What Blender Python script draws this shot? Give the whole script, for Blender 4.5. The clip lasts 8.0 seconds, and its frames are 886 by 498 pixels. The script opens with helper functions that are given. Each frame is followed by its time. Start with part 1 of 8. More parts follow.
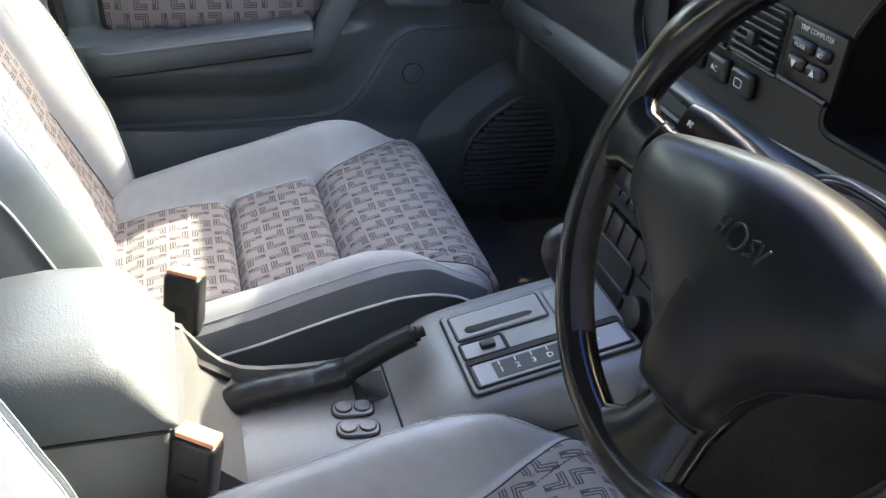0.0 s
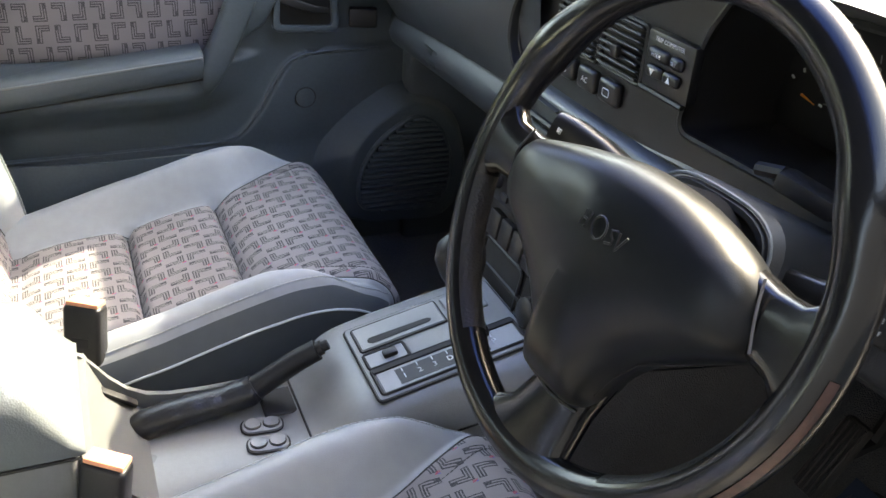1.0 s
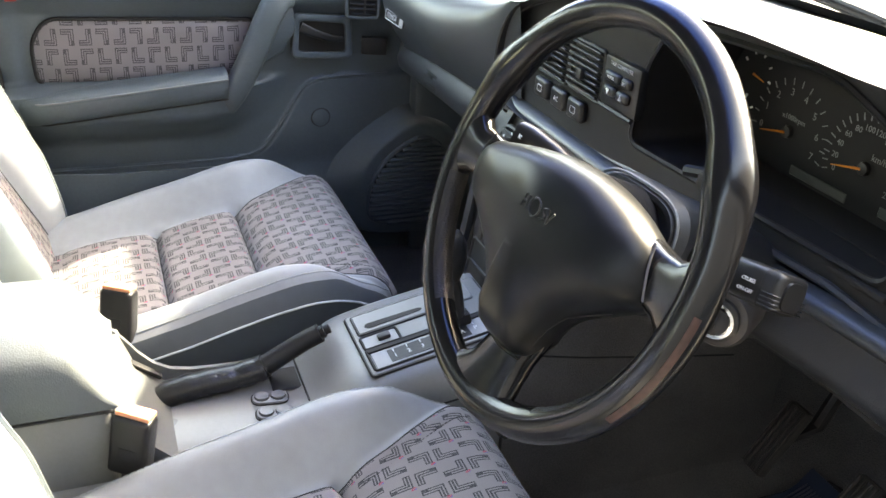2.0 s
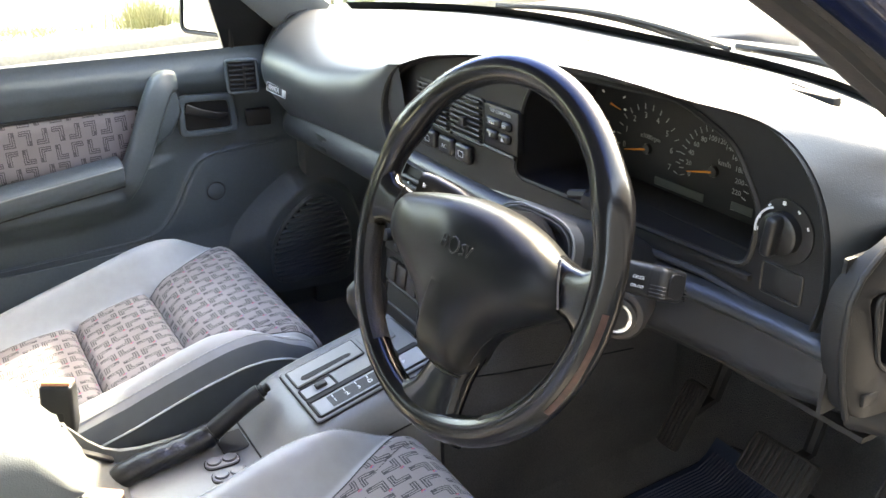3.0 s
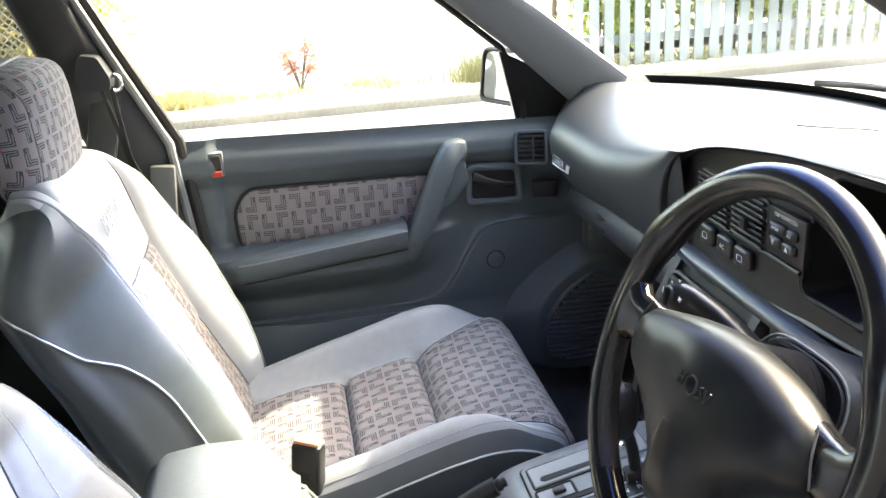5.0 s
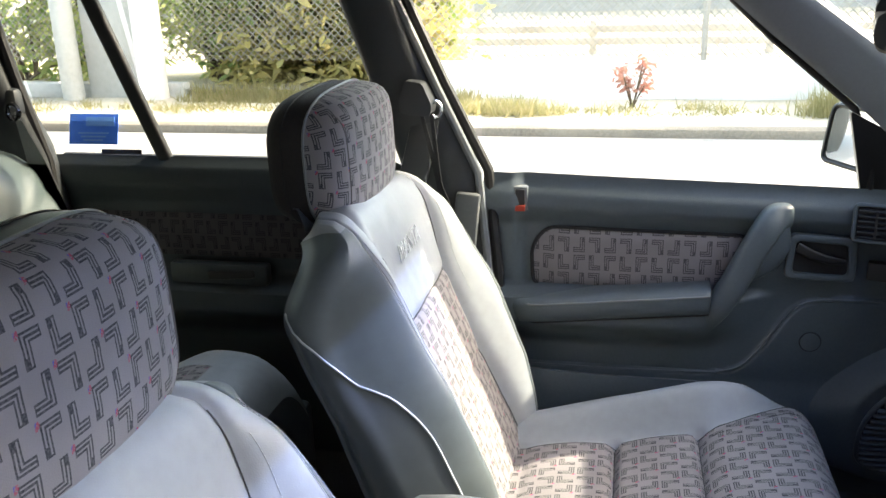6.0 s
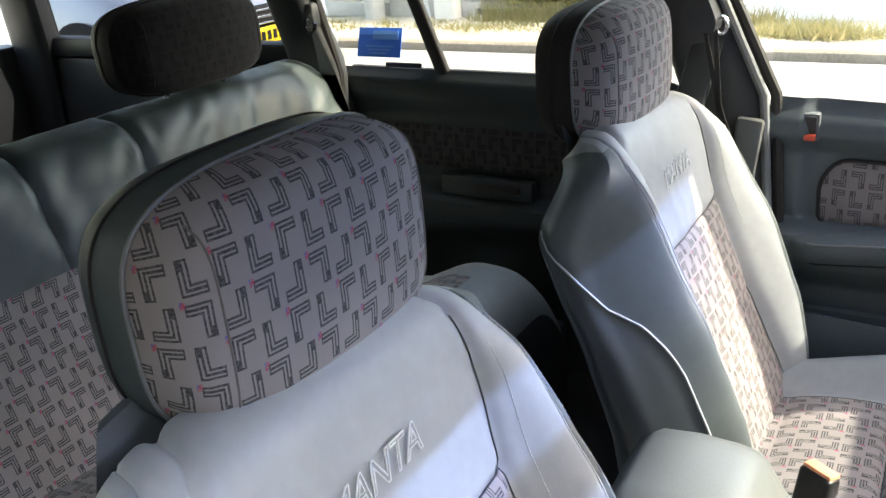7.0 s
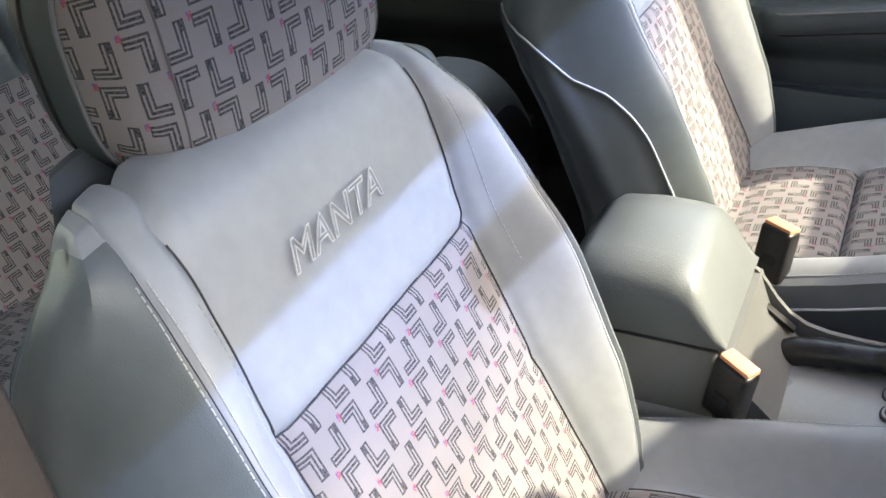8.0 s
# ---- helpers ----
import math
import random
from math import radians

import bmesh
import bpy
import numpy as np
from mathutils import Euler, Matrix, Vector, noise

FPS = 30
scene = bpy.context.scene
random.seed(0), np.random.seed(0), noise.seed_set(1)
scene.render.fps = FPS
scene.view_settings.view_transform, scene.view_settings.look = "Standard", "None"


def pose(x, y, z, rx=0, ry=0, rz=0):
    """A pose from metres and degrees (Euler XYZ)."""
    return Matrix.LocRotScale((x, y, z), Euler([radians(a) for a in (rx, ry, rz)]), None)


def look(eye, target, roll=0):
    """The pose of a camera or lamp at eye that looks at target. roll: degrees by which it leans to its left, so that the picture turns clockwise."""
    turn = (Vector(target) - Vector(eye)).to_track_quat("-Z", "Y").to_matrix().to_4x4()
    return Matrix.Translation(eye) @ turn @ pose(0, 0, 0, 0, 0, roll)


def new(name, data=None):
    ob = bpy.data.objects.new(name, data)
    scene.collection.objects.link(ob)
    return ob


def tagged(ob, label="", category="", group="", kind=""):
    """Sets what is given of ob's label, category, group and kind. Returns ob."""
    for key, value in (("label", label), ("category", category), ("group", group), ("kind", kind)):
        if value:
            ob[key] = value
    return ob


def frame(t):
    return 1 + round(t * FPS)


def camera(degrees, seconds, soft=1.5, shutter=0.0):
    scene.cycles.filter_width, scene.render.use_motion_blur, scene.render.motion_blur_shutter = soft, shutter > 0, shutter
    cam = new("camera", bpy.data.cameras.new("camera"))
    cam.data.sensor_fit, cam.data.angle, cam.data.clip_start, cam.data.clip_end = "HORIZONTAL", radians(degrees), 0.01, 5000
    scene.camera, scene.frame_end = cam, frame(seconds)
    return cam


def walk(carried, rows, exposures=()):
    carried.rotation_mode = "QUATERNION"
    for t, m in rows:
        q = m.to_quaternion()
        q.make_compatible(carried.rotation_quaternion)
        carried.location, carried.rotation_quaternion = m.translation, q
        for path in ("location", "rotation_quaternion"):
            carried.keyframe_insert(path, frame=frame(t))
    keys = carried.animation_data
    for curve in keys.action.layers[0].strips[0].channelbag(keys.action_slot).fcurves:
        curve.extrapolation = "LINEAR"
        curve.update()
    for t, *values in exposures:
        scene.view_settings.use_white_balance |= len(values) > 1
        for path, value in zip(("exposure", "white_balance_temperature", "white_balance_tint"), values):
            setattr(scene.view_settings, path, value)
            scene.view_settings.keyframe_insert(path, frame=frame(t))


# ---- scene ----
import functools

cam = camera(53.4, 8.0)
PATH = [
    (0, (0.755, 0.076, 0.982), (-0.879, 0.597, -0.046), 4.0),
    (0.5, (0.75, 0.07, 0.982), (-0.868, 0.701, -0.01), 4.0),
    (1, (0.798, 0.074, 0.993), (-0.793, 0.798, 0.021), 4.0),
    (1.2, (0.81, 0.083, 0.987), (-0.785, 0.819, 0.032), 4.6),
    (2.3, (0.994, 0.051, 1.038), (-0.666, 0.719, 0.146), 3.7),
    (2.5, (1.009, 0.048, 1.044), (-0.652, 0.757, 0.184), 2.8),
    (3, (1.018, -0.021, 1.069), (-0.548, 0.915, 0.251), -1.2),
    (3.5, (1.011, -0.107, 1.09), (-0.427, 1.019, 0.275), -2.3),
    (4, (1.031, -0.069, 1.094), (-0.51, 0.953, 0.33), -2.0),
    (4.5, (1.019, 0.053, 1.091), (-0.726, 0.696, 0.354), -3.9),
    (4.7, (0.996, 0.084, 1.089), (-0.805, 0.565, 0.366), -4.4),
    (5.8, (0.880, 0.090, 1.112), (-1.0115, -0.1035, 0.4875), -0.85),
    (6, (0.865, 0.115, 1.128), (-0.99, -0.277, 0.494), -1.7),
    (6.5, (0.841, 0.131, 1.128), (-0.876, -0.659, 0.474), -3.5),
    (7, (0.841, 0.132, 1.113), (-0.74, -0.826, 0.349), -4.2),
    (7.5, (0.848, 0.149, 1.087), (-0.645, -0.805, 0.159), -5.5),
    (8, (0.861, 0.159, 1.046), (-0.573, -0.704, -0.049), -7.3),
]
walk(cam, [(t, look(eye, target, roll)) for t, eye, target, roll in PATH],
     exposures=[(t, e, k, 10) for t, e, k in ((0, 4.5, 9200), (1.2, 4.76, 9900), (2.5, 5.2, 10300), (3.5, 5.28, 10300), (4.7, 5.0, 10200), (6, 4.05, 9200), (7, 3.82, 9100), (8, 3.88, 9700))])

# ---- daylight ----
SUN_WAY = Vector((-0.145, 0.49, 0.412)).normalized()
world = bpy.data.worlds.new("sky")
scene.world = world
world.use_nodes = True
wn = world.node_tree
wn.nodes.clear()
sky = wn.nodes.new("ShaderNodeTexSky")
sky.sky_type = "NISHITA"
sky.sun_disc = False
sky.sun_elevation = math.asin(SUN_WAY.z)
sky.sun_rotation = math.atan2(SUN_WAY.x, SUN_WAY.y)
sky.air_density, sky.dust_density = 1.0, 1.5
wbg = wn.nodes.new("ShaderNodeBackground")
wbg.inputs["Strength"].default_value = 0.15
wout = wn.nodes.new("ShaderNodeOutputWorld")
wn.links.new(sky.outputs[0], wbg.inputs[0])
wn.links.new(wbg.outputs[0], wout.inputs[0])
sun_data = bpy.data.lights.new("sun", "SUN")
sun_data.energy, sun_data.angle, sun_data.color = 1.05, radians(0.9), (0.94, 0.965, 1.0)
sun = new("sun", sun_data)
sun.matrix_world = look(SUN_WAY * 30, (0, 0, 0))

# ---- materials ----
def math_node(nt, op, a, b=None, clamp=False):
    n = nt.nodes.new("ShaderNodeMath")
    n.operation = op
    n.use_clamp = clamp
    for i, v in enumerate((a, b)):
        if v is None:
            continue
        if isinstance(v, (int, float)):
            n.inputs[i].default_value = v
        else:
            nt.links.new(v, n.inputs[i])
    return n.outputs[0]


def mix_col(nt, fac, a, b):
    n = nt.nodes.new("ShaderNodeMix")
    n.data_type = "RGBA"
    for i, v in ((0, fac), (6, a), (7, b)):
        if isinstance(v, (int, float)):
            n.inputs[i].default_value = v
        elif isinstance(v, (tuple, list)):
            n.inputs[i].default_value = (*v[:3], 1)
        else:
            nt.links.new(v, n.inputs[i])
    return n.outputs[2]


def noise_fac(nt, vec, scale, detail=3.0, lo=0.3, hi=0.7):
    n = nt.nodes.new("ShaderNodeTexNoise")
    n.inputs["Scale"].default_value = scale
    n.inputs["Detail"].default_value = detail
    nt.links.new(vec, n.inputs["Vector"])
    r = nt.nodes.new("ShaderNodeMapRange")
    r.inputs[1].default_value, r.inputs[2].default_value = lo, hi
    nt.links.new(n.outputs[0], r.inputs[0])
    return r.outputs[0]


def start_mat(name):
    m = bpy.data.materials.new(name)
    m.use_nodes = True
    nt = m.node_tree
    bsdf = nt.nodes["Principled BSDF"]
    tc = nt.nodes.new("ShaderNodeTexCoord")
    return m, nt, bsdf, tc


def bump_to(nt, bsdf, height, strength, dist=0.001):
    b = nt.nodes.new("ShaderNodeBump")
    b.inputs["Strength"].default_value = strength
    b.inputs["Distance"].default_value = dist
    nt.links.new(height, b.inputs["Height"])
    nt.links.new(b.outputs[0], bsdf.inputs["Normal"])


def surface(name, col, rough=0.5, var=0.2, big=6.0, fine=180.0, bump=0.25, bscale=900.0, metal=0.0, grain="noise", spec=0.5, coat=0.0, rvar=0.12, dist=0.0006):
    """A plain solid surface: colour varied at two scales, varied gloss and a fine relief."""
    m, nt, bsdf, tc = start_mat(name)
    vec = tc.outputs["Object"]
    f1, f2 = noise_fac(nt, vec, big), noise_fac(nt, vec, fine, 2.0)
    dark = tuple(c * (1 - var) for c in col)
    light = tuple(min(1, c * (1 + var)) for c in col)
    f = math_node(nt, "ADD", math_node(nt, "MULTIPLY", f1, 0.6), math_node(nt, "MULTIPLY", f2, 0.4))
    nt.links.new(mix_col(nt, f, dark, light), bsdf.inputs["Base Color"])
    r = math_node(nt, "ADD", rough - rvar / 2, math_node(nt, "MULTIPLY", f1, rvar))
    nt.links.new(r, bsdf.inputs["Roughness"])
    bsdf.inputs["Metallic"].default_value = metal
    bsdf.inputs["Specular IOR Level"].default_value = spec
    bsdf.inputs["Coat Weight"].default_value = coat
    bsdf.inputs["Coat Roughness"].default_value = 0.08
    if bump:
        if grain == "leather":
            v = nt.nodes.new("ShaderNodeTexVoronoi")
            v.inputs["Scale"].default_value = bscale
            nt.links.new(vec, v.inputs["Vector"])
            h = v.outputs["Distance"]
        else:
            h = noise_fac(nt, vec, bscale, 2.0, 0.2, 0.8)
        bump_to(nt, bsdf, h, bump, dist)
    return m


def fabric(name, ground, ink, cell=0.0262, specks=True, sheen=0.08):
    """Woven cloth with rows of double-lined corner marks and small red and blue flecks; uses the cloth's own UV in metres."""
    m, nt, bsdf, tc = start_mat(name)
    uv = nt.nodes.new("ShaderNodeSeparateXYZ")
    nt.links.new(tc.outputs["UV"], uv.inputs[0])
    wob = noise_fac(nt, tc.outputs["UV"], 30.0, 2.0, 0.0, 1.0)
    M = lambda op, a, b=None, clamp=False: math_node(nt, op, a, b, clamp)
    U = M("ADD", M("DIVIDE", uv.outputs[0], cell), M("MULTIPLY", wob, 0.08))
    V = M("DIVIDE", uv.outputs[1], cell * 1.22)
    iu, iv = M("FLOOR", U), M("FLOOR", V)
    fu, fv = M("SUBTRACT", U, iu), M("SUBTRACT", V, iv)
    pu, pv = M("FLOORED_MODULO", iu, 2.0), M("FLOORED_MODULO", iv, 2.0)
    # rows alternate in mirror image, columns turn the mark upside down
    flip = lambda f, p: M("ADD", M("MULTIPLY", f, M("SUBTRACT", 1.0, M("MULTIPLY", p, 2.0))), p)
    a, b = flip(fu, pv), flip(fv, M("FLOORED_MODULO", M("ADD", pu, pv), 2.0))

    def box(x, y, x0, x1, y0, y1):
        return M("MULTIPLY", M("MULTIPLY", M("GREATER_THAN", x, x0), M("LESS_THAN", x, x1)),
                 M("MULTIPLY", M("GREATER_THAN", y, y0), M("LESS_THAN", y, y1)))
    outer = M("MAXIMUM", box(a, b, 0.14, 0.46, 0.08, 0.92), box(a, b, 0.14, 0.88, 0.08, 0.36))
    core = M("MAXIMUM", box(a, b, 0.205, 0.27, 0.14, 0.66), box(a, b, 0.205, 0.83, 0.14, 0.185))
    core2 = M("MAXIMUM", box(a, b, 0.335, 0.40, 0.255, 0.87), box(a, b, 0.335, 0.83, 0.255, 0.30))
    mark = M("MULTIPLY", outer, M("SUBTRACT", 1.0, M("MAXIMUM", core, core2)))
    weave = nt.nodes.new("ShaderNodeTexNoise")
    weave.inputs["Scale"].default_value = 900
    nt.links.new(tc.outputs["UV"], weave.inputs["Vector"])
    big = noise_fac(nt, tc.outputs["UV"], 8.0)
    g = mix_col(nt, big, tuple(c * 0.88 for c in ground), tuple(c * 1.1 for c in ground))
    g = mix_col(nt, M("MULTIPLY", M("SUBTRACT", weave.outputs[0], 0.35), 0.5, True), g, tuple(c * 0.55 for c in ground))
    edge = noise_fac(nt, tc.outputs["UV"], 500.0, 2.0, 0.35, 0.6)
    g = mix_col(nt, M("MULTIPLY", mark, M("ADD", 0.62, M("MULTIPLY", edge, 0.34))), g, ink)
    if specks:
        # one fleck in every second cell, red over blue
        on = M("FLOORED_MODULO", M("ADD", iu, M("MULTIPLY", iv, 3.0)), 2.0)
        du, dv = M("SUBTRACT", fu, 0.97), M("SUBTRACT", fv, 0.93)
        d = M("SQRT", M("ADD", M("MULTIPLY", du, du), M("MULTIPLY", dv, dv)))
        spot = M("MULTIPLY", M("MULTIPLY", M("LESS_THAN", d, 0.13), on), M("GREATER_THAN", noise_fac(nt, tc.outputs["UV"], 700.0), 0.35))
        hue = mix_col(nt, M("GREATER_THAN", M("ADD", du, M("MULTIPLY", dv, 0.6)), -0.01), (0.42, 0.03, 0.08), (0.06, 0.06, 0.35))
        g = mix_col(nt, M("MULTIPLY", spot, 0.75), g, hue)
    nt.links.new(g, bsdf.inputs["Base Color"])
    bsdf.inputs["Roughness"].default_value = 0.92
    bsdf.inputs["Sheen Weight"].default_value = sheen
    bsdf.inputs["Specular IOR Level"].default_value = 0.2
    bump_to(nt, bsdf, M("ADD", weave.outputs[0], M("MULTIPLY", mark, -0.5)), 0.5, 0.0008)
    return m


def glass(name, tint=(0.9, 0.95, 0.93), rough=0.0, band=None):
    """Thin clear sheet: light passes straight through, and the gloss grows with the slant."""
    m = bpy.data.materials.new(name)
    m.use_nodes = True
    nt = m.node_tree
    nt.nodes.clear()
    out = nt.nodes.new("ShaderNodeOutputMaterial")
    clear = nt.nodes.new("ShaderNodeBsdfTransparent")
    clear.inputs[0].default_value = (*tint, 1)
    if band:
        tc = nt.nodes.new("ShaderNodeTexCoord")
        sep = nt.nodes.new("ShaderNodeSeparateXYZ")
        nt.links.new(tc.outputs["Object"], sep.inputs[0])
        ramp = nt.nodes.new("ShaderNodeMapRange")
        ramp.inputs[1].default_value, ramp.inputs[2].default_value = band[0], band[1]
        nt.links.new(sep.outputs[2], ramp.inputs[0])
        nt.links.new(mix_col(nt, ramp.outputs[0], tint, band[2]), clear.inputs[0])
    gloss = nt.nodes.new("ShaderNodeBsdfGlossy")
    gloss.inputs["Roughness"].default_value = rough
    slant = nt.nodes.new("ShaderNodeLayerWeight")
    slant.inputs[0].default_value = 0.5
    fr = math_node(nt, "ADD", 0.04, math_node(nt, "MULTIPLY", math_node(nt, "POWER", slant.outputs["Facing"], 5.0), 0.9))
    mixer = nt.nodes.new("ShaderNodeMixShader")
    nt.links.new(fr, mixer.inputs[0])
    nt.links.new(clear.outputs[0], mixer.inputs[1])
    nt.links.new(gloss.outputs[0], mixer.inputs[2])
    nt.links.new(mixer.outputs[0], out.inputs[0])
    return m


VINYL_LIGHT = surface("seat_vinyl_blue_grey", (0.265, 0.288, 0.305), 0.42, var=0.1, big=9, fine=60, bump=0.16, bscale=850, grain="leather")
# Teal-grey flank vinyl, darkened further to carry the passenger side's shade.
VINYL_FLANK_SHADED = surface("seat_vinyl_teal_grey_shaded", (0.088, 0.109, 0.116), 0.40, var=0.1, big=9, fine=60, bump=0.16, bscale=850, grain="leather")
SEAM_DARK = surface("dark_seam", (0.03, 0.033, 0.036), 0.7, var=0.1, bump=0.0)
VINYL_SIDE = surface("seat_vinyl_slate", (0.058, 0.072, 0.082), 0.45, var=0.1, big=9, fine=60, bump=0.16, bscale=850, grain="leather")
VINYL_REAR = surface("rear_seat_vinyl", (0.058, 0.080, 0.084), 0.44, var=0.1, big=9, fine=60, bump=0.16, bscale=850, grain="leather")
PIPING = surface("seat_piping", (0.42, 0.47, 0.49), 0.45, var=0.1, bump=0.1)
STITCH_DARK = surface("grey_seam", (0.12, 0.11, 0.11), 0.8, var=0.15, bump=0.1)
STITCH = surface("stitching", (0.36, 0.385, 0.39), 0.8, var=0.15, bump=0.1)
CLOTH = fabric("seat_cloth", (0.242, 0.229, 0.231), (0.03, 0.033, 0.04))
# Seat cloth taken almost to black: the rear cabin's shade in its colour.
REAR_HEAD_SHADED = fabric("rear_head_cloth_shaded", (0.022, 0.02, 0.021), (0.006, 0.005, 0.006), specks=False)
# Far headrest's gusset and back: their shade put into a near-black colour.
GUSSET_SHADED = surface("headrest_gusset_shaded", (0.022, 0.019, 0.019), 0.9, var=0.25, big=12, bump=0.6, bscale=900)
THREAD = surface("embroidery_thread", (0.52, 0.55, 0.56), 0.7, var=0.1, bump=0.1)
DOOR_CLOTH = fabric("door_cloth", (0.22, 0.2, 0.205), (0.055, 0.052, 0.056), cell=0.0285, specks=False)
TRIM_BLUE = surface("door_trim_slate", (0.074, 0.094, 0.106), 0.40, spec=0.4, var=0.12, big=5, bump=0.3, bscale=650, grain="leather")
# Dash slate taken darker: shade at the dash end put into its colour.
DASH_END_SHADED = surface("dash_end_slate_shaded", (0.012, 0.0125, 0.0145), 0.5, spec=0.3, var=0.1, big=6, bump=0.2, bscale=800, grain="leather")
DASH_BLUE = surface("dash_vinyl_slate", (0.023, 0.027, 0.032), 0.43, var=0.08, big=5, spec=1.0, bump=0.16, bscale=900, grain="leather")
DASH_LOWER = surface("dash_plastic_slate", (0.019, 0.021, 0.025), 0.48, var=0.08, big=5, bump=0.25, bscale=700, grain="leather")
FASCIA = surface("fascia_charcoal", (0.013, 0.0138, 0.0155), 0.45, spec=0.38, var=0.12, big=7, bump=0.25, bscale=900)
BLACK = surface("black_plastic", (0.012, 0.012, 0.013), 0.38, var=0.2, big=9, bump=0.15, bscale=900)
BLACK_MATT = surface("matt_black_plastic", (0.008, 0.008, 0.009), 0.7, var=0.2, big=9, bump=0.1)
WHEEL_SKIN = surface("wheel_leather", (0.006, 0.006, 0.007), 0.20, var=0.25, big=14, fine=120, bump=0.06, bscale=900, spec=0.42, grain="leather", rvar=0.08)
WHEEL_WEAVE = surface("wheel_perforated_leather", (0.012, 0.012, 0.013), 0.42, var=0.3, big=14, bump=0.7, bscale=420, grain="leather", dist=0.0006)
WHEEL_PAD = surface("wheel_pad_vinyl", (0.007, 0.008, 0.0095), 0.36, var=0.15, big=10, bump=0.08, bscale=1100, spec=0.22, grain="leather")
WORN_RED = surface("worn_red_leather", (0.036, 0.013, 0.011), 0.40, var=0.8, big=60, bump=0.2)
CONSOLE_GREY = surface("console_grey", (0.205, 0.21, 0.21), 0.33, var=0.07, big=6, bump=0.22, bscale=700, grain="leather")
LID_GREY = surface("console_lid_grey_green", (0.13, 0.148, 0.15), 0.36, var=0.07, big=6, bump=0.3, bscale=520, grain="leather")
CARPET = surface("floor_carpet", (0.105, 0.106, 0.110), 0.95, var=0.4, big=9, fine=400, bump=1.0, bscale=500, dist=0.004)
MAT_RIB = surface("mat_rib_lilac", (0.05, 0.058, 0.10), 0.6, var=0.25, big=9, bump=0.3)
MAT_BLUE = surface("ribbed_mat_blue", (0.018, 0.032, 0.070), 0.6, var=0.3, big=9, fine=400, bump=0.4, bscale=500)
RUBBER = surface("pedal_rubber", (0.022, 0.02, 0.019), 0.7, var=0.3, big=20, bump=0.3)
CHROME = surface("chrome", (0.75, 0.76, 0.77), 0.14, var=0.05, bump=0.0, metal=1.0)
SILVER = surface("silver_print", (0.6, 0.61, 0.62), 0.35, var=0.05, bump=0.0, metal=0.6)
WHITE_PRINT = surface("white_print", (0.75, 0.76, 0.76), 0.5, var=0.05, bump=0.0)
GREY_PRINT = surface("grey_print", (0.3, 0.31, 0.32), 0.5, var=0.05, bump=0.0)
ORANGE = surface("orange_needle", (0.75, 0.24, 0.03), 0.5, var=0.05, bump=0.0)
RED = surface("red_button", (0.45, 0.05, 0.03), 0.4, var=0.1, bump=0.0)
BUCKLE_TOP = surface("buckle_press_red", (0.85, 0.36, 0.20), 0.4, var=0.1, bump=0.0)
LCD = surface("grey_display", (0.07, 0.08, 0.075), 0.3, var=0.1, bump=0.0)
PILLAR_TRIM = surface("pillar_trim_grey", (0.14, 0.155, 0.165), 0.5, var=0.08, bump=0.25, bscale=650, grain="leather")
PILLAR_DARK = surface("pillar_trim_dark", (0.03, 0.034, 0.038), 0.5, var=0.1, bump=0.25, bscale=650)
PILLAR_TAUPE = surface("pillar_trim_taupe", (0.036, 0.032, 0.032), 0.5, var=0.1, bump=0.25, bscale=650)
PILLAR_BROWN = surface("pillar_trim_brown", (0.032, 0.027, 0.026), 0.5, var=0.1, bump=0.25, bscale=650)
HEADLINER = surface("headliner_cloth", (0.20, 0.205, 0.205), 0.95, var=0.1, bump=0.5, bscale=900)
SEAL = surface("door_seal_rubber", (0.012, 0.012, 0.013), 0.55, var=0.2, bump=0.1)
PAINT = surface("dark_blue_paint", (0.004, 0.007, 0.024), 0.25, var=0.1, bump=0.0, coat=0.3, spec=0.3)
BOSS_RUBBER = surface("boss_rubber", (0.010, 0.010, 0.011), 0.8, var=0.2, bump=0.1, spec=0.12)
DIM_PRINT = surface("dim_print", (0.24, 0.25, 0.26), 0.6, var=0.1, bump=0.0)
WEBBING = surface("belt_webbing", (0.02, 0.021, 0.023), 0.8, var=0.2, bump=0.6, bscale=1200)
BOOT = surface("gaiter_leather", (0.012, 0.013, 0.014), 0.33, var=0.2, big=20, bump=0.4, bscale=300, grain="leather")
CLEAR = glass("clear_glass", (0.80, 0.84, 0.82))
SCREEN = glass("windscreen_glass", (0.80, 0.84, 0.83), band=(1.015, 1.10, (0.13, 0.22, 0.54)))
CARGO_TINT = glass("dark_tinted_glass", (0.20, 0.215, 0.24))
TINTED = glass("tinted_side_glass", (0.62, 0.645, 0.62))
STICKER_BLUE = surface("blue_sticker", (0.02, 0.2, 0.85), 0.5, var=0.1, bump=0.0)
STICKER_PALE = surface("pale_blue_print", (0.12, 0.36, 0.85), 0.5, var=0.1, bump=0.0)
MIRROR = surface("mirror_silver", (0.93, 0.94, 0.95), 0.02, var=0.0, bump=0.0, metal=1.0, rvar=0.0)

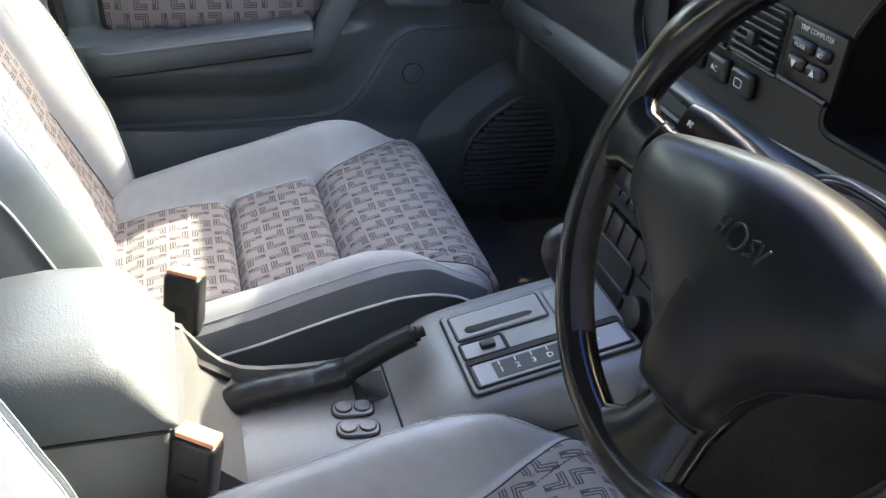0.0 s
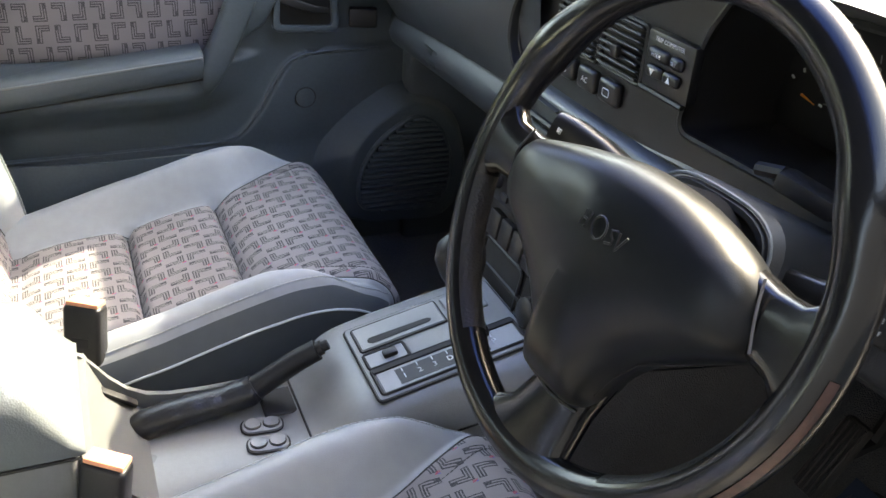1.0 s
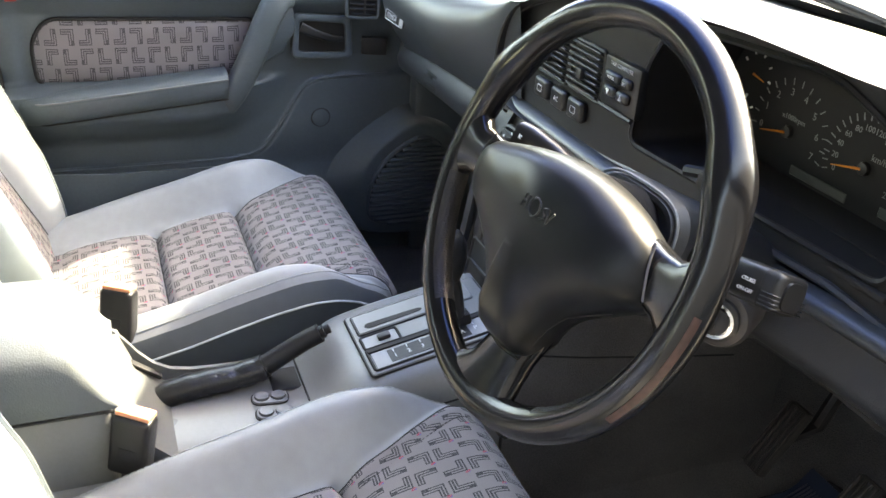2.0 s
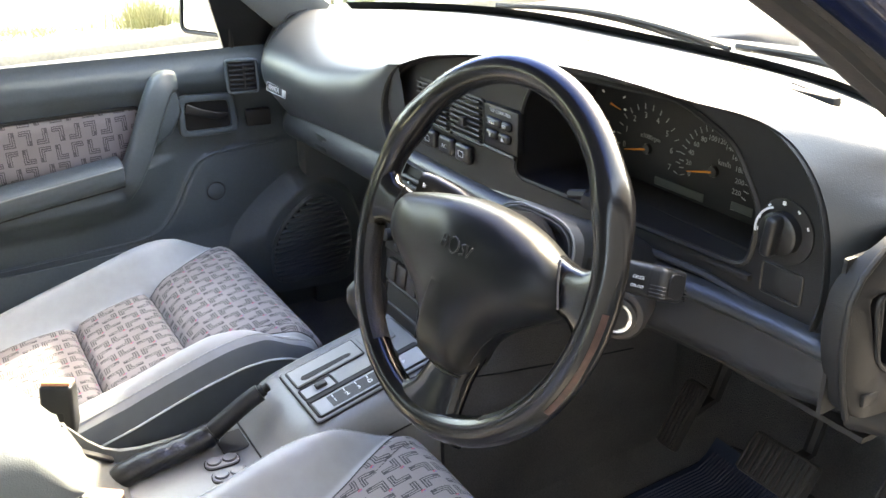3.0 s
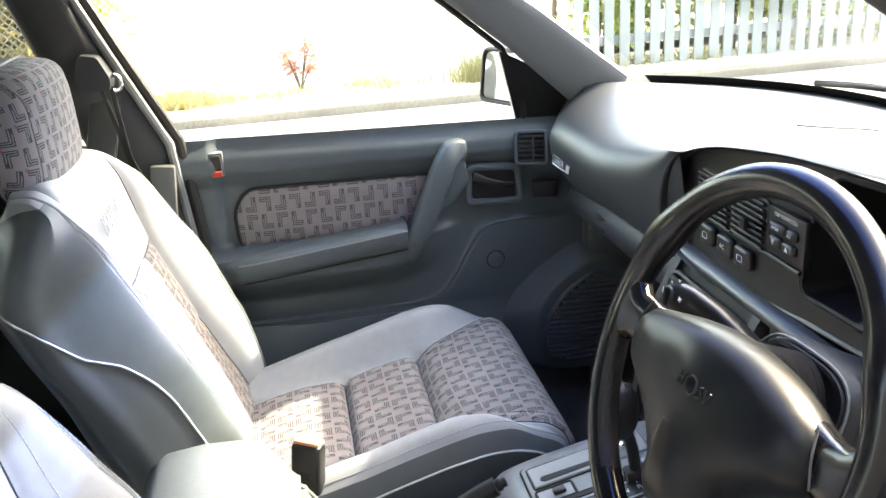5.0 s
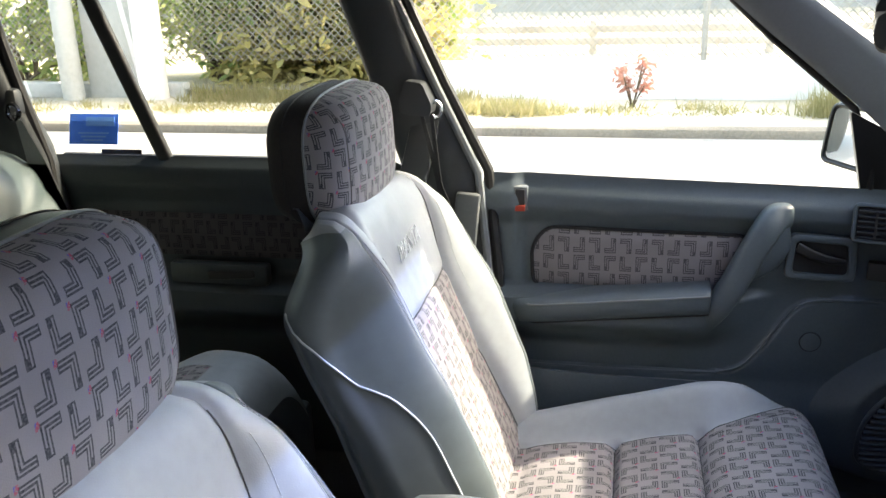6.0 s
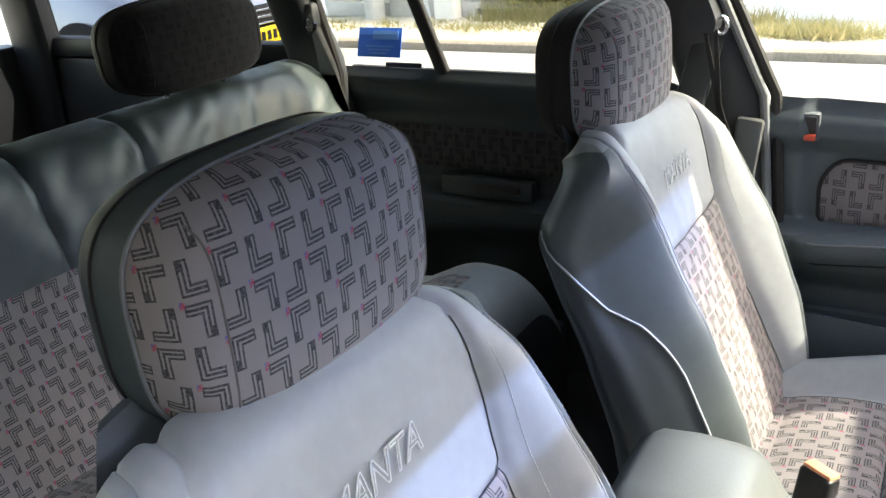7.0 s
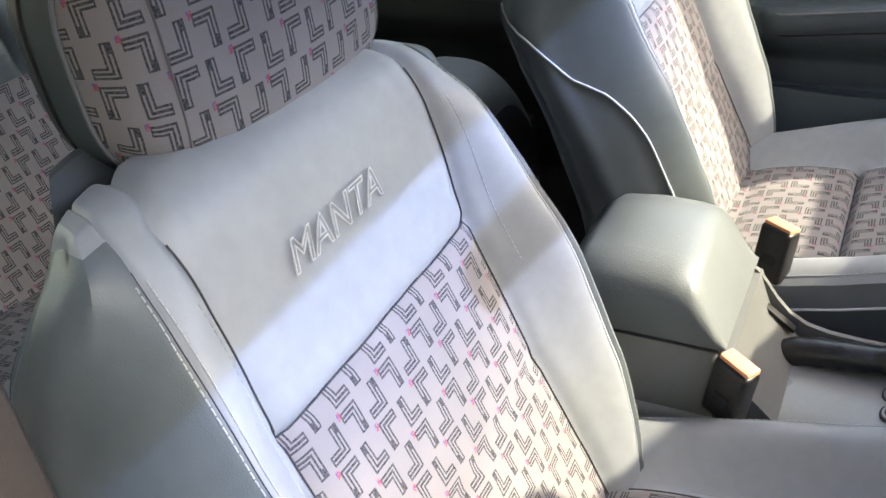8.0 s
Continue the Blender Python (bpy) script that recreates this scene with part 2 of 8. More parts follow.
# ---- building helpers ----
def lerp_table(table, x):
    """Smooth value between the rows (x, value) of a table."""
    if x <= table[0][0]:
        return table[0][1]
    if x >= table[-1][0]:
        return table[-1][1]
    n = len(table)
    i = next(k for k in range(n - 1) if x <= table[k + 1][0])
    rise = lambda k: (table[k + 1][1] - table[k][1]) / (table[k + 1][0] - table[k][0])

    def slope(k):
        if k == 0:
            return rise(0)
        if k == n - 1:
            return rise(n - 2)
        a, b = rise(k - 1), rise(k)
        return 0.0 if a * b <= 0 else 2 * a * b / (a + b)
    h = table[i + 1][0] - table[i][0]
    t = (x - table[i][0]) / h
    p, q, m, w = table[i][1], table[i + 1][1], slope(i) * h, slope(i + 1) * h
    return p * (2 * t ** 3 - 3 * t * t + 1) + m * (t ** 3 - 2 * t * t + t) + q * (3 * t * t - 2 * t ** 3) + w * (t ** 3 - t * t)


def smooth(a, b, x):
    k = min(1, max(0, (x - a) / (b - a)))
    return k * k * (3 - 2 * k)


def bell(x, centre, width):
    return math.exp(-((x - centre) / width) ** 2)


def thing(name, at, label, category, group="", kind=""):
    ob = new(name)
    ob.location = at
    ob.empty_display_size = 0.05
    return tagged(ob, label, category, group, kind)


def link(name, bm, material, parent=None, label="", angle=40, kind=""):
    me = bpy.data.meshes.new(name)
    for f in bm.faces:
        f.smooth = True
    bm.normal_update()
    bm.to_mesh(me)
    bm.free()
    me.set_sharp_from_angle(angle=radians(angle))
    me.materials.append(material)
    ob = new(name, me)
    if parent is not None:
        ob.parent = parent
        top = parent.parent or parent
        if parent.type == "EMPTY":
            ob.matrix_parent_inverse = Matrix.Translation(-Vector(parent.location))
    if label or kind:
        tagged(ob, label, kind=kind)
    return ob


part = link


def box(bm, centre, size, rot=(0, 0, 0), bevel=0.0, seg=2, m=None):
    """A box, its edges rounded; m is a further pose."""
    made = bmesh.ops.create_cube(bm, size=1.0)["verts"]
    mat = Matrix.LocRotScale(Vector(centre), Euler([radians(a) for a in rot]), Vector(size))
    if m is not None:
        mat = m @ mat
    bmesh.ops.transform(bm, matrix=mat, verts=made)
    if bevel:
        edges = list({e for v in made for e in v.link_edges})
        bmesh.ops.bevel(bm, geom=edges, offset=bevel, segments=seg, profile=0.5, affect="EDGES")
    return bm


def bbox(centre, size, rot=(0, 0, 0), bevel=0.0, seg=2, m=None):
    return box(bmesh.new(), centre, size, rot, bevel, seg, m)


def tube(bm, pts, r, n=8, closed=False, flat=1.0, cap=True):
    """A rope along points; r may be a function of 0..1."""
    pts = [Vector(p) for p in pts]
    rings = []
    count = len(pts)
    up = Vector((0, 0, 1))
    prev = None
    for i, p in enumerate(pts):
        a = pts[(i - 1) % count] if closed or i > 0 else p
        b = pts[(i + 1) % count] if closed or i < count - 1 else p
        t = (b - a).normalized() if (b - a).length > 1e-9 else Vector((0, 1, 0))
        if prev is None:
            side = t.cross(up)
            if side.length < 0.1:
                side = t.cross(Vector((1, 0, 0)))
        else:
            side = prev - t * prev.dot(t)
        side.normalize()
        prev = side
        other = side.cross(t)
        rad = r(i / max(1, count - 1)) if callable(r) else r
        rings.append([bm.verts.new(p + side * math.cos(k * math.tau / n) * rad + other * math.sin(k * math.tau / n) * rad * flat) for k in range(n)])
    pairs = list(zip(rings, rings[1:])) + ([(rings[-1], rings[0])] if closed else [])
    for a, b in pairs:
        for k in range(n):
            bm.faces.new((a[k], a[(k + 1) % n], b[(k + 1) % n], b[k]))
    if cap and not closed:
        bm.faces.new(rings[0][::-1])
        bm.faces.new(rings[-1])
    return bm


def stitches(f, s0, s1, pitch=0.0068, r=0.0009):
    """A row of short thread stitches along the line f(s)."""
    bm = bmesh.new()
    n = 400
    pts = [Vector(f(s0 + (s1 - s0) * k / n)) for k in range(n + 1)]
    run, start = 0.0, None
    for a, b in zip(pts, pts[1:]):
        run += (b - a).length
        if start is None and run > pitch * 0.35:
            start = a
        if run > pitch:
            tube(bm, [start, (start + b) / 2 + Vector((0, 0.0003, 0.0003)), b], r, 5)
            run, start = 0.0, None
    return bm


def grid(f, us, vs, thick=0.0, uv=True, bm=None):
    """A sheet f(u, v) over the given steps, with UV in metres along it; thick gives it a back."""
    bm = bm or bmesh.new()
    pts = [[Vector(f(u, v)) for v in vs] for u in us]
    verts = [[bm.verts.new(p) for p in row] for row in pts]
    lay = bm.loops.layers.uv.verify()
    nu, nv = len(us), len(vs)
    lu = [[0.0] * nv for _ in us]
    lv = [[0.0] * nv for _ in us]
    mid_v, mid_u = nv // 2, nu // 2
    for i in range(nu):
        for j in range(1, nv):
            lv[i][j] = lv[i][j - 1] + (pts[i][j] - pts[i][j - 1]).length
    for j in range(nv):
        for i in range(1, nu):
            lu[i][j] = lu[i - 1][j] + (pts[i][j] - pts[i - 1][j]).length
    # counted from the middle lines, so that the pattern does not shear
    for i in range(nu):
        off = lv[i][mid_v]
        for j in range(nv):
            lv[i][j] -= off
    for j in range(nv):
        off = lu[mid_u][j]
        for i in range(nu):
            lu[i][j] -= off
    faces = []
    for i in range(nu - 1):
        for j in range(nv - 1):
            q = ((i, j), (i + 1, j), (i + 1, j + 1), (i, j + 1))
            fc = bm.faces.new([verts[a][b] for a, b in q])
            for lp, (a, b) in zip(fc.loops, q):
                lp[lay].uv = (lu[a][b], lv[a][b])
            faces.append(fc)
    if thick:
        bmesh.ops.recalc_face_normals(bm, faces=faces)
        bm.normal_update()
        bmesh.ops.solidify(bm, geom=faces, thickness=thick)
    return bm


def steps(a, b, n):
    return [a + (b - a) * i / n for i in range(n + 1)]


def loft(rings, bm=None, cap=True, closed=True):
    bm = bm or bmesh.new()
    vs = [[bm.verts.new(p) for p in ring] for ring in rings]
    n = len(vs[0])
    for a, b in zip(vs, vs[1:]):
        for k in range(n if closed else n - 1):
            bm.faces.new((a[k], a[(k + 1) % n], b[(k + 1) % n], b[k]))
    if cap:
        bm.faces.new(vs[0][::-1])
        bm.faces.new(vs[-1])
    bmesh.ops.recalc_face_normals(bm, faces=bm.faces[:])
    return bm


def lathe(bm, profile, m, n=24):
    """Turns rows of (radius, height) about the z axis, posed by m."""
    rings = []
    for r, h in profile:
        rings.append([bm.verts.new(m @ Vector((r * math.cos(k * math.tau / n), r * math.sin(k * math.tau / n), h))) for k in range(n)])
    for a, b in zip(rings, rings[1:]):
        for k in range(n):
            bm.faces.new((a[k], a[(k + 1) % n], b[(k + 1) % n], b[k]))
    bm.faces.new(rings[0][::-1])
    bm.faces.new(rings[-1])
    return bm


def round_poly(pts, r, n=5):
    """2D polygon with rounded corners."""
    out = []
    count = len(pts)
    for i in range(count):
        p, a, b = Vector(pts[i]), Vector(pts[i - 1]), Vector(pts[(i + 1) % count])
        da, db = (a - p), (b - p)
        k = min(r, da.length * 0.49, db.length * 0.49)
        s, e = p + da.normalized() * k, p + db.normalized() * k
        for j in range(n + 1):
            t = j / n
            out.append(tuple(s * (1 - t) ** 2 + p * 2 * t * (1 - t) + e * t * t))
    return out


def extrude_poly(poly, put, depth, bm=None, bevel=0.0, seg=2, holes=()):
    """A flat outline with thickness. put(a, b, d) gives the place of a point of the outline at depth d."""
    bm = bm or bmesh.new()
    loops, edges = [], []
    for ring in (poly, *holes):
        vs = [bm.verts.new((a, b, 0)) for a, b in ring]
        loops.append(vs)
        for i in range(len(vs)):
            edges.append(bm.edges.new((vs[i], vs[(i + 1) % len(vs)])))
    if holes:
        got = bmesh.ops.triangle_fill(bm, use_beauty=True, use_dissolve=False, edges=edges)
        faces = [g for g in got["geom"] if isinstance(g, bmesh.types.BMFace)]
    else:
        faces = [bm.faces.new(loops[0])]
    bm.normal_update()
    for f in faces:
        if f.normal.z < 0:
            f.normal_flip()
    if depth:
        got = bmesh.ops.extrude_face_region(bm, geom=faces)
        top = [g for g in got["geom"] if isinstance(g, bmesh.types.BMVert)]
        for v in top:
            v.co.z += depth
        if not holes:
            for f in faces:
                f.normal_flip()
        else:
            bmesh.ops.reverse_faces(bm, faces=[f for f in faces if f.is_valid])
        if bevel:
            tops = set(top)
            ed = [e for e in bm.edges if e.verts[0] in tops and e.verts[1] in tops and any(abs(f.normal.z) < 0.5 for f in e.link_faces)]
            bmesh.ops.bevel(bm, geom=ed, offset=bevel, segments=seg, profile=0.5, affect="EDGES")
    for v in bm.verts:
        v.co = put(v.co.x, v.co.y, v.co.z)
    bmesh.ops.recalc_face_normals(bm, faces=bm.faces[:])
    return bm


def words(text, size, m, material, name, parent, extrude=0.0004, bold=0.0, shear=0.0, line=0.0):
    """Lettering as a mesh of its own, centred on the pose m (x along the line, y up, z out of the face)."""
    cu = bpy.data.curves.new("lettering", "FONT")
    cu.body, cu.size, cu.align_x, cu.align_y = text, size, "CENTER", "CENTER"
    cu.extrude, cu.offset, cu.shear, cu.resolution_u = extrude, bold, shear, 2
    if line:
        cu.fill_mode, cu.bevel_depth, cu.bevel_resolution, cu.extrude = "NONE", line, 1, 0.0
    tmp = bpy.data.objects.new("lettering", cu)
    me = bpy.data.meshes.new_from_object(tmp)
    bpy.data.objects.remove(tmp)
    bpy.data.curves.remove(cu)
    me.transform(m)
    me.name = name
    me.materials.clear()
    me.materials.append(material)
    ob = new(name, me)
    ob.parent = parent
    if parent.type == "EMPTY":
        ob.matrix_parent_inverse = Matrix.Translation(-Vector(parent.location))
    return ob


def face_pose(place, facing, up=(0, 0, 1)):
    """A pose whose z points along facing and whose y is upright."""
    z = Vector(facing).normalized()
    x = Vector(up).cross(z).normalized()
    y = z.cross(x)
    m = Matrix((x, y, z)).transposed().to_4x4()
    m.translation = place
    return m

def fine(pts, n=4):
    """Rounder line through points."""
    out = []
    for i in range(len(pts) - 1):
        p0, p1, p2, p3 = pts[max(0, i - 1)], pts[i], pts[i + 1], pts[min(len(pts) - 1, i + 2)]
        for k in range(n):
            t = k / n
            out.append(0.5 * ((2 * p1) + (p2 - p0) * t + (2 * p0 - 5 * p1 + 4 * p2 - p3) * t * t + (3 * p1 - p0 - 3 * p2 + p3) * t ** 3))
    out.append(pts[-1])
    return out


# ---- the car's shell ----
FLOOR_Z, GROUND_Z = 0.08, -0.27
car = thing("car_body", (0, 0, GROUND_Z), "dark blue station wagon shell with its driver's door opening clear", "car body", kind="structure")


def floor_at(x, y):
    z = FLOOR_Z + 0.42 * smooth(0.98, 1.24, y) + 0.05 * smooth(-0.55, -0.75, y)
    tunnel = 0.16 * (1 - smooth(0.10, 0.17, abs(x))) * (1 - smooth(-0.7, -0.9, y) * 0.6)
    sill = 0.06 * smooth(0.62, 0.68, abs(x))
    return (x, y, z + tunnel + sill)


fl = link("floor", grid(floor_at, steps(-0.72, 0.72, 48), steps(-1.95, 1.24, 84), 0.02), CARPET, None, angle=60)
tagged(fl, "dark grey-blue loop carpet over the car's floor and toe board", "floor", kind="structure")


def belt_z(y):
    return lerp_table([(-2.0, 0.775), (-1.0, 0.757), (-0.3, 0.752), (-0.28, 0.735), (-0.1, 0.723), (0.5, 0.704), (0.62, 0.70)], y)


# roof and headliner
def roof_at(x, y, lift=0.0):
    edge = abs(x) / 0.62
    z = 1.165 - 0.035 * edge ** 3 + 0.015 * bell(y, -0.6, 0.9) - 0.02 * smooth(0.1, 0.36, y) - 0.05 * smooth(-1.6, -2.1, y)
    return (x, y + 0.03 * smooth(-0.4, 0.33, y) * (1 - edge ** 2) - 0.06 * smooth(-0.4, 0.33, y), z + lift)


part("roof", grid(lambda x, y: roof_at(x, y, 0.03), steps(-0.63, 0.63, 20), steps(-2.1, 0.385, 30), 0.004), PAINT, car)
hl = link("ceiling", grid(lambda x, y: roof_at(x, y), steps(-0.60, 0.60, 20), steps(-2.05, 0.378, 30), 0.008), HEADLINER)
tagged(hl, "pale grey cloth headliner under the roof", "ceiling", kind="structure")


def beam(path, w, d, out):
    """A pillar: rounded bar along path; w across, d deep, out the sideways axis."""
    pts = [Vector(p) for p in path]
    rings = []
    for i, p in enumerate(pts):
        t = (pts[min(i + 1, len(pts) - 1)] - pts[max(i - 1, 0)]).normalized()
        o = Vector(out)
        o = (o - t * o.dot(t)).normalized()
        s = t.cross(o)
        ww = w[i] if isinstance(w, (list, tuple)) else w
        ring = []
        for k in range(16):
            a = k * math.tau / 16
            c, sn = math.cos(a), math.sin(a)
            ring.append(p + s * ww / 2 * math.copysign(abs(c) ** 0.6, c) + o * d / 2 * math.copysign(abs(sn) ** 0.6, sn))
        rings.append(ring)
    return loft(rings)


for side in (-1, 1):
    # windscreen pillar: trim inside, seal and paint outside
    foot, knee, head_ = (side * 0.668, 0.688, 0.765), (side * 0.650, 0.522, 0.905), (side * 0.60, 0.215, 1.15)
    a_pts = [foot, knee, (side * 0.628, 0.365, 1.025), head_]
    if side > 0:
        a_pts = [Vector(p) + Vector((0.026, 0.002, 0.014)) for p in ((0.645, 0.735, 0.775), (0.640, 0.552, 0.90), (0.637, 0.467, 0.955), (0.632, 0.38, 1.005), (0.600, 0.20, 1.13))]
    part("windscreen_pillar", beam(a_pts, [0.115, 0.095, 0.085, 0.08] if side < 0 else [0.030, 0.026, 0.026, 0.026, 0.026], 0.028, (side, 0.25, 0.3)), PILLAR_TRIM if side < 0 else PILLAR_TAUPE, car,
         "grey trim on the windscreen pillar" if side < 0 else "taupe trim on the windscreen pillar")
    sh = Vector((side * 0.030, -0.030, -0.012)) if side < 0 else Vector((0.024, -0.010, -0.004))
    if side > 0:
        part("pillar_flange", beam([Vector(p) + Vector((0.038, -0.006, 0.0)) for p in a_pts], 0.020, 0.014, (1, 0.2, 0.2)), PILLAR_TAUPE, car, "taupe flange beside the seal")
    part("pillar_seal", tube(bmesh.new(), [Vector(p) + sh for p in a_pts], 0.009, 8), SEAL, car, "black rubber door seal")
    sh = Vector((side * 0.06, 0.0, 0.018)) if side < 0 else Vector((0.066, -0.002, 0.006))
    part("pillar_skin", beam([Vector(p) + sh for p in a_pts], 0.075 if side < 0 else 0.05, 0.03, (side, 0.2, 0.2)), PAINT, car, "dark blue painted pillar")
    # roof side rail
    rail = [head_, (side * 0.60, 0.0, 1.15), (side * 0.60, -0.5, 1.155), (side * 0.60, -1.1, 1.15), (side * 0.58, -2.0, 1.11)]
    part("roof_rail", beam(rail, 0.05, 0.05, (side, 0, 0.2)), PILLAR_TRIM if side < 0 else PILLAR_TAUPE, car)
    part("roof_rail_skin", beam([Vector(p) + Vector((side * 0.045, 0, 0.012)) for p in rail], 0.05, 0.04, (side, 0, 0.2)), PAINT, car)

# centre and rear pillars on the far side, rear and cargo pillars on both
B_PTS = [(-0.705, -0.20, 0.10), (-0.705, -0.205, 0.55), (-0.70, -0.215, 0.76), (-0.645, -0.275, 0.93), (-0.605, -0.345, 1.15)]
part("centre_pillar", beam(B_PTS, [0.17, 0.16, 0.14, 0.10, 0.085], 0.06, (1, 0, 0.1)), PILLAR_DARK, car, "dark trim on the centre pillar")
part("centre_pillar_seal", tube(bmesh.new(), [(-0.69, -0.118, 0.12), (-0.688, -0.125, 0.55), (-0.682, -0.142, 0.75), (-0.638, -0.21, 0.92), (-0.605, -0.30, 1.14)], 0.008, 8), PILLAR_TRIM, car, "grey door seal strip")
part("centre_pillar_edge", tube(bmesh.new(), [(-0.705, -0.100, 0.12), (-0.70, -0.108, 0.55), (-0.70, -0.126, 0.75), (-0.652, -0.196, 0.92), (-0.618, -0.286, 1.14)], 0.010, 8), SEAL, car, "black window edge")
for side in (-1, 1):
    C = [(side * 0.69, -1.06, 0.10), (side * 0.68, -1.055, 0.60), (side * 0.665, -1.06, 0.78), (side * 0.625, -1.08, 0.93), (side * 0.595, -1.115, 1.15)]
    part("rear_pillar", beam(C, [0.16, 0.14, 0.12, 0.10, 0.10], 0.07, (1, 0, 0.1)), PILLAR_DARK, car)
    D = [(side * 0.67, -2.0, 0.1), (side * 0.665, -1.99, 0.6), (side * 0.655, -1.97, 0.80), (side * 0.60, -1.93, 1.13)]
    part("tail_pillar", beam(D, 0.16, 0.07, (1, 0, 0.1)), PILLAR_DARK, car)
    part("cargo_side_trim", bbox((side * 0.675, -1.52, 0.42), (0.05, 0.80, 0.70), bevel=0.015), PILLAR_DARK, car)
    part("cargo_window_frame", bbox((side * 0.665, -1.53, 0.795), (0.045, 0.82, 0.05), bevel=0.012), PILLAR_DARK, car)
    part("cargo_window_pane", grid(lambda y, v: (side * (0.668 - 0.07 * v), y, 0.81 + 0.32 * v), steps(-1.93, -1.12, 6), steps(0, 1, 4)), CARGO_TINT, car, "tinted cargo window")
part("tailgate", bbox((0, -2.06, 0.42), (1.3, 0.06, 0.76), bevel=0.02), PILLAR_DARK, car)
part("tailgate_pane", grid(lambda x, v: (x, -2.06 + 0.06 * v, 0.80 + 0.30 * v), steps(-0.58, 0.58, 6), steps(0, 1, 4)), TINTED, car, "tinted tailgate window")
part("rear_pillar_seal", tube(bmesh.new(), [(-0.672, -1.005, 0.60), (-0.664, -1.004, 0.762), (-0.632, -1.02, 0.92), (-0.605, -1.046, 1.14)], 0.010, 8), SEAL, car, "black rubber seal")

# sills under both doors and the driver's side body beside the rear door
part("door_sill", bbox((0.70, 0.2, 0.09), (0.09, 1.15, 0.12), bevel=0.02), PAINT, car)
part("door_sill_far", bbox((-0.73, -0.2, 0.06), (0.09, 1.9, 0.12), bevel=0.02), PAINT, car)
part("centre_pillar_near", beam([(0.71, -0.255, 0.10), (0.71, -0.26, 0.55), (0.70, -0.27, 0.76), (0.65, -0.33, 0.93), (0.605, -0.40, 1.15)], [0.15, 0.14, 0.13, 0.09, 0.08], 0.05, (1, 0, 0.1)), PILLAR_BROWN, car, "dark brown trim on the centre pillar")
part("rear_door_near", bbox((0.72, -0.74, 0.44), (0.06, 0.62, 0.62), bevel=0.02), VINYL_SIDE, car)
part("rear_pane_near", grid(lambda y, v: (0.70 - 0.09 * v, y, 0.75 + 0.38 * v), steps(-1.02, -0.43, 6), steps(0, 1, 4)), TINTED, car, "tinted side window")

# windscreen: curved sheet from the cowl to the roof
def base_y(x):
    return 0.998 - 0.25 * (abs(x) / 0.62) ** 3.6


def screen_at(x, v):
    k = x / 0.62
    yb, zb = base_y(x) + 0.015, 0.785
    yt, zt = 0.345 - 0.06 * k * k, 1.15 - 0.02 * abs(k) ** 3
    xx = x * (1.02 - 0.10 * v)
    return (xx, yb + (yt - yb) * v + 0.02 * math.sin(v * math.pi), zb + (zt - zb) * v + 0.025 * math.sin(v * math.pi))


ws = link("window_1", grid(screen_at, steps(-0.62, 0.62, 24), steps(0, 1, 14)), SCREEN)
tagged(ws, "curved clear windscreen with a blue tinted top band", "windscreen", kind="structure")
part("screen_band", grid(lambda x, v: Vector(screen_at(x, 0.06 * v - 0.01)) + Vector((0, -0.004, -0.002)), steps(-0.615, 0.615, 40), steps(0, 1, 3)), BLACK_MATT, car, "black band along the foot of the windscreen")
cowl = lambda x, v: (x, base_y(x) + 0.012 + 0.17 * v, 0.778 - 0.03 * v - 0.012 * math.sin(v * 3))
part("cowl", grid(cowl, steps(-0.66, 0.66, 24), steps(0, 1, 6), 0.01), BLACK_MATT, car, "black cowl panel below the windscreen")


def bonnet_at(x, y):
    k = abs(x) / 0.74
    return (x, y, 0.715 - 0.05 * k ** 2.5 - 0.16 * smooth(1.1, 2.4, y) + 0.015 * bell(abs(x), 0.45, 0.12))


part("bonnet", grid(bonnet_at, steps(-0.74, 0.74, 30), steps(1.05, 2.35, 20), 0.02), PAINT, car, "glossy dark blue bonnet")
part("firewall", bbox((0, 1.23, 0.34), (1.4, 0.03, 0.60), bevel=0.01), CARPET, car)
for side in (-1, 1):
    part("kick_panel", bbox((side * 0.70, 0.88, 0.36), (0.05, 0.46, 0.60), bevel=0.015) if side < 0 else bbox((0.715, 0.97, 0.29), (0.04, 0.46, 0.42), bevel=0.012), VINYL_SIDE, car)
    part("front_wing", bbox((side * 0.78, 1.6, 0.30), (0.10, 1.5, 0.62), bevel=0.05, seg=3), PAINT, car)
# wiper arms lying on the cowl
for x0 in (-0.42, 0.12):
    pts = [(x0 + 0.52 * k, base_y(x0 + 0.52 * k) + 0.035 - 0.04 * k + 0.0, 0.80 + 0.012 * math.sin(k * 3)) for k in steps(0, 1, 10)]
    part("wiper_arm", tube(bmesh.new(), pts, 0.006, 6), BLACK_MATT, car)
    part("wiper_blade", tube(bmesh.new(), [Vector(p) + Vector((0.05, -0.012, 0.006)) for p in pts], 0.004, 6), BLACK_MATT, car)


# ---- the far front door ----
door = thing("front_door", (-0.70, 0.2, 0.12), "closed slate vinyl front door with patterned cloth insert and armrest", "car door", kind="structure")


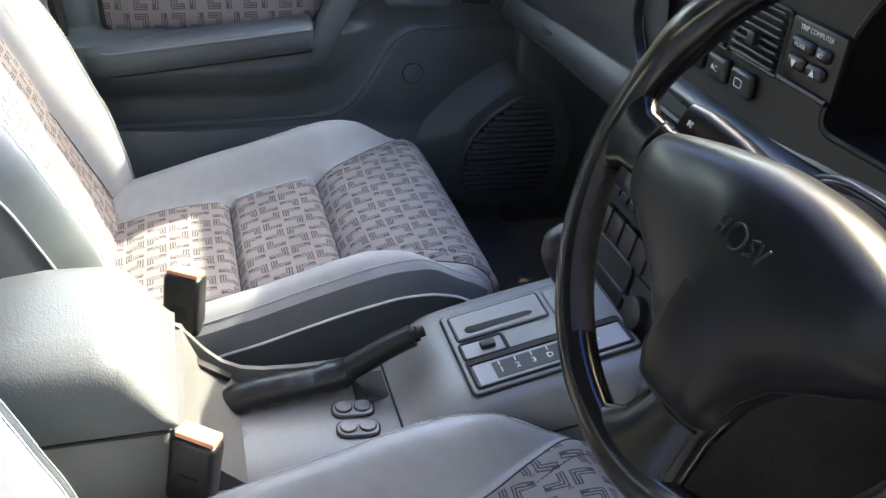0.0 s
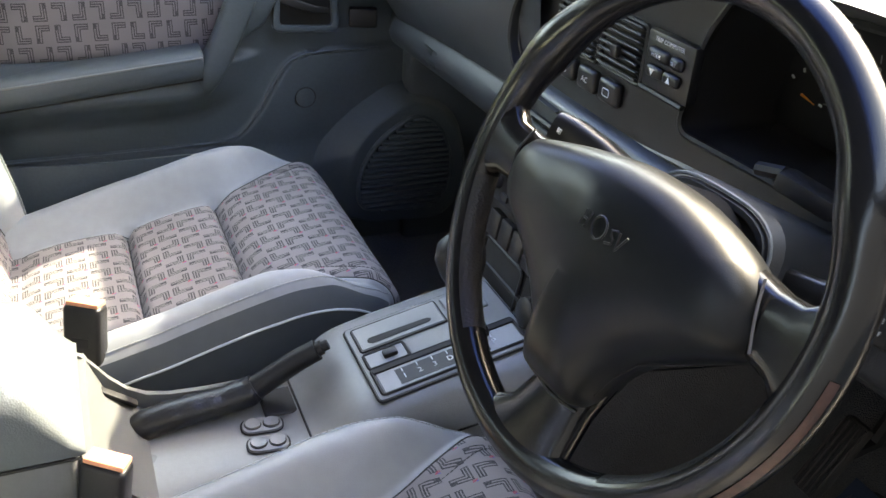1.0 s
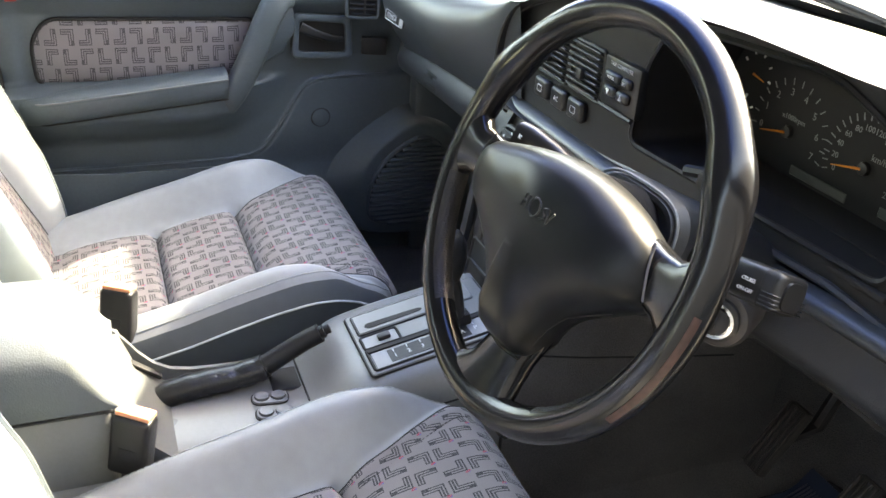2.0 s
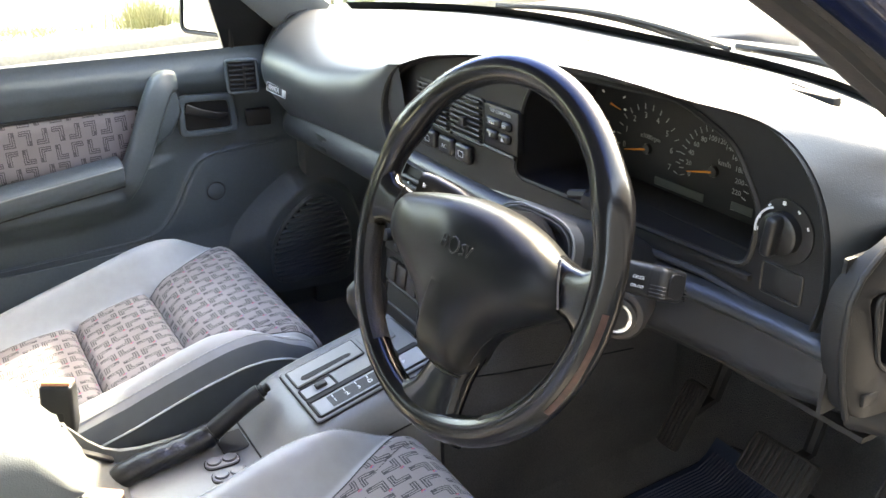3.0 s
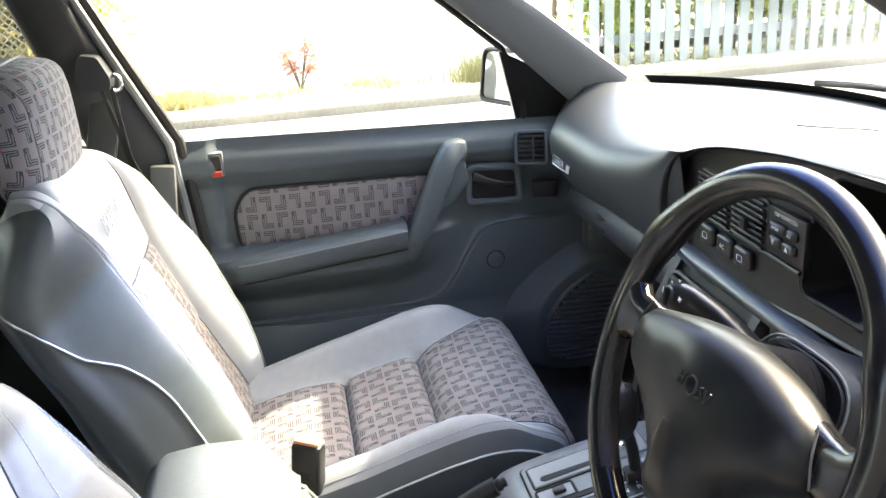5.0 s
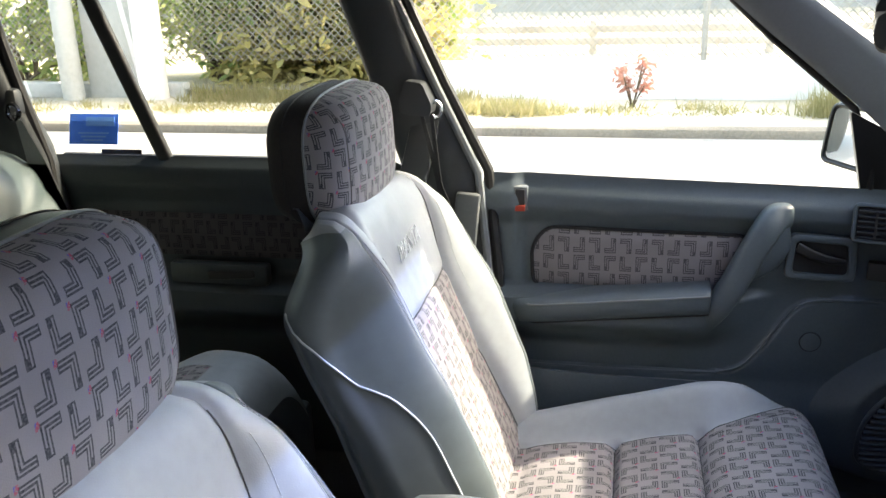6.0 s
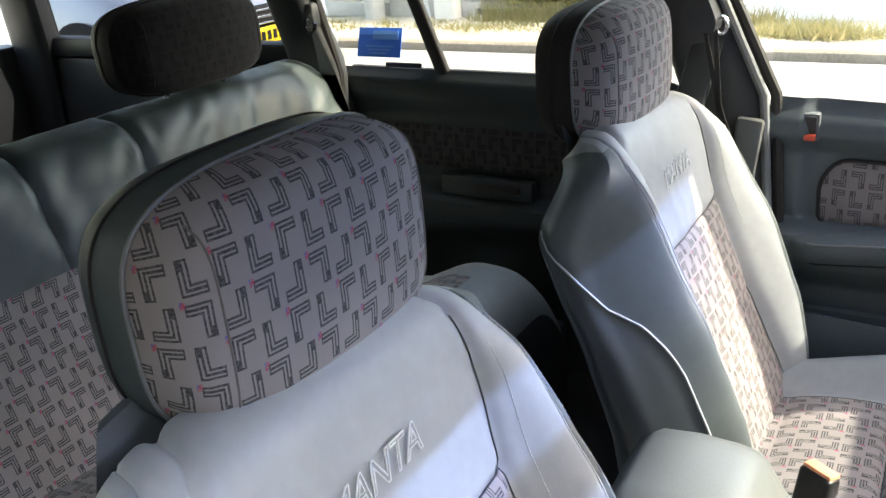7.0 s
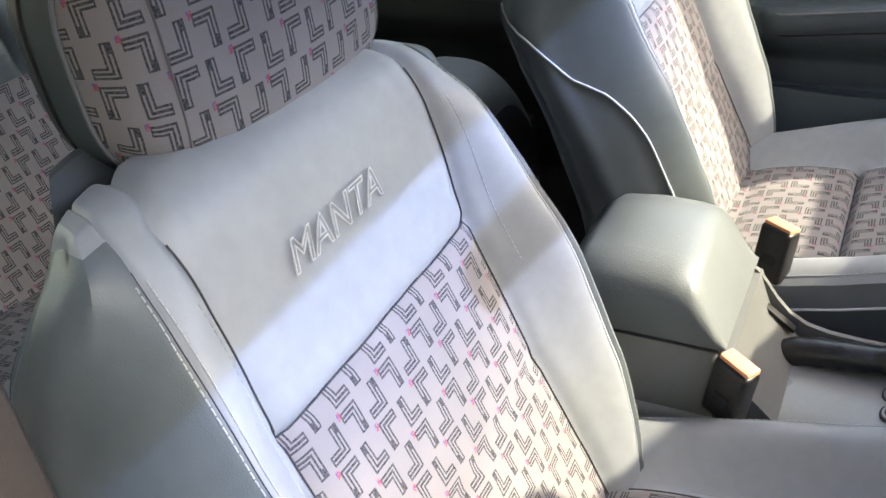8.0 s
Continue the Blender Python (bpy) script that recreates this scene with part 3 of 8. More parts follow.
def door_x(y, z):
    """Inner face of the door card."""
    x = -0.722
    x += 0.024 * smooth(0.635, 0.68, z) - 0.016 * smooth(0.69, 0.73, z)
    # cloth field set back between the roll above and the shelf below
    x += 0.012 * smooth(-0.055, -0.085, y) * smooth(0.48, 0.56, z)
    # armrest shelf
    shelf = smooth(0.500, 0.516, z) * (1 - smooth(0.520, 0.532, z)) * 0.5
    arm = (1 - smooth(0.515, 0.530, z)) * smooth(0.40, 0.475, z)
    reach = 1 - smooth(0.25, 0.40, y + (0.50 - z) * 0.5)
    x += 0.055 * arm * reach
    # swollen lower field ahead of a curved border
    edge = lerp_table([(0.20, -0.6), (0.352, -0.6), (0.362, 0.30), (0.372, 0.335), (0.417, 0.377), (0.46, 0.402), (0.507, 0.437), (0.518, 0.475), (0.524, 0.60)], z)
    x += 0.013 * smooth(edge, edge + 0.006, y) * (1 - smooth(0.515, 0.530, z)) if z > 0.2 else 0.010
    x += 0.022 * (1 - smooth(0.28, 0.36, z))
    return x


NY, NZ = steps(-0.135, 0.68, 180), steps(0.12, 0.735, 140)
part("door_card", grid(lambda y, z: (door_x(y, z), y, z + (belt_z(y) - 0.712) * smooth(0.55, 0.70, z)), NY, NZ), TRIM_BLUE, door, angle=70)
part("door_card_front", grid(lambda y, z: (door_x(y, z), y, z), steps(0.68, 0.82, 14), steps(0.12, 0.735, 40)), TRIM_BLUE, door, angle=70)
part("door_skin", bbox((-0.775, 0.2, 0.40), (0.035, 0.80, 0.62), bevel=0.015), PAINT, door)
part("belt_moulding", tube(bmesh.new(), [(-0.742, y, belt_z(y) + 0.004) for y in steps(-0.13, 0.56, 12)], 0.007, 8), SEAL, door, "black rubber belt moulding")


def outline(pts, r):
    return round_poly(pts, r)


# cloth insert, slightly padded, with a dark rim
CI = outline([(-0.045, 0.522), (0.318, 0.522), (0.345, 0.60), (0.338, 0.634), (-0.02, 0.640), (-0.048, 0.60)], 0.022)


def insert_bm():
    cx, cz = 0.15, 0.58
    bm = bmesh.new()
    lay = bm.loops.layers.uv.verify()
    rings = []
    for k in (1.0, 0.985, 0.94, 0.8, 0.55, 0.28):
        dip = 0.010 * (1 - smooth(0.75, 1.0, k))
        rings.append([bm.verts.new((-0.719 + dip, cx + (a - cx) * k, cz + (b - cz) * k)) for a, b in CI])
    for a, b in zip(rings, rings[1:]):
        for i in range(len(a)):
            bm.faces.new((a[i], a[(i + 1) % len(a)], b[(i + 1) % len(b)], b[i]))
    bm.faces.new(rings[-1])
    for f in bm.faces:
        for lp in f.loops:
            lp[lay].uv = (lp.vert.co.y, lp.vert.co.z)
    bmesh.ops.recalc_face_normals(bm, faces=bm.faces[:])
    return bm


part("cloth_insert", insert_bm(), DOOR_CLOTH, door, "grey patterned cloth insert")
part("insert_rim", tube(bmesh.new(), [(-0.717, a, b) for a, b in CI], 0.0035, 6, closed=True), BLACK_MATT, door, "dark rim of the insert")
# armrest cap and its pale piping
def arm_z(y):
    return 0.513 + 0.104 * y


def arm_ring(y, k):
    """Cross-section of the armrest at y; k draws it in towards the door."""
    out = []
    for x, z in ((-0.716, 0.006), (-0.680, 0.008), (-0.655, 0.006), (-0.645, 0.001), (-0.643, -0.006), (-0.651, -0.028), (-0.658, -0.040), (-0.672, -0.046), (-0.716, -0.056)):
        out.append(Vector((-0.716 + (x + 0.716) * k, y, arm_z(y) + z)))
    return out


part("armrest", loft([arm_ring(y, k) for y, k in ((-0.105, 0.35), (-0.085, 0.62), (-0.062, 0.86), (-0.035, 0.97), (0.0, 1.0), (0.09, 1.0), (0.18, 1.0), (0.268, 1.0), (0.276, 0.97), (0.278, 0.9))]), TRIM_BLUE, door, "padded slate armrest", angle=50)
part("armrest_piping", tube(bmesh.new(), [(-0.6435 - 0.02 * smooth(-0.03, -0.07, y), y, arm_z(y) + 0.000) for y in steps(-0.065, 0.277, 14)], 0.0018, 6), PILLAR_TRIM, door, "pale armrest seam")
part("armrest_foot", tube(bmesh.new(), [(-0.663 - 0.02 * smooth(-0.03, -0.07, y), y, arm_z(y) - 0.0435) for y in steps(-0.06, 0.277, 14)], 0.0015, 6), SEAL, door, "dark joint under the armrest")
PB = [(-0.12, 0.360), (0.10, 0.360), (0.29, 0.364), (0.335, 0.374), (0.378, 0.419), (0.402, 0.462), (0.437, 0.507), (0.475, 0.519), (0.60, 0.523)]
part("panel_border", tube(bmesh.new(), [(door_x(y + 0.012, z - 0.008) + 0.0005, y, z) for y, z in [(a, lerp_table(PB, a)) for a in steps(-0.12, 0.60, 70)]], 0.0022, 6), TRIM_BLUE, door, "raised border of the lower panel")
# slanting grab handle
GRAB = [(-0.700, 0.276, 0.480), (-0.684, 0.292, 0.508), (-0.680, 0.314, 0.548), (-0.678, 0.332, 0.588), (-0.677, 0.349, 0.628), (-0.678, 0.364, 0.658), (-0.688, 0.378, 0.676), (-0.706, 0.394, 0.678)]
part("grab_handle", beam(fine([Vector(p) for p in GRAB], 4), 0.046, 0.044, (1, 0, 0)), TRIM_BLUE, door, "slanted slate pull handle", angle=60)
part("handle_foot", beam([(-0.708, 0.345, 0.560), (-0.700, 0.372, 0.590), (-0.698, 0.388, 0.625), (-0.704, 0.392, 0.660)], [0.02, 0.04, 0.05, 0.03], 0.03, (1, 0, 0)), TRIM_BLUE, door, "slate web behind the pull handle", angle=60)
# inside release in its dish
dish = outline([(0.405, 0.560), (0.525, 0.556), (0.522, 0.638), (0.410, 0.645)], 0.015)
hole = outline([(0.418, 0.572), (0.512, 0.568), (0.509, 0.625), (0.421, 0.632)], 0.010)
part("release_surround", extrude_poly(dish, lambda a, b, d: Vector((-0.716 + d, a, b)), 0.014, holes=[hole], bevel=0.003), TRIM_BLUE, door, "slate dish round the release")
rel = part("release_dish", extrude_poly(hole, lambda a, b, d: Vector((-0.714 + d, a, b)), 0.003), BLACK_MATT, door, "black release dish")
part("release_lever", beam([(-0.708, 0.424, 0.618), (-0.702, 0.45, 0.607), (-0.700, 0.48, 0.598), (-0.706, 0.505, 0.594)], [0.02, 0.016, 0.014, 0.01], 0.008, (1, 0, 0)), BLACK, door, "black release lever")
# lock slider
part("lock_frame", bbox((-0.703, -0.066, 0.698), (0.014, 0.026, 0.048), rot=(0, 8, 0), bevel=0.003), PILLAR_TRIM, door, "pale lock frame")
part("lock_slider", bbox((-0.697, -0.067, 0.702), (0.012, 0.018, 0.032), rot=(0, 8, 0), bevel=0.003), BLACK, door, "black lock slider")
part("lock_tab", bbox((-0.6955, -0.067, 0.681), (0.010, 0.018, 0.011), rot=(0, 8, 0), bevel=0.001), RED, door, "red lock marker")
# round plug
part("door_plug", lathe(bmesh.new(), [(0.0175, 0), (0.0175, 0.004), (0.015, 0.005), (0.001, 0.005)], face_pose((-0.711, 0.463, 0.437), (1, 0, 0))), TRIM_BLUE, door, "round slate blanking plug")
part("plug_ring", tube(bmesh.new(), [(-0.7085, 0.463 + 0.0185 * math.cos(a), 0.437 + 0.0185 * math.sin(a)) for a in steps(0, math.tau, 24)[:-1]], 0.0013, 5, closed=True), SEAL, door, "dark ring round the plug")
# side vent and quarter panel with its grille
vm = face_pose((-0.690, 0.540, 0.673), (0.95, -0.30, 0.02))
part("door_vent", bbox((0, 0, 0.0), (0.060, 0.064, 0.016), bevel=0.004, m=vm), BLACK_MATT, door, "black vent housing")
for k in range(6):
    part("vent_slat", bbox((0, -0.0235 + 0.0094 * k, 0.0095), (0.050, 0.0034, 0.010), rot=(28, 0, 0), bevel=0.001, seg=1, m=vm), DASH_LOWER, door)
part("vent_post", bbox((0.004, 0, 0.014), (0.004, 0.050, 0.006), m=vm), BLACK, door)
part("vent_frame", tube(bmesh.new(), [vm @ Vector((a, b, 0.010)) for a, b in outline([(-0.030, -0.032), (0.030, -0.032), (0.030, 0.032), (-0.030, 0.032)], 0.008)], 0.0036, 8, closed=True), TRIM_BLUE, door)
part("duct_grille", bbox((-0.695, 0.566, 0.583), (0.02, 0.05, 0.034), rot=(0, 0, -16), bevel=0.004), BLACK_MATT, door, "small dark duct grille")
# speaker pod low in the front corner
SP = round_poly([(0.545, 0.222), (0.715, 0.205), (0.745, 0.285), (0.715, 0.375), (0.660, 0.410), (0.590, 0.365), (0.553, 0.310)], 0.050, 7)
SPB = round_poly([(0.525, 0.195), (0.745, 0.180), (0.775, 0.29), (0.735, 0.40), (0.655, 0.438), (0.560, 0.375), (0.530, 0.310)], 0.055, 7)


POD_FOOT = round_poly([(0.405, 0.222), (0.775, 0.165), (0.805, 0.295), (0.765, 0.428), (0.650, 0.472), (0.535, 0.402), (0.425, 0.285)], 0.055, 7)


def pod_bm():
    """Flows from a long foot on the door card up to the rim of the grille."""
    rings = []
    for k, xx in ((0.0, -0.716), (0.12, -0.706), (0.40, -0.688), (0.72, -0.671), (0.92, -0.661), (1.0, -0.657)):
        rings.append([Vector((xx, a + (c - a) * k, b + (d - b) * k)) for (a, b), (c, d) in zip(POD_FOOT, SPB)])
    rings.append([Vector((-0.656, 0.65 + (a - 0.65) * 0.955, 0.30 + (b - 0.30) * 0.955)) for a, b in SPB])
    return loft(rings)


part("speaker_pod", pod_bm(), TRIM_BLUE, door, "slate speaker pod", angle=55)
part("grille_rim", tube(bmesh.new(), [(-0.6535, a, b) for a, b in SP], 0.0048, 8, closed=True), TRIM_BLUE, door, "slate grille rim")
part("speaker_face", extrude_poly(SP, lambda a, b, d: Vector((-0.6575 + d, a, b)), 0.003), FASCIA, door, "charcoal speaker backing")
for k in range(18):
    z = 0.216 + k * 0.0108
    xs = [a for (a, b), (c, d) in zip(SP, SP[1:] + SP[:1]) if (b - z) * (d - z) <= 0]
    if len(xs) >= 2:
        y0, y1 = min(xs) + 0.004, max(xs) - 0.004
        part("grille_slat", bbox((-0.651, (y0 + y1) / 2, z), (0.010, y1 - y0, 0.0078), rot=(0, 18, 0), bevel=0.0026, seg=2), TRIM_BLUE, door)
# map bin along the foot of the door
part("map_bin", grid(lambda y, z: (-0.672 - 0.03 * smooth(0.26, 0.42, y) + 0.008 * math.sin((z - 0.13) * 12), y, z - 0.10 * smooth(0.25, 0.5, y) * smooth(0.13, 0.36, z) + 0.008 * smooth(0.1, -0.1, y)), steps(-0.10, 0.50, 30), steps(0.13, 0.365, 14), 0.006), TRIM_BLUE, door, "slate map bin")
# fixed window parts
part("window_pane", grid(lambda y, v: (-0.748 + 0.115 * v, y, belt_z(y) + v * (1.13 - belt_z(y))), steps(-0.14, 0.55, 10), steps(0, 1, 6)), CLEAR, door, "clear side window")
part("mirror_sail", extrude_poly(outline([(0.520, 0.718), (0.640, 0.722), (0.62, 0.79), (0.475, 0.868)], 0.008), lambda a, b, d: Vector((-0.735 + d + (b - 0.72) * 0.4, a, b)), 0.014), BLACK, door, "black mirror sail panel")
part("window_seal", tube(bmesh.new(), [(-0.722, 0.535, 0.715), (-0.705, 0.528, 0.78), (-0.688, 0.487, 0.868), (-0.660, 0.345, 0.985), (-0.628, 0.19, 1.13)], 0.006, 8), SEAL, door)

# outside mirror
mirror = thing("door_mirror", (-0.86, 0.50, 0.70), "black door mirror with bright glass", "mirror")
mm = face_pose((-0.83, 0.538, 0.786), (0.50, -0.84, 0.06))
MO = outline([(-0.088, -0.052), (0.088, -0.056), (0.088, 0.060), (-0.075, 0.058)], 0.018)
part("mirror_shell", extrude_poly(MO, lambda a, b, d: mm @ Vector((a * (1 - d * 2.5), b * (1 - d * 2.5), -d)), 0.07), BLACK, mirror)
MI = outline([(-0.080, -0.045), (0.081, -0.049), (0.081, 0.053), (-0.068, 0.051)], 0.015)
part("mirror_glass", extrude_poly(MI, lambda a, b, d: mm @ Vector((a, b, d + 0.001)), 0.002), MIRROR, mirror, "silvered mirror glass")
part("mirror_rim", tube(bmesh.new(), [mm @ Vector((a, b, 0.002)) for a, b in MO], 0.004, 6, closed=True), BLACK, mirror)
part("mirror_arm", bbox((-0.755, 0.570, 0.755), (0.07, 0.04, 0.04), bevel=0.01), BLACK, mirror)

# ---- the driver's door, standing open ----
near_door = thing("driver_door", (0.74, 0.60, 0.12), "open dark blue driver's door with slate trim", "car door", kind="structure")
DM = pose(0.755, 0.63, 0.0, 0, 0, -22)
part("door_skin", bbox((0.52, 0.035, 0.41), (1.02, 0.04, 0.66), bevel=0.015, m=DM), PAINT, near_door)
part("door_card", bbox((0.52, -0.006, 0.42), (0.98, 0.04, 0.58), bevel=0.02, m=DM), TRIM_BLUE, near_door, "slate door card")
part("armrest", bbox((0.60, -0.045, 0.47), (0.55, 0.06, 0.06), bevel=0.02, seg=3, m=DM), TRIM_BLUE, near_door)
part("window_frame", tube(bmesh.new(), [DM @ Vector(p) for p in ((0.02, 0.02, 0.74), (0.16, 0.0, 0.90), (0.42, -0.04, 1.13), (0.95, -0.05, 1.14), (1.02, 0.0, 0.76))], 0.016, 8), SEAL, near_door, "black window frame")
# the wound-down pane shows only its top edge
part("window_pane", bbox((0.55, 0.015, 0.75), (0.85, 0.004, 0.03), m=DM), CLEAR, near_door)

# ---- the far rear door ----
# Front door's vinyl and cloth taken darker, rear cabin shade in their colour.
REAR_TRIM_SHADED = surface("rear_door_vinyl_shaded", (0.032, 0.042, 0.046), 0.42, var=0.12, big=5, bump=0.3, bscale=650, grain="leather")
REAR_CLOTH_SHADED = fabric("rear_door_cloth_shaded", (0.075, 0.068, 0.07), (0.02, 0.018, 0.02), specks=False)
rdoor = thing("rear_door", (-0.70, -0.65, 0.12), "closed slate rear door with divided window, darkened for shade", "car door", kind="structure")


def rdoor_x(y, z):
    x = -0.705 + 0.02 * smooth(0.66, 0.72, z) - 0.012 * smooth(0.74, 0.765, z)
    arm = (1 - smooth(0.50, 0.53, z)) * smooth(0.38, 0.47, z)
    x += 0.05 * arm + 0.02 * (1 - smooth(0.25, 0.36, z))
    return x


part("door_card", grid(lambda y, z: (rdoor_x(y, z), y, z + (belt_z(y) - 0.755) * smooth(0.6, 0.74, z)), steps(-1.01, -0.285, 60), steps(0.12, 0.765, 80)), REAR_TRIM_SHADED, rdoor)
part("belt_moulding", tube(bmesh.new(), [(-0.712, y, belt_z(y) + 0.004) for y in steps(-1.0, -0.29, 10)], 0.007, 8), SEAL, rdoor)
part("cloth_strip", grid(lambda y, z: (-0.702 + 0.004 * math.sin((z - 0.56) / 0.09 * math.pi), y, z), steps(-0.95, -0.35, 30), steps(0.56, 0.65, 8)), REAR_CLOTH_SHADED, rdoor, "patterned cloth strip, darkened for shade")
part("release_surround", bbox((-0.680, -0.67, 0.533), (0.03, 0.21, 0.045), bevel=0.008), REAR_TRIM_SHADED, rdoor)
part("release_lever", bbox((-0.663, -0.64, 0.535), (0.008, 0.10, 0.018), rot=(4, 0, 0), bevel=0.004), BLACK, rdoor, "black release lever")
part("window_pane", grid(lambda y, v: (-0.715 + 0.10 * v, y, belt_z(y) + v * (1.13 - belt_z(y))), steps(-0.78, -0.29, 8), steps(0, 1, 6)), TINTED, rdoor, "tinted side window")
part("quarter_pane", grid(lambda y, v: (-0.715 + 0.10 * v, y, belt_z(y) + v * (1.13 - belt_z(y))), steps(-1.03, -0.79, 6), steps(0, 1, 6)), TINTED, rdoor, "tinted quarter window")
part("window_bar", beam([(-0.705, -0.770, 0.752), (-0.665, -0.800, 0.90), (-0.605, -0.852, 1.14)], 0.030, 0.018, (1, 0, 0)), SEAL, rdoor, "black window dividing bar")
sticker = thing("service_sticker", (-0.690, -0.90, 0.80), "blue service sticker with illegible print on the quarter window", "sticker")
sm = face_pose((-0.690, -0.912, 0.820), (1, 0, 0.33))
part("sheet", bbox((0, 0, 0), (0.106, 0.060, 0.001), m=sm), STICKER_BLUE, sticker)
part("print_panel", bbox((0.014, 0.015, 0.001), (0.062, 0.018, 0.001), m=sm), STICKER_PALE, sticker)
for k in range(3):
    part("print_bar", bbox((0.0, -0.008 - 0.007 * k, 0.001), (0.066 - 0.012 * k, 0.0028, 0.001), m=sm), STICKER_PALE, sticker)
label = thing("glass_label", (-0.705, -0.84, 0.77), "narrow black label low on the quarter window", "sticker")
part("sheet", bbox((0, 0, 0), (0.088, 0.010, 0.001), m=face_pose((-0.702, -0.866, 0.772), (1, 0, 0.33))), BLACK, label)

# ---- belts on the far pillars ----
GUIDE_GREY = surface("guide_grey", (0.075, 0.082, 0.086), 0.5, var=0.1, bump=0.2, bscale=650)
belt = thing("seat_belt", (-0.66, -0.22, 0.12), "black seat belt hanging from a plastic height adjuster", "seat belt")
part("adjuster_cover", loft([[Vector((-0.640 + o * 1.2, -0.236 + a, 0.868 + b - a * 0.1)) for a, b in round_poly([(-0.026, 0.0), (0.026, 0.0), (0.030, 0.02), (0.014, 0.056), (-0.016, 0.058), (-0.028, 0.02)], 0.008)] for o in (0.0, 0.030, 0.038)]), PILLAR_DARK, belt, "dark adjuster cover")
part("belt_loop", tube(bmesh.new(), [(-0.612, -0.203 + 0.010 * math.cos(a), 0.876 + 0.014 * math.sin(a)) for a in steps(0, math.tau, 12)[:-1]], 0.0034, 6, closed=True), CHROME, belt, "bright belt loop")
part("adjuster_track", bbox((-0.640, -0.240, 0.80), (0.016, 0.050, 0.17), rot=(-12, -14, 0), bevel=0.004), PILLAR_DARK, belt)
for off in (0.0, 0.018):
    part("webbing", loft([[Vector((x + 0.001, y - off, z)), Vector((x + 0.001, y - off + w, z)), Vector((x - 0.001, y - off + w, z)), Vector((x - 0.001, y - off, z))] for x, y, z, w in ((-0.606, -0.212, 0.872, 0.006), (-0.640, -0.212 + off, 0.74, 0.010), (-0.655, -0.198 + off * 2, 0.62, 0.018), (-0.668, -0.19 + off * 2, 0.14, 0.03))]), WEBBING, belt)
part("pillar_guide", bbox((-0.668, -0.168, 0.62), (0.020, 0.045, 0.19), rot=(-6, 0, 0), bevel=0.006), GUIDE_GREY, belt, "grey belt guide panel")
part("guide_button", bbox((-0.655, -0.170, 0.635), (0.010, 0.016, 0.016), bevel=0.003), WHITE_PRINT, belt)
rbelt = thing("seat_belt", (-0.60, -1.05, 0.60), "grey rear seat belt over the backrest shoulder", "seat belt")
part("adjuster_cover", bbox((-0.622, -1.03, 0.885), (0.03, 0.035, 0.05), bevel=0.008), PILLAR_DARK, rbelt)
part("belt_loop", tube(bmesh.new(), [(-0.600, -1.016 + 0.012 * math.cos(a), 0.868 + 0.016 * math.sin(a)) for a in steps(0, math.tau, 12)[:-1]], 0.0045, 6, closed=True), CHROME, rbelt)
part("webbing", loft([[Vector((x, y - w / 2, z + 0.001)), Vector((x, y + w / 2, z + 0.001)), Vector((x, y + w / 2, z - 0.001)), Vector((x, y - w / 2, z - 0.001))] for x, y, z, w in ((-0.602, -1.012, 0.86, 0.010), (-0.60, -0.985, 0.77, 0.04), (-0.60, -0.955, 0.66, 0.05))]), surface("grey_webbing", (0.2, 0.21, 0.21), 0.8, var=0.1), rbelt)

# ---- inside mirror ----
rvm = thing("inside_mirror", (0.06, 0.36, 1.07), "black inside mirror hanging from the windscreen", "mirror")
rm = face_pose((0.020, 0.385, 1.052), (0.30, -0.95, -0.10))
RO = outline([(-0.115, -0.027), (0.115, -0.030), (0.110, 0.030), (-0.110, 0.030)], 0.02)
part("mirror_shell", extrude_poly(RO, lambda a, b, d: rm @ Vector((a * (1 - d * 3), b * (1 - d * 3), -d)), 0.03), BLACK, rvm)
part("mirror_glass", extrude_poly([(a * 0.95, b * 0.86) for a, b in RO], lambda a, b, d: rm @ Vector((a, b, d + 0.001)), 0.002), MIRROR, rvm, "silvered mirror glass")
part("mirror_stem", tube(bmesh.new(), [(0.008, 0.40, 1.05), (0.004, 0.42, 1.085), (0.0, 0.415, 1.10)], 0.009, 8), BLACK, rvm)

# ---- front seats ----
SEAT_X = 0.396
# along the backrest's middle: height step, y, z, half width, bolster swell
BACK = [(0.00, -0.045, 0.285, 0.234, 0.030), (0.06, -0.066, 0.34, 0.245, 0.042), (0.16, -0.102, 0.43, 0.259, 0.055), (0.27, -0.142, 0.53, 0.267, 0.055),
        (0.37, -0.178, 0.62, 0.261, 0.044), (0.47, -0.205, 0.712, 0.239, 0.026), (0.52, -0.219, 0.748, 0.221, 0.014), (0.56, -0.232, 0.774, 0.206, 0.006), (0.59, -0.245, 0.789, 0.194, 0.002),
        (0.62, -0.263, 0.797, 0.184, 0.0), (0.66, -0.290, 0.796, 0.174, 0.0), (0.70, -0.306, 0.772, 0.168, 0.0)]
B_Y, B_Z, B_W, B_B = ([(r[0], r[k]) for r in BACK] for k in (1, 2, 3, 4))
INS = 0.150


CORNER = [(0.0, 0.78), (0.2, 0.78), (0.3, 0.785), (0.4, 0.80), (0.45, 0.815), (0.5, 0.835), (0.56, 0.88), (0.60, 0.92), (0.70, 0.94)]
PIPE = [(0.0, 0.92), (0.2, 0.92), (0.25, 0.935), (0.3, 0.962), (0.35, 0.99), (0.4, 1.0)]


def ins_at(s):
    return min(INS, 0.74 * lerp_table(B_W, s))


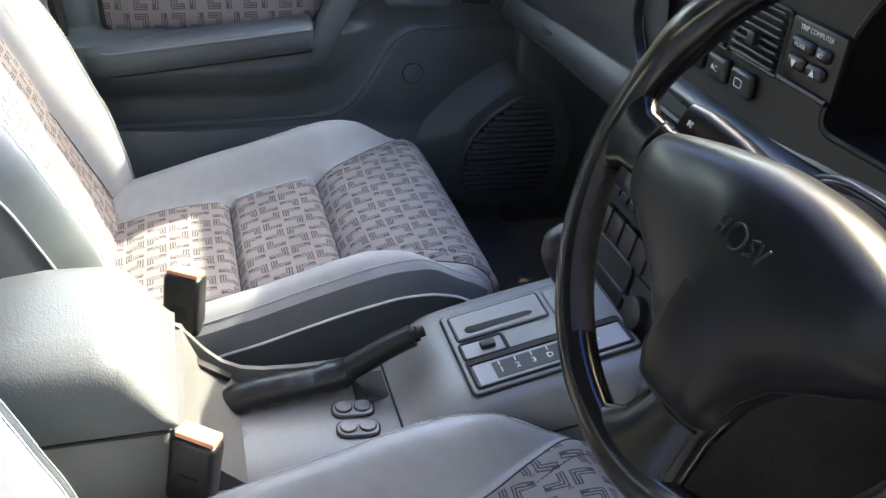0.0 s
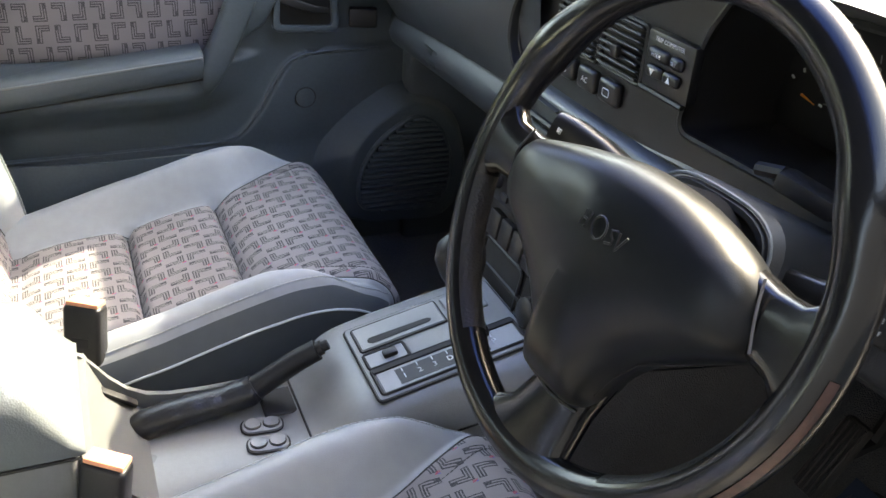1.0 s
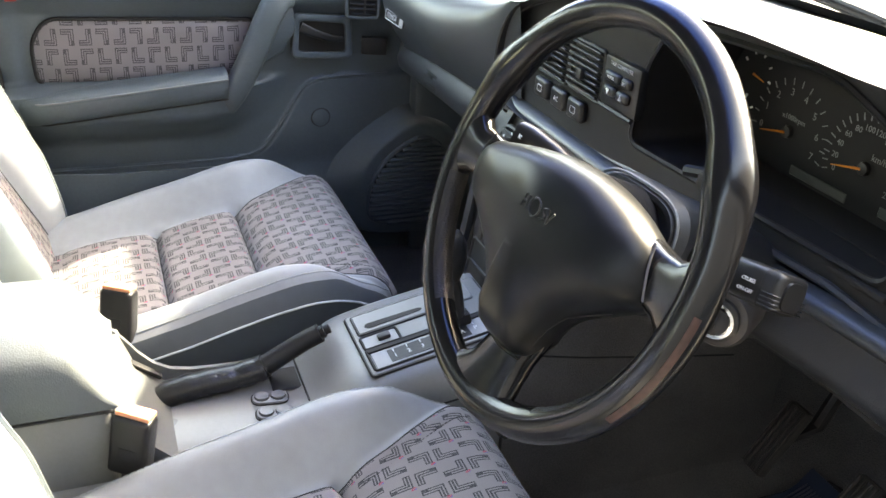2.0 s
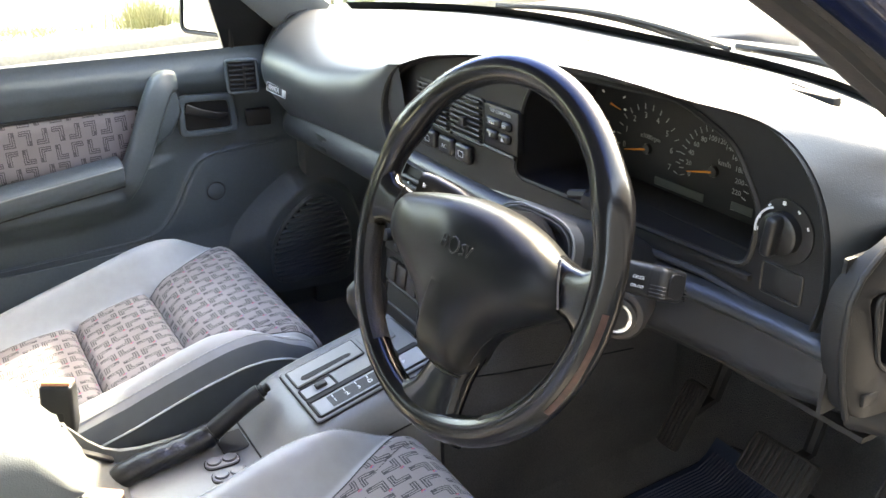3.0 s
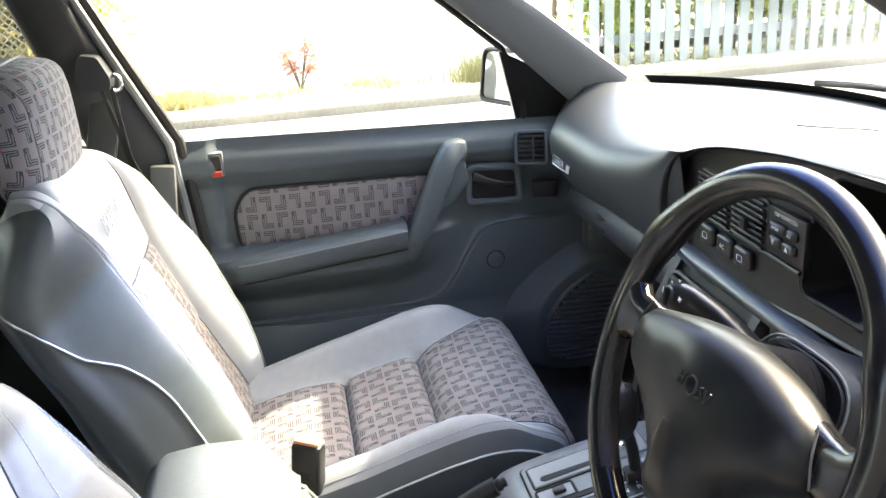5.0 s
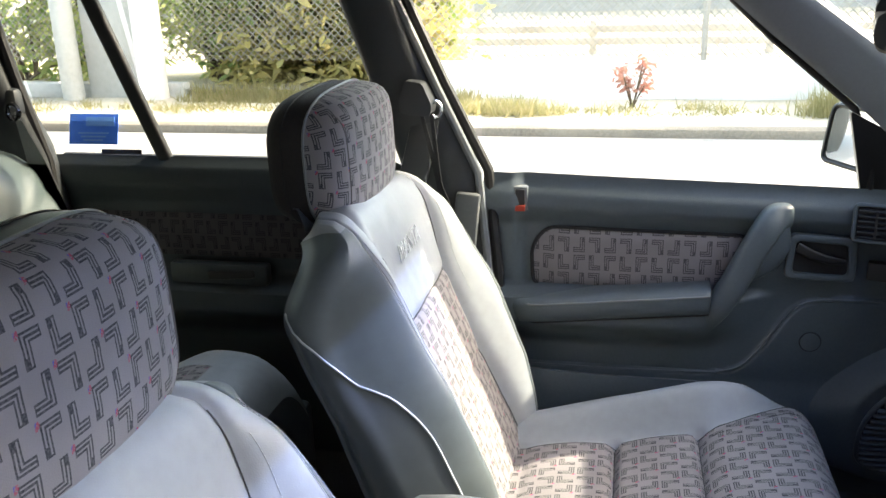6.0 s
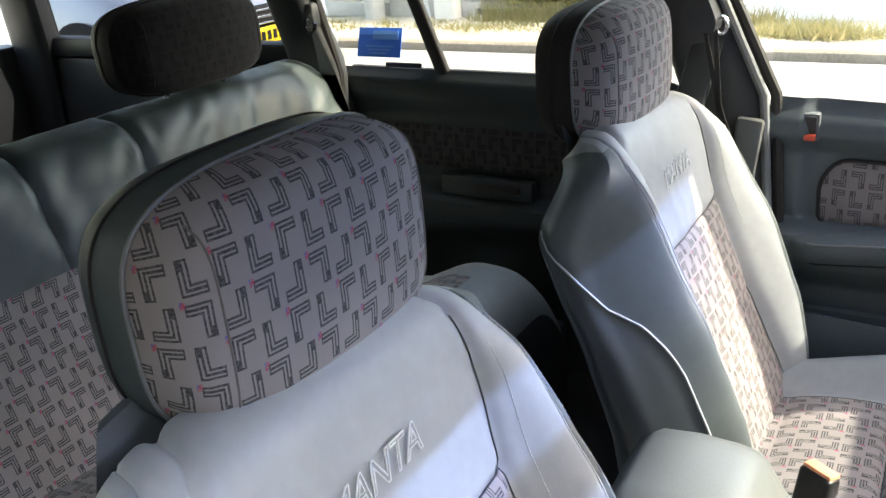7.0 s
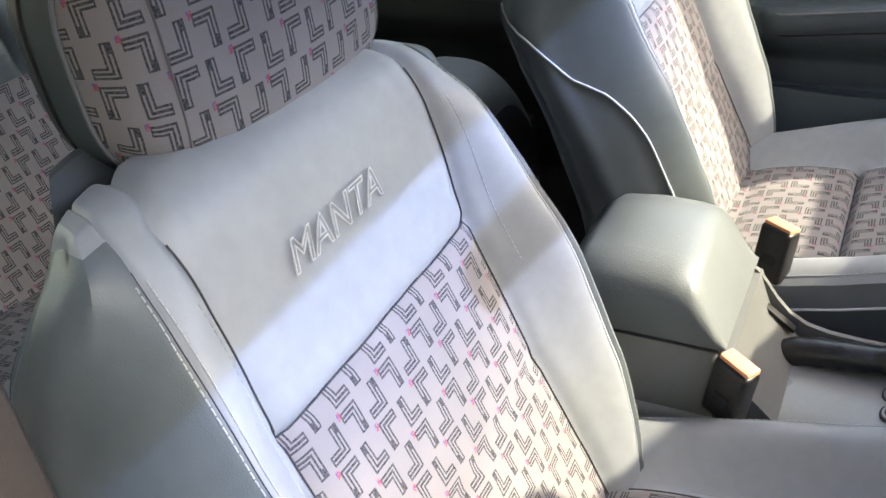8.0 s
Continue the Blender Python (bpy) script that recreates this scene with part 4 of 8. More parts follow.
def back_pt(x, s):
    w = lerp_table(B_W, s)
    seam = ins_at(s)
    q = abs(x) / w
    cq = lerp_table(CORNER, s)
    d = lerp_table(B_B, s) * smooth(0.55, 0.80, q) - (0.090 - 0.082 * smooth(0.42, 0.57, s)) * max(0, (q - 0.80) / 0.20) ** 1.6
    d -= 0.007 * bell(abs(x), seam, 0.007) + 0.0022 * bell(q, cq, 0.009)
    d += 0.0022 * noise.noise(Vector((x * 16, s * 8, 0.4))) + 0.0012 * noise.noise(Vector((x * 34, s * 20, 7.0)))
    d += 0.006 * (1 - (x / INS) ** 2) * bell(s, 0.22, 0.18) if abs(x) < INS else 0
    d -= 0.006 * bell(s, 0.368, 0.006) * (1 - smooth(INS, INS + 0.01, abs(x)))
    d -= 0.003 * bell(s, 0.20, 0.010) * (1 - smooth(INS, INS + 0.01, abs(x)))
    droop = 0.020 * smooth(0.44, 0.62, s) * min(1.0, q) ** 2.4 * (1 - smooth(-0.10, 0.0, x))
    ty, tz = lerp_table(B_Y, s + 0.008) - lerp_table(B_Y, s - 0.008), lerp_table(B_Z, s + 0.008) - lerp_table(B_Z, s - 0.008)
    n = math.hypot(ty, tz) or 1.0
    return Vector((SEAT_X + x, lerp_table(B_Y, s) + d * tz / n, lerp_table(B_Z, s) - d * ty / n - droop))


# along the cushion's middle: step, y, z, half width, bolster swell
CUSH = [(0.00, -0.13, 0.285, 0.232, 0.02), (0.10, -0.03, 0.298, 0.246, 0.030), (0.25, 0.12, 0.316, 0.254, 0.053), (0.40, 0.258, 0.344, 0.252, 0.062), (0.50, 0.345, 0.365, 0.245, 0.046),
        (0.57, 0.402, 0.371, 0.240, 0.022), (0.61, 0.430, 0.360, 0.234, 0.008), (0.645, 0.448, 0.326, 0.228, 0.0), (0.70, 0.446, 0.262, 0.224, 0.0), (0.76, 0.432, 0.20, 0.220, 0.0)]
C_Y, C_Z, C_W, C_B = ([(r[0], r[k]) for r in CUSH] for k in (1, 2, 3, 4))
# half width of the cloth, which spreads over the whole front roll
CLOTH_W = [(0.0, 0.134), (0.25, 0.137), (0.40, 0.143), (0.46, 0.156), (0.52, 0.180), (0.58, 0.200), (0.64, 0.206), (0.70, 0.206)]


def inc_at(s):
    return lerp_table(CLOTH_W, s)


def cush_pt(x, s):
    w, inc = lerp_table(C_W, s), inc_at(s)
    q = abs(x) / w
    lo = max(0.55, inc / w - 0.02)
    d = lerp_table(C_B, s) * smooth(lo, lo + 0.26, q) - 0.045 * max(0, (q - 0.82) / 0.18) ** 2
    d -= 0.006 * bell(abs(x), inc, 0.006)
    inside = 1 - smooth(inc, inc + 0.01, abs(x))
    d -= 0.013 * (bell(s, 0.25, 0.007) + bell(s, 0.40, 0.008)) * inside
    d += 0.010 * inside * abs(math.sin((s - 0.10) / 0.15 * math.pi)) ** 0.6 if 0.1 < s < 0.40 else 0
    d += 0.010 * inside * smooth(0.405, 0.44, s)
    d -= 0.003 * bell(abs(x), inc - 0.026, 0.004) * smooth(0.42, 0.45, s)
    d += 0.0020 * noise.noise(Vector((x * 16, s * 9, 5.4))) * (1 - inside * 0.6) + 0.0008 * noise.noise(Vector((x * 45, s * 28, 2.2))) * (1 - inside)
    flat = smooth(0.60, 0.65, s)
    return Vector((CUSH_X + x, lerp_table(C_Y, s) + d * flat, lerp_table(C_Z, s) + d * (1 - flat)))


def head_rest(owner, x0, yf, cz, hw, hh, cloth, gusset, back, pipe, seam, lean=0.25):
    """Rounded pad: superellipse outline in x and z, swept from the cloth face back to the shell."""
    N = 72

    def ring(k, y, lift=0.0):
        out = []
        for i in range(N):
            a = i * math.tau / N
            c, sn = math.cos(a), math.sin(a)
            x, z = (hw * k + lift) * math.copysign(abs(c) ** 0.52, c), (hh * k + lift) * math.copysign(abs(sn) ** 0.58, sn)
            z *= 1 - 0.06 * (x / hw) ** 2 if z > 0 else 1
            out.append(Vector((x0 + x, y - lean * 0.12 * z - 0.012 * (x / hw) ** 2, cz + z)))
        return out

    def shell(rings, close):
        bm = bmesh.new()
        lay = bm.loops.layers.uv.verify()
        uvs, run = {}, 0.0
        vs = []
        for n, r in enumerate(rings):
            if n:
                run += max(0.0, abs(r[0].y - rings[n - 1][0].y) - 0.004)
            row = []
            for p in r:
                v = bm.verts.new(p)
                q = Vector((p.x - x0, p.z - cz))
                uvs[v] = q + q.normalized() * run
                row.append(v)
            vs.append(row)
        for p, q in zip(vs, vs[1:]):
            for i in range(N):
                bm.faces.new((p[i], p[(i + 1) % N], q[(i + 1) % N], q[i]))
        bm.faces.new(vs[0] if close == 0 else vs[-1])
        for f in bm.faces:
            for lp in f.loops:
                lp[lay].uv = uvs[lp.vert]
        bmesh.ops.recalc_face_normals(bm, faces=bm.faces[:])
        return bm
    part("headrest_face", shell([ring(k, yf - d) for k, d in ((0.2, -0.004), (0.5, -0.002), (0.72, 0.001), (0.84, 0.005), (0.91, 0.011), (0.96, 0.021), (0.985, 0.034), (1.0, 0.052))], 0), cloth, owner, "patterned cloth headrest face", angle=80)
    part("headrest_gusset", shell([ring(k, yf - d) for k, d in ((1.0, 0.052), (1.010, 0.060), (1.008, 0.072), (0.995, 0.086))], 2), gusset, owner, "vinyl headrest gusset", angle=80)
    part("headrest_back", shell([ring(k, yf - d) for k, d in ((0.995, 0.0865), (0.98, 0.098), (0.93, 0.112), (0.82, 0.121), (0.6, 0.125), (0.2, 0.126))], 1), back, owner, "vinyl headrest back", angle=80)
    part("headrest_piping", tube(bmesh.new(), ring(1.0, yf - 0.053, 0.0012), 0.0019, 6, closed=True), pipe, owner, "headrest piping")
    part("headrest_seam", tube(bmesh.new(), ring(0.995, yf - 0.086, 0.0006), 0.0014, 5, closed=True), BLACK_MATT, owner, "dark headrest seam")
    for side in (-1, 1):
        line = []
        for zk in steps(-0.84, 0.80, 26):
            lo, hi = 0.5, 1.3
            for _ in range(30):
                k = (lo + hi) / 2
                if (0.80 / k) ** 3.846 + (abs(zk) / k) ** 3.448 > 1:
                    lo = k
                else:
                    hi = k
            d = lerp_table([(0.2, -0.004), (0.5, -0.002), (0.72, 0.001), (0.84, 0.005), (0.91, 0.011), (0.96, 0.021), (0.985, 0.034), (1.0, 0.052)], min(k, 1.0))
            z = hh * zk * (1 - 0.06 * 0.64 if zk > 0 else 1)
            line.append(Vector((x0 + side * hw * 0.80, yf - d - lean * 0.12 * z - 0.012 * 0.64, cz + z)))
        part("face_seam", tube(bmesh.new(), line, 0.0010, 5), seam, owner, "seam across the cloth")


def flank_depth(s):
    return lerp_table([(0.0, 0.10), (0.27, 0.076), (0.37, 0.070), (0.47, 0.071), (0.55, 0.072), (0.60, 0.066), (0.66, 0.048), (0.72, 0.032)], s)


def front_seat(pad_x, gusset, shell):
    seat = thing("front_seat", (SEAT_X, 0.1, FLOOR_Z), "blue-grey vinyl bucket seat with patterned cloth centre and embroidered backrest", "car seat", "front seats")
    # backrest
    part("back_insert", grid(lambda x, s: back_pt(x, s), steps(-INS, INS, 40), steps(0.0, 0.368, 50)), CLOTH, seat, "grey patterned cloth insert")
    part("back_panel", grid(lambda x, s: back_pt(x * ins_at(s), s), steps(-1, 1, 40), steps(0.368, 0.70, 46)), VINYL_LIGHT, seat, "pale blue-grey upper panel")
    for side in (-1, 1):
        edge = lambda s: lerp_table(B_W, s) * lerp_table(CORNER, s)
        part("back_bolster", grid(lambda t, s, side=side: back_pt(side * (ins_at(s) + (edge(s) - ins_at(s)) * t), s), steps(0, 1, 22), steps(0.0, 0.70, 70)), VINYL_LIGHT, seat)

        def flank(u, s, side=side):
            """From the corner seam (0) round the bolster's outer edge (1) to the back shell (2)."""
            w, c = lerp_table(B_W, s), lerp_table(CORNER, s)
            if u <= 1:
                return back_pt(side * w * (c + (1 - c) * u), s)
            t = u - 1
            return back_pt(side * w, s) + Vector((side * 0.010 * math.sin(min(1, t * 2.5) * math.pi / 2) - side * 0.02 * smooth(0.6, 1, t) - side * 0.020 * smooth(0.50, 0.585, s) ** 2 * min(1, t * 2.5), -flank_depth(s) * t, -0.026 * smooth(0.46, 0.585, s) * t ** 2))

        def pipe_u(s):
            c = lerp_table(CORNER, s)
            return min(1.0, (lerp_table(PIPE, s - 0.035) - c) / (1 - c)) + lerp_table([(0.325, 0.0), (0.37, 0.15), (0.41, 0.5), (0.45, 0.97), (0.53, 1.0)], s)
        part("bolster_flank", grid(lambda t, s: flank(t * pipe_u(s), s), steps(0, 1, 26), steps(0.0, 0.585, 64)), VINYL_FLANK_SHADED, seat, "teal-grey outer bolster, darkened for shade")
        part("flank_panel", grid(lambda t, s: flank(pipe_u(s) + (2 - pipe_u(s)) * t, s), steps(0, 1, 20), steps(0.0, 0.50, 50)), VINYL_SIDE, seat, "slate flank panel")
        part("shoulder_cap", grid(flank, steps(0, 1, 16), steps(0.585, 0.70, 14)), VINYL_LIGHT, seat)
        part("shoulder_top", grid(lambda t, r: flank(1 + t, 0.585).lerp(back_pt(side * lerp_table(B_W, 0.585 + 0.115 * t), 0.585 + 0.115 * t), r) + Vector((0, 0, 0.003 * math.sin(math.pi * r) * t)), steps(0, 1, 14), steps(0, 1, 10)), VINYL_LIGHT, seat)
        part("flank_piping", tube(bmesh.new(), [flank(pipe_u(s), s) + Vector((side * 0.001, 0.0006, 0)) for s in steps(0.0, 0.45, 44)], 0.0017, 6), PIPING, seat, "white flank piping")
        for dq in (-0.016, 0.015):
            part("bolster_seam", stitches(lambda s: back_pt(side * lerp_table(B_W, s) * (lerp_table(CORNER, s) + dq), s) + Vector((0, 0.0002, 0.0002)), 0.02, 0.54, 0.0060, 0.0006), STITCH, seat)
        part("corner_seam", tube(bmesh.new(), [back_pt(side * edge(s), s) for s in steps(0.0, 0.55, 60)], 0.0006, 5), SEAM_DARK, seat)
        part("inner_seam", stitches(lambda s: back_pt(side * (ins_at(s) + 0.36 * (edge(s) - ins_at(s))), s) + Vector((0, 0.0002, 0.0002)), 0.30, 0.50, 0.0060, 0.0005), STITCH, seat)
        part("insert_seam", tube(bmesh.new(), [back_pt(side * ins_at(s), s) + Vector((0, 0.0014, 0.0005)) for s in steps(0.0, 0.55, 60)], 0.0008, 5), SEAM_DARK, seat)

    def rear_at(x, s):
        a = back_pt(x * (lerp_table(B_W, s) - 0.04), s)
        depth = flank_depth(s)
        yy = back_pt(lerp_table(B_W, s), s).y - depth - 0.02 * (1 - x * x)
        return Vector((a.x, yy, lerp_table(B_Z, s)))
    part("back_shell", grid(rear_at, steps(-1, 1, 20), steps(0.0, 0.66, 30)), VINYL_SIDE, seat, "slate back panel")
    part("panel_seam", tube(bmesh.new(), [back_pt(x, 0.368) + Vector((0, 0.0020, 0.0006)) for x in steps(-INS, INS, 30)], 0.0007, 5), SEAM_DARK, seat)
    # lettering stitched into the upper panel: raised pale outline letters
    c = back_pt(0.0, 0.470)
    nrm = Vector((0, 0.958, 0.287))
    # cushion
    for a, b in ((0.0, 0.25), (0.25, 0.40), (0.40, 0.70)):
        part("cushion_insert", grid(lambda t, s: cush_pt(t * inc_at(s), s), steps(-1, 1, 44), steps(a, b, 30)), CLOTH, seat, "grey patterned cloth panel")
    for s0 in (0.25, 0.40):
        part("panel_groove", tube(bmesh.new(), [cush_pt(t * inc_at(s0), s0) + Vector((0, 0, 0.0004)) for t in steps(-1, 1, 30)], 0.0013, 5), SEAM_DARK, seat, "dark stitched groove")
    for side in (-1, 1):
        part("cushion_bolster", grid(lambda t, s, side=side: cush_pt(side * (inc_at(s) + (lerp_table(C_W, s) * 0.935 - inc_at(s)) * t), s), steps(0, 1, 24), steps(0.0, 0.70, 70)), VINYL_LIGHT, seat)
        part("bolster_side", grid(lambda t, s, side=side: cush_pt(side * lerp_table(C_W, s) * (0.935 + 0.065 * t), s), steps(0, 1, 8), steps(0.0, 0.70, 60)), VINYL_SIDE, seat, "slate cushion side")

        def skirt(t, s, side=side):
            e = cush_pt(side * lerp_table(C_W, s), s)
            bottom = 0.135 + 0.05 * smooth(0.40, 0.62, s)
            return Vector((e.x + side * (0.004 * math.sin(t * math.pi) - 0.012 * t), e.y - 0.02 * t * smooth(0.55, 0.65, s), e.z + (bottom - e.z) * t))
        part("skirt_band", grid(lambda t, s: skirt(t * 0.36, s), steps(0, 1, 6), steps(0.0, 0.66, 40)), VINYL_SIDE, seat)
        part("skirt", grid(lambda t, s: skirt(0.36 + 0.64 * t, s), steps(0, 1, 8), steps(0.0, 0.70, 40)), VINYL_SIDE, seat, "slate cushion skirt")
        for t, r in ((0.0, 0.0017), (0.38, 0.0009)):
            part("skirt_piping", tube(bmesh.new(), [skirt(t, s) + Vector((side * 0.0015, 0, 0)) for s in steps(0.0, 0.66, 50)], r, 6), PIPING if t == 0 else PILLAR_TRIM, seat)
        part("bolster_seam", stitches(lambda s: cush_pt(side * lerp_table(C_W, s) * 0.90, s) + Vector((0, 0, 0.0005)), 0.02, 0.62), STITCH, seat)
        part("cloth_seam", tube(bmesh.new(), [cush_pt(side * inc_at(s), s) + Vector((0, 0, 0.0006)) for s in steps(0.0, 0.68, 70)], 0.0009, 5), SEAM_DARK, seat)
        part("gusset_seam", stitches(lambda s: cush_pt(side * (inc_at(s) - 0.026), s) + Vector((0, 0, 0.0006)), 0.42, 0.60, 0.0060, 0.0007), SEAM_DARK, seat)
    part("cushion_front", grid(lambda x, z: (CUSH_X + x, 0.442 - 0.06 * (0.255 - z), z), steps(-0.215, 0.215, 16), steps(0.14, 0.262, 6)), VINYL_SIDE, seat)
    part("seat_pan", bbox((CUSH_X, 0.14, 0.20), (0.40, 0.52, 0.10), bevel=0.02), BLACK_MATT, seat)
    for side in (-1, 1):
        part("runner", bbox((CUSH_X + side * 0.16, 0.13, FLOOR_Z + 0.036), (0.03, 0.52, 0.07), bevel=0.006), BLACK_MATT, seat, "black steel seat runner")
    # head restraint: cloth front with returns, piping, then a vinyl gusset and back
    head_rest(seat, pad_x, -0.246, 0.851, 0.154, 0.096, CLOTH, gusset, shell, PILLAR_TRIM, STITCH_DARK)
    for side in (-1, 1):
        part("headrest_post", tube(bmesh.new(), [(pad_x + side * 0.06, -0.288, 0.74), (pad_x + side * 0.06, -0.300, 0.84)], 0.006, 10), CHROME, seat, "chrome headrest post")
        part("post_collar", bbox((pad_x + side * 0.06, -0.294, 0.824), (0.03, 0.03, 0.012), bevel=0.004), BLACK, seat)
    # name embroidered below the headrest
    m = face_pose(c + nrm * 0.002, nrm)
    words("MANTA", 0.035, m @ pose(-0.017, -0.002, 0.0026), THREAD, "embroidery", seat, shear=0.35, line=0.0008)
    return seat


CUSH_X = 0.366
driver_seat = front_seat(0.353, VINYL_REAR, VINYL_SIDE)
SEAT_X, CUSH_X = -0.390, -0.366
far_seat = front_seat(-0.406, GUSSET_SHADED, GUSSET_SHADED)
tagged(driver_seat, "blue-grey vinyl driver's bucket seat with patterned cloth centre, behind the wheel")
tagged(far_seat, "blue-grey vinyl passenger bucket seat with patterned cloth centre, beside the door")

# ---- rear bench ----
bench = thing("rear_bench_seat", (0, -0.85, FLOOR_Z), "blue-grey vinyl rear bench with patterned cloth and headrest", "car seat")
RB = [(0.0, -0.86, 0.34), (0.12, -0.895, 0.44), (0.28, -0.94, 0.58), (0.40, -0.972, 0.70), (0.47, -0.995, 0.765), (0.52, -1.03, 0.795), (0.57, -1.08, 0.80), (0.62, -1.11, 0.78)]
RBY, RBZ = [(r[0], r[1]) for r in RB], [(r[0], r[2]) for r in RB]


def rback(x, s):
    crease = 0.009 * noise.noise(Vector((x * 9, s * 7, 3.1))) + 0.008 * abs(noise.noise(Vector((x * 22 + s * 14, s * 9, 1.7))))
    seam = 0.010 * (bell(abs(abs(x) - 0.10), 0, 0.008)) * smooth(0.30, 0.36, s)
    d = 0.02 * smooth(0.35, 0.62, abs(x)) * (1 - smooth(0.3, 0.5, s)) + crease * smooth(0.2, 0.4, s) - seam - 0.05 * smooth(0.60, 0.66, abs(x))
    return Vector((x, lerp_table(RBY, s) + d, lerp_table(RBZ, s) + d * 0.5 - 0.03 * smooth(0.58, 0.66, abs(x)) * smooth(0.4, 0.5, s)))


part("back_insert", grid(rback, steps(-0.50, 0.50, 60), steps(0.0, 0.33, 24)), CLOTH, bench, "patterned cloth backrest")
part("back_top", grid(rback, steps(-0.655, 0.655, 130), steps(0.33, 0.62, 50)), VINYL_REAR, bench, "creased blue-grey vinyl backrest top")
for side in (-1, 1):
    part("back_bolster", grid(lambda t, s: rback(side * (0.50 + 0.155 * t), s), steps(0, 1, 12), steps(0.0, 0.33, 24)), VINYL_REAR, bench)
part("back_shell", bbox((0, -1.10, 0.45), (1.26, 0.08, 0.62), bevel=0.03), VINYL_SIDE, bench)
RC = [(0.0, -0.90, 0.36), (0.2, -0.74, 0.385), (0.36, -0.60, 0.445), (0.44, -0.53, 0.452), (0.50, -0.475, 0.425), (0.54, -0.455, 0.385), (0.62, -0.46, 0.29), (0.72, -0.48, 0.14)]
RCY, RCZ = [(r[0], r[1]) for r in RC], [(r[0], r[2]) for r in RC]


def rcush(x, s):
    x0 = x
    x *= 1 - 0.15 * smooth(0.10, 0.54, s) ** 2
    d = 0.018 * bell(abs(x), 0.36, 0.16) - 0.02 * bell(x, 0, 0.05) - 0.006 * bell(s, 0.22, 0.01)
    return Vector((x, lerp_table(RCY, s), lerp_table(RCZ, s) + d * (1 - smooth(0.5, 0.6, s)) - 0.09 * max(0, (abs(x0) - 0.50) / 0.14) ** 2))


part("cushion_insert", grid(rcush, steps(-0.44, 0.44, 50), steps(0.0, 0.40, 26)), CLOTH, bench, "patterned cloth cushion")
part("cushion_roll", grid(rcush, steps(-0.44, 0.44, 50), steps(0.40, 0.54, 12)), VINYL_LIGHT, bench, "pale vinyl front roll")
for side in (-1, 1):
    part("cushion_bolster", grid(lambda t, s: rcush(side * (0.44 + 0.20 * t), s), steps(0, 1, 16), steps(0.0, 0.54, 36)), VINYL_LIGHT, bench, "pale vinyl cushion end")
part("cushion_nose", grid(rcush, steps(-0.64, 0.64, 70), steps(0.54, 0.72, 12)), VINYL_SIDE, bench, "slate cushion front")
part("bench_base", bbox((0, -0.68, 0.19), (1.24, 0.42, 0.22), bevel=0.02), VINYL_SIDE, bench)


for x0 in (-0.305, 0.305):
    head_rest(bench, x0, -1.0, 0.888, 0.165, 0.078, REAR_HEAD_SHADED, BLACK_MATT, BLACK_MATT, BLACK_MATT, BLACK_MATT)
    for side in (-1, 1):
        part("headrest_post", tube(bmesh.new(), [(x0 + side * 0.07, -1.06, 0.77), (x0 + side * 0.07, -1.06, 0.83)], 0.006, 8), CHROME, bench)

# ---- dashboard ----
dash = thing("dashboard", (0, 0.75, FLOOR_Z), "slate vinyl dashboard with a hooded charcoal instrument fascia", "dashboard", kind="structure")


def fascia_y(x):
    return 0.615 + 0.035 * smooth(0.2, 0.56, x)


def face_y(x):
    """The fascia's own face, which stands forward round the vents."""
    return fascia_y(x) - 0.006 * (1 - smooth(0.13, 0.20, x))


# hood outline, seen from the seats: (x, z) from the left foot over the top to the right foot
HOOD = [(-0.03, 0.648), (-0.09, 0.651), (-0.132, 0.660), (-0.150, 0.676), (-0.163, 0.705), (-0.150, 0.748), (-0.112, 0.787), (-0.04, 0.815), (0.035, 0.833), (0.15, 0.852), (0.257, 0.861), (0.345, 0.865), (0.426, 0.864), (0.49, 0.857),
        (0.535, 0.843), (0.570, 0.818), (0.592, 0.785), (0.603, 0.745), (0.606, 0.705), (0.600, 0.672)]


def crown(x):
    """Height of the front edge of the dash top."""
    if x < -0.163:
        return 0.792
    return lerp_table([(-0.163, 0.792), (-0.112, 0.797), (-0.04, 0.818), (0.035, 0.834), (0.15, 0.853), (0.257, 0.862), (0.345, 0.866), (0.426, 0.865), (0.49, 0.858), (0.535, 0.843), (0.568, 0.818), (0.590, 0.786), (0.603, 0.765), (0.62, 0.753), (0.655, 0.748)], x)


def lip_y(x):
    return 0.578 + 0.006 * smooth(-0.16, -0.40, x) + 0.030 * smooth(0.45, 0.64, x)


def sweep(x):
    """How far the front swings forward where it meets the door."""
    return 0.030 * smooth(-0.60, -0.69, x) + 0.015 * smooth(-0.68, -0.735, x)


def top_at(x, v):
    """From the windscreen (v 0) to the edge over the fascia or the rolled front (v 1)."""
    ye = lip_y(x) + sweep(x)
    yb = max(base_y(max(-0.70, x)) + 0.02, ye + 0.03)
    zc = crown(x)
    far = smooth(-0.10, -0.40, x)
    z = 0.788 + (zc - 0.788) * smooth(0.0, 0.92, v) + 0.008 * math.sin(v * math.pi)
    z -= (0.005 * smooth(0.84, 1.0, v) ** 2) * (1 - far) + far * 0.034 * smooth(0.45, 1.15, v) * 1.1
    return Vector((x, yb + (ye - yb) * v, z - 0.012 * smooth(0.62, 0.72, abs(x))))


def groove_z(x):
    return lerp_table([(-0.72, 0.594), (-0.43, 0.615), (-0.17, 0.630)], x)


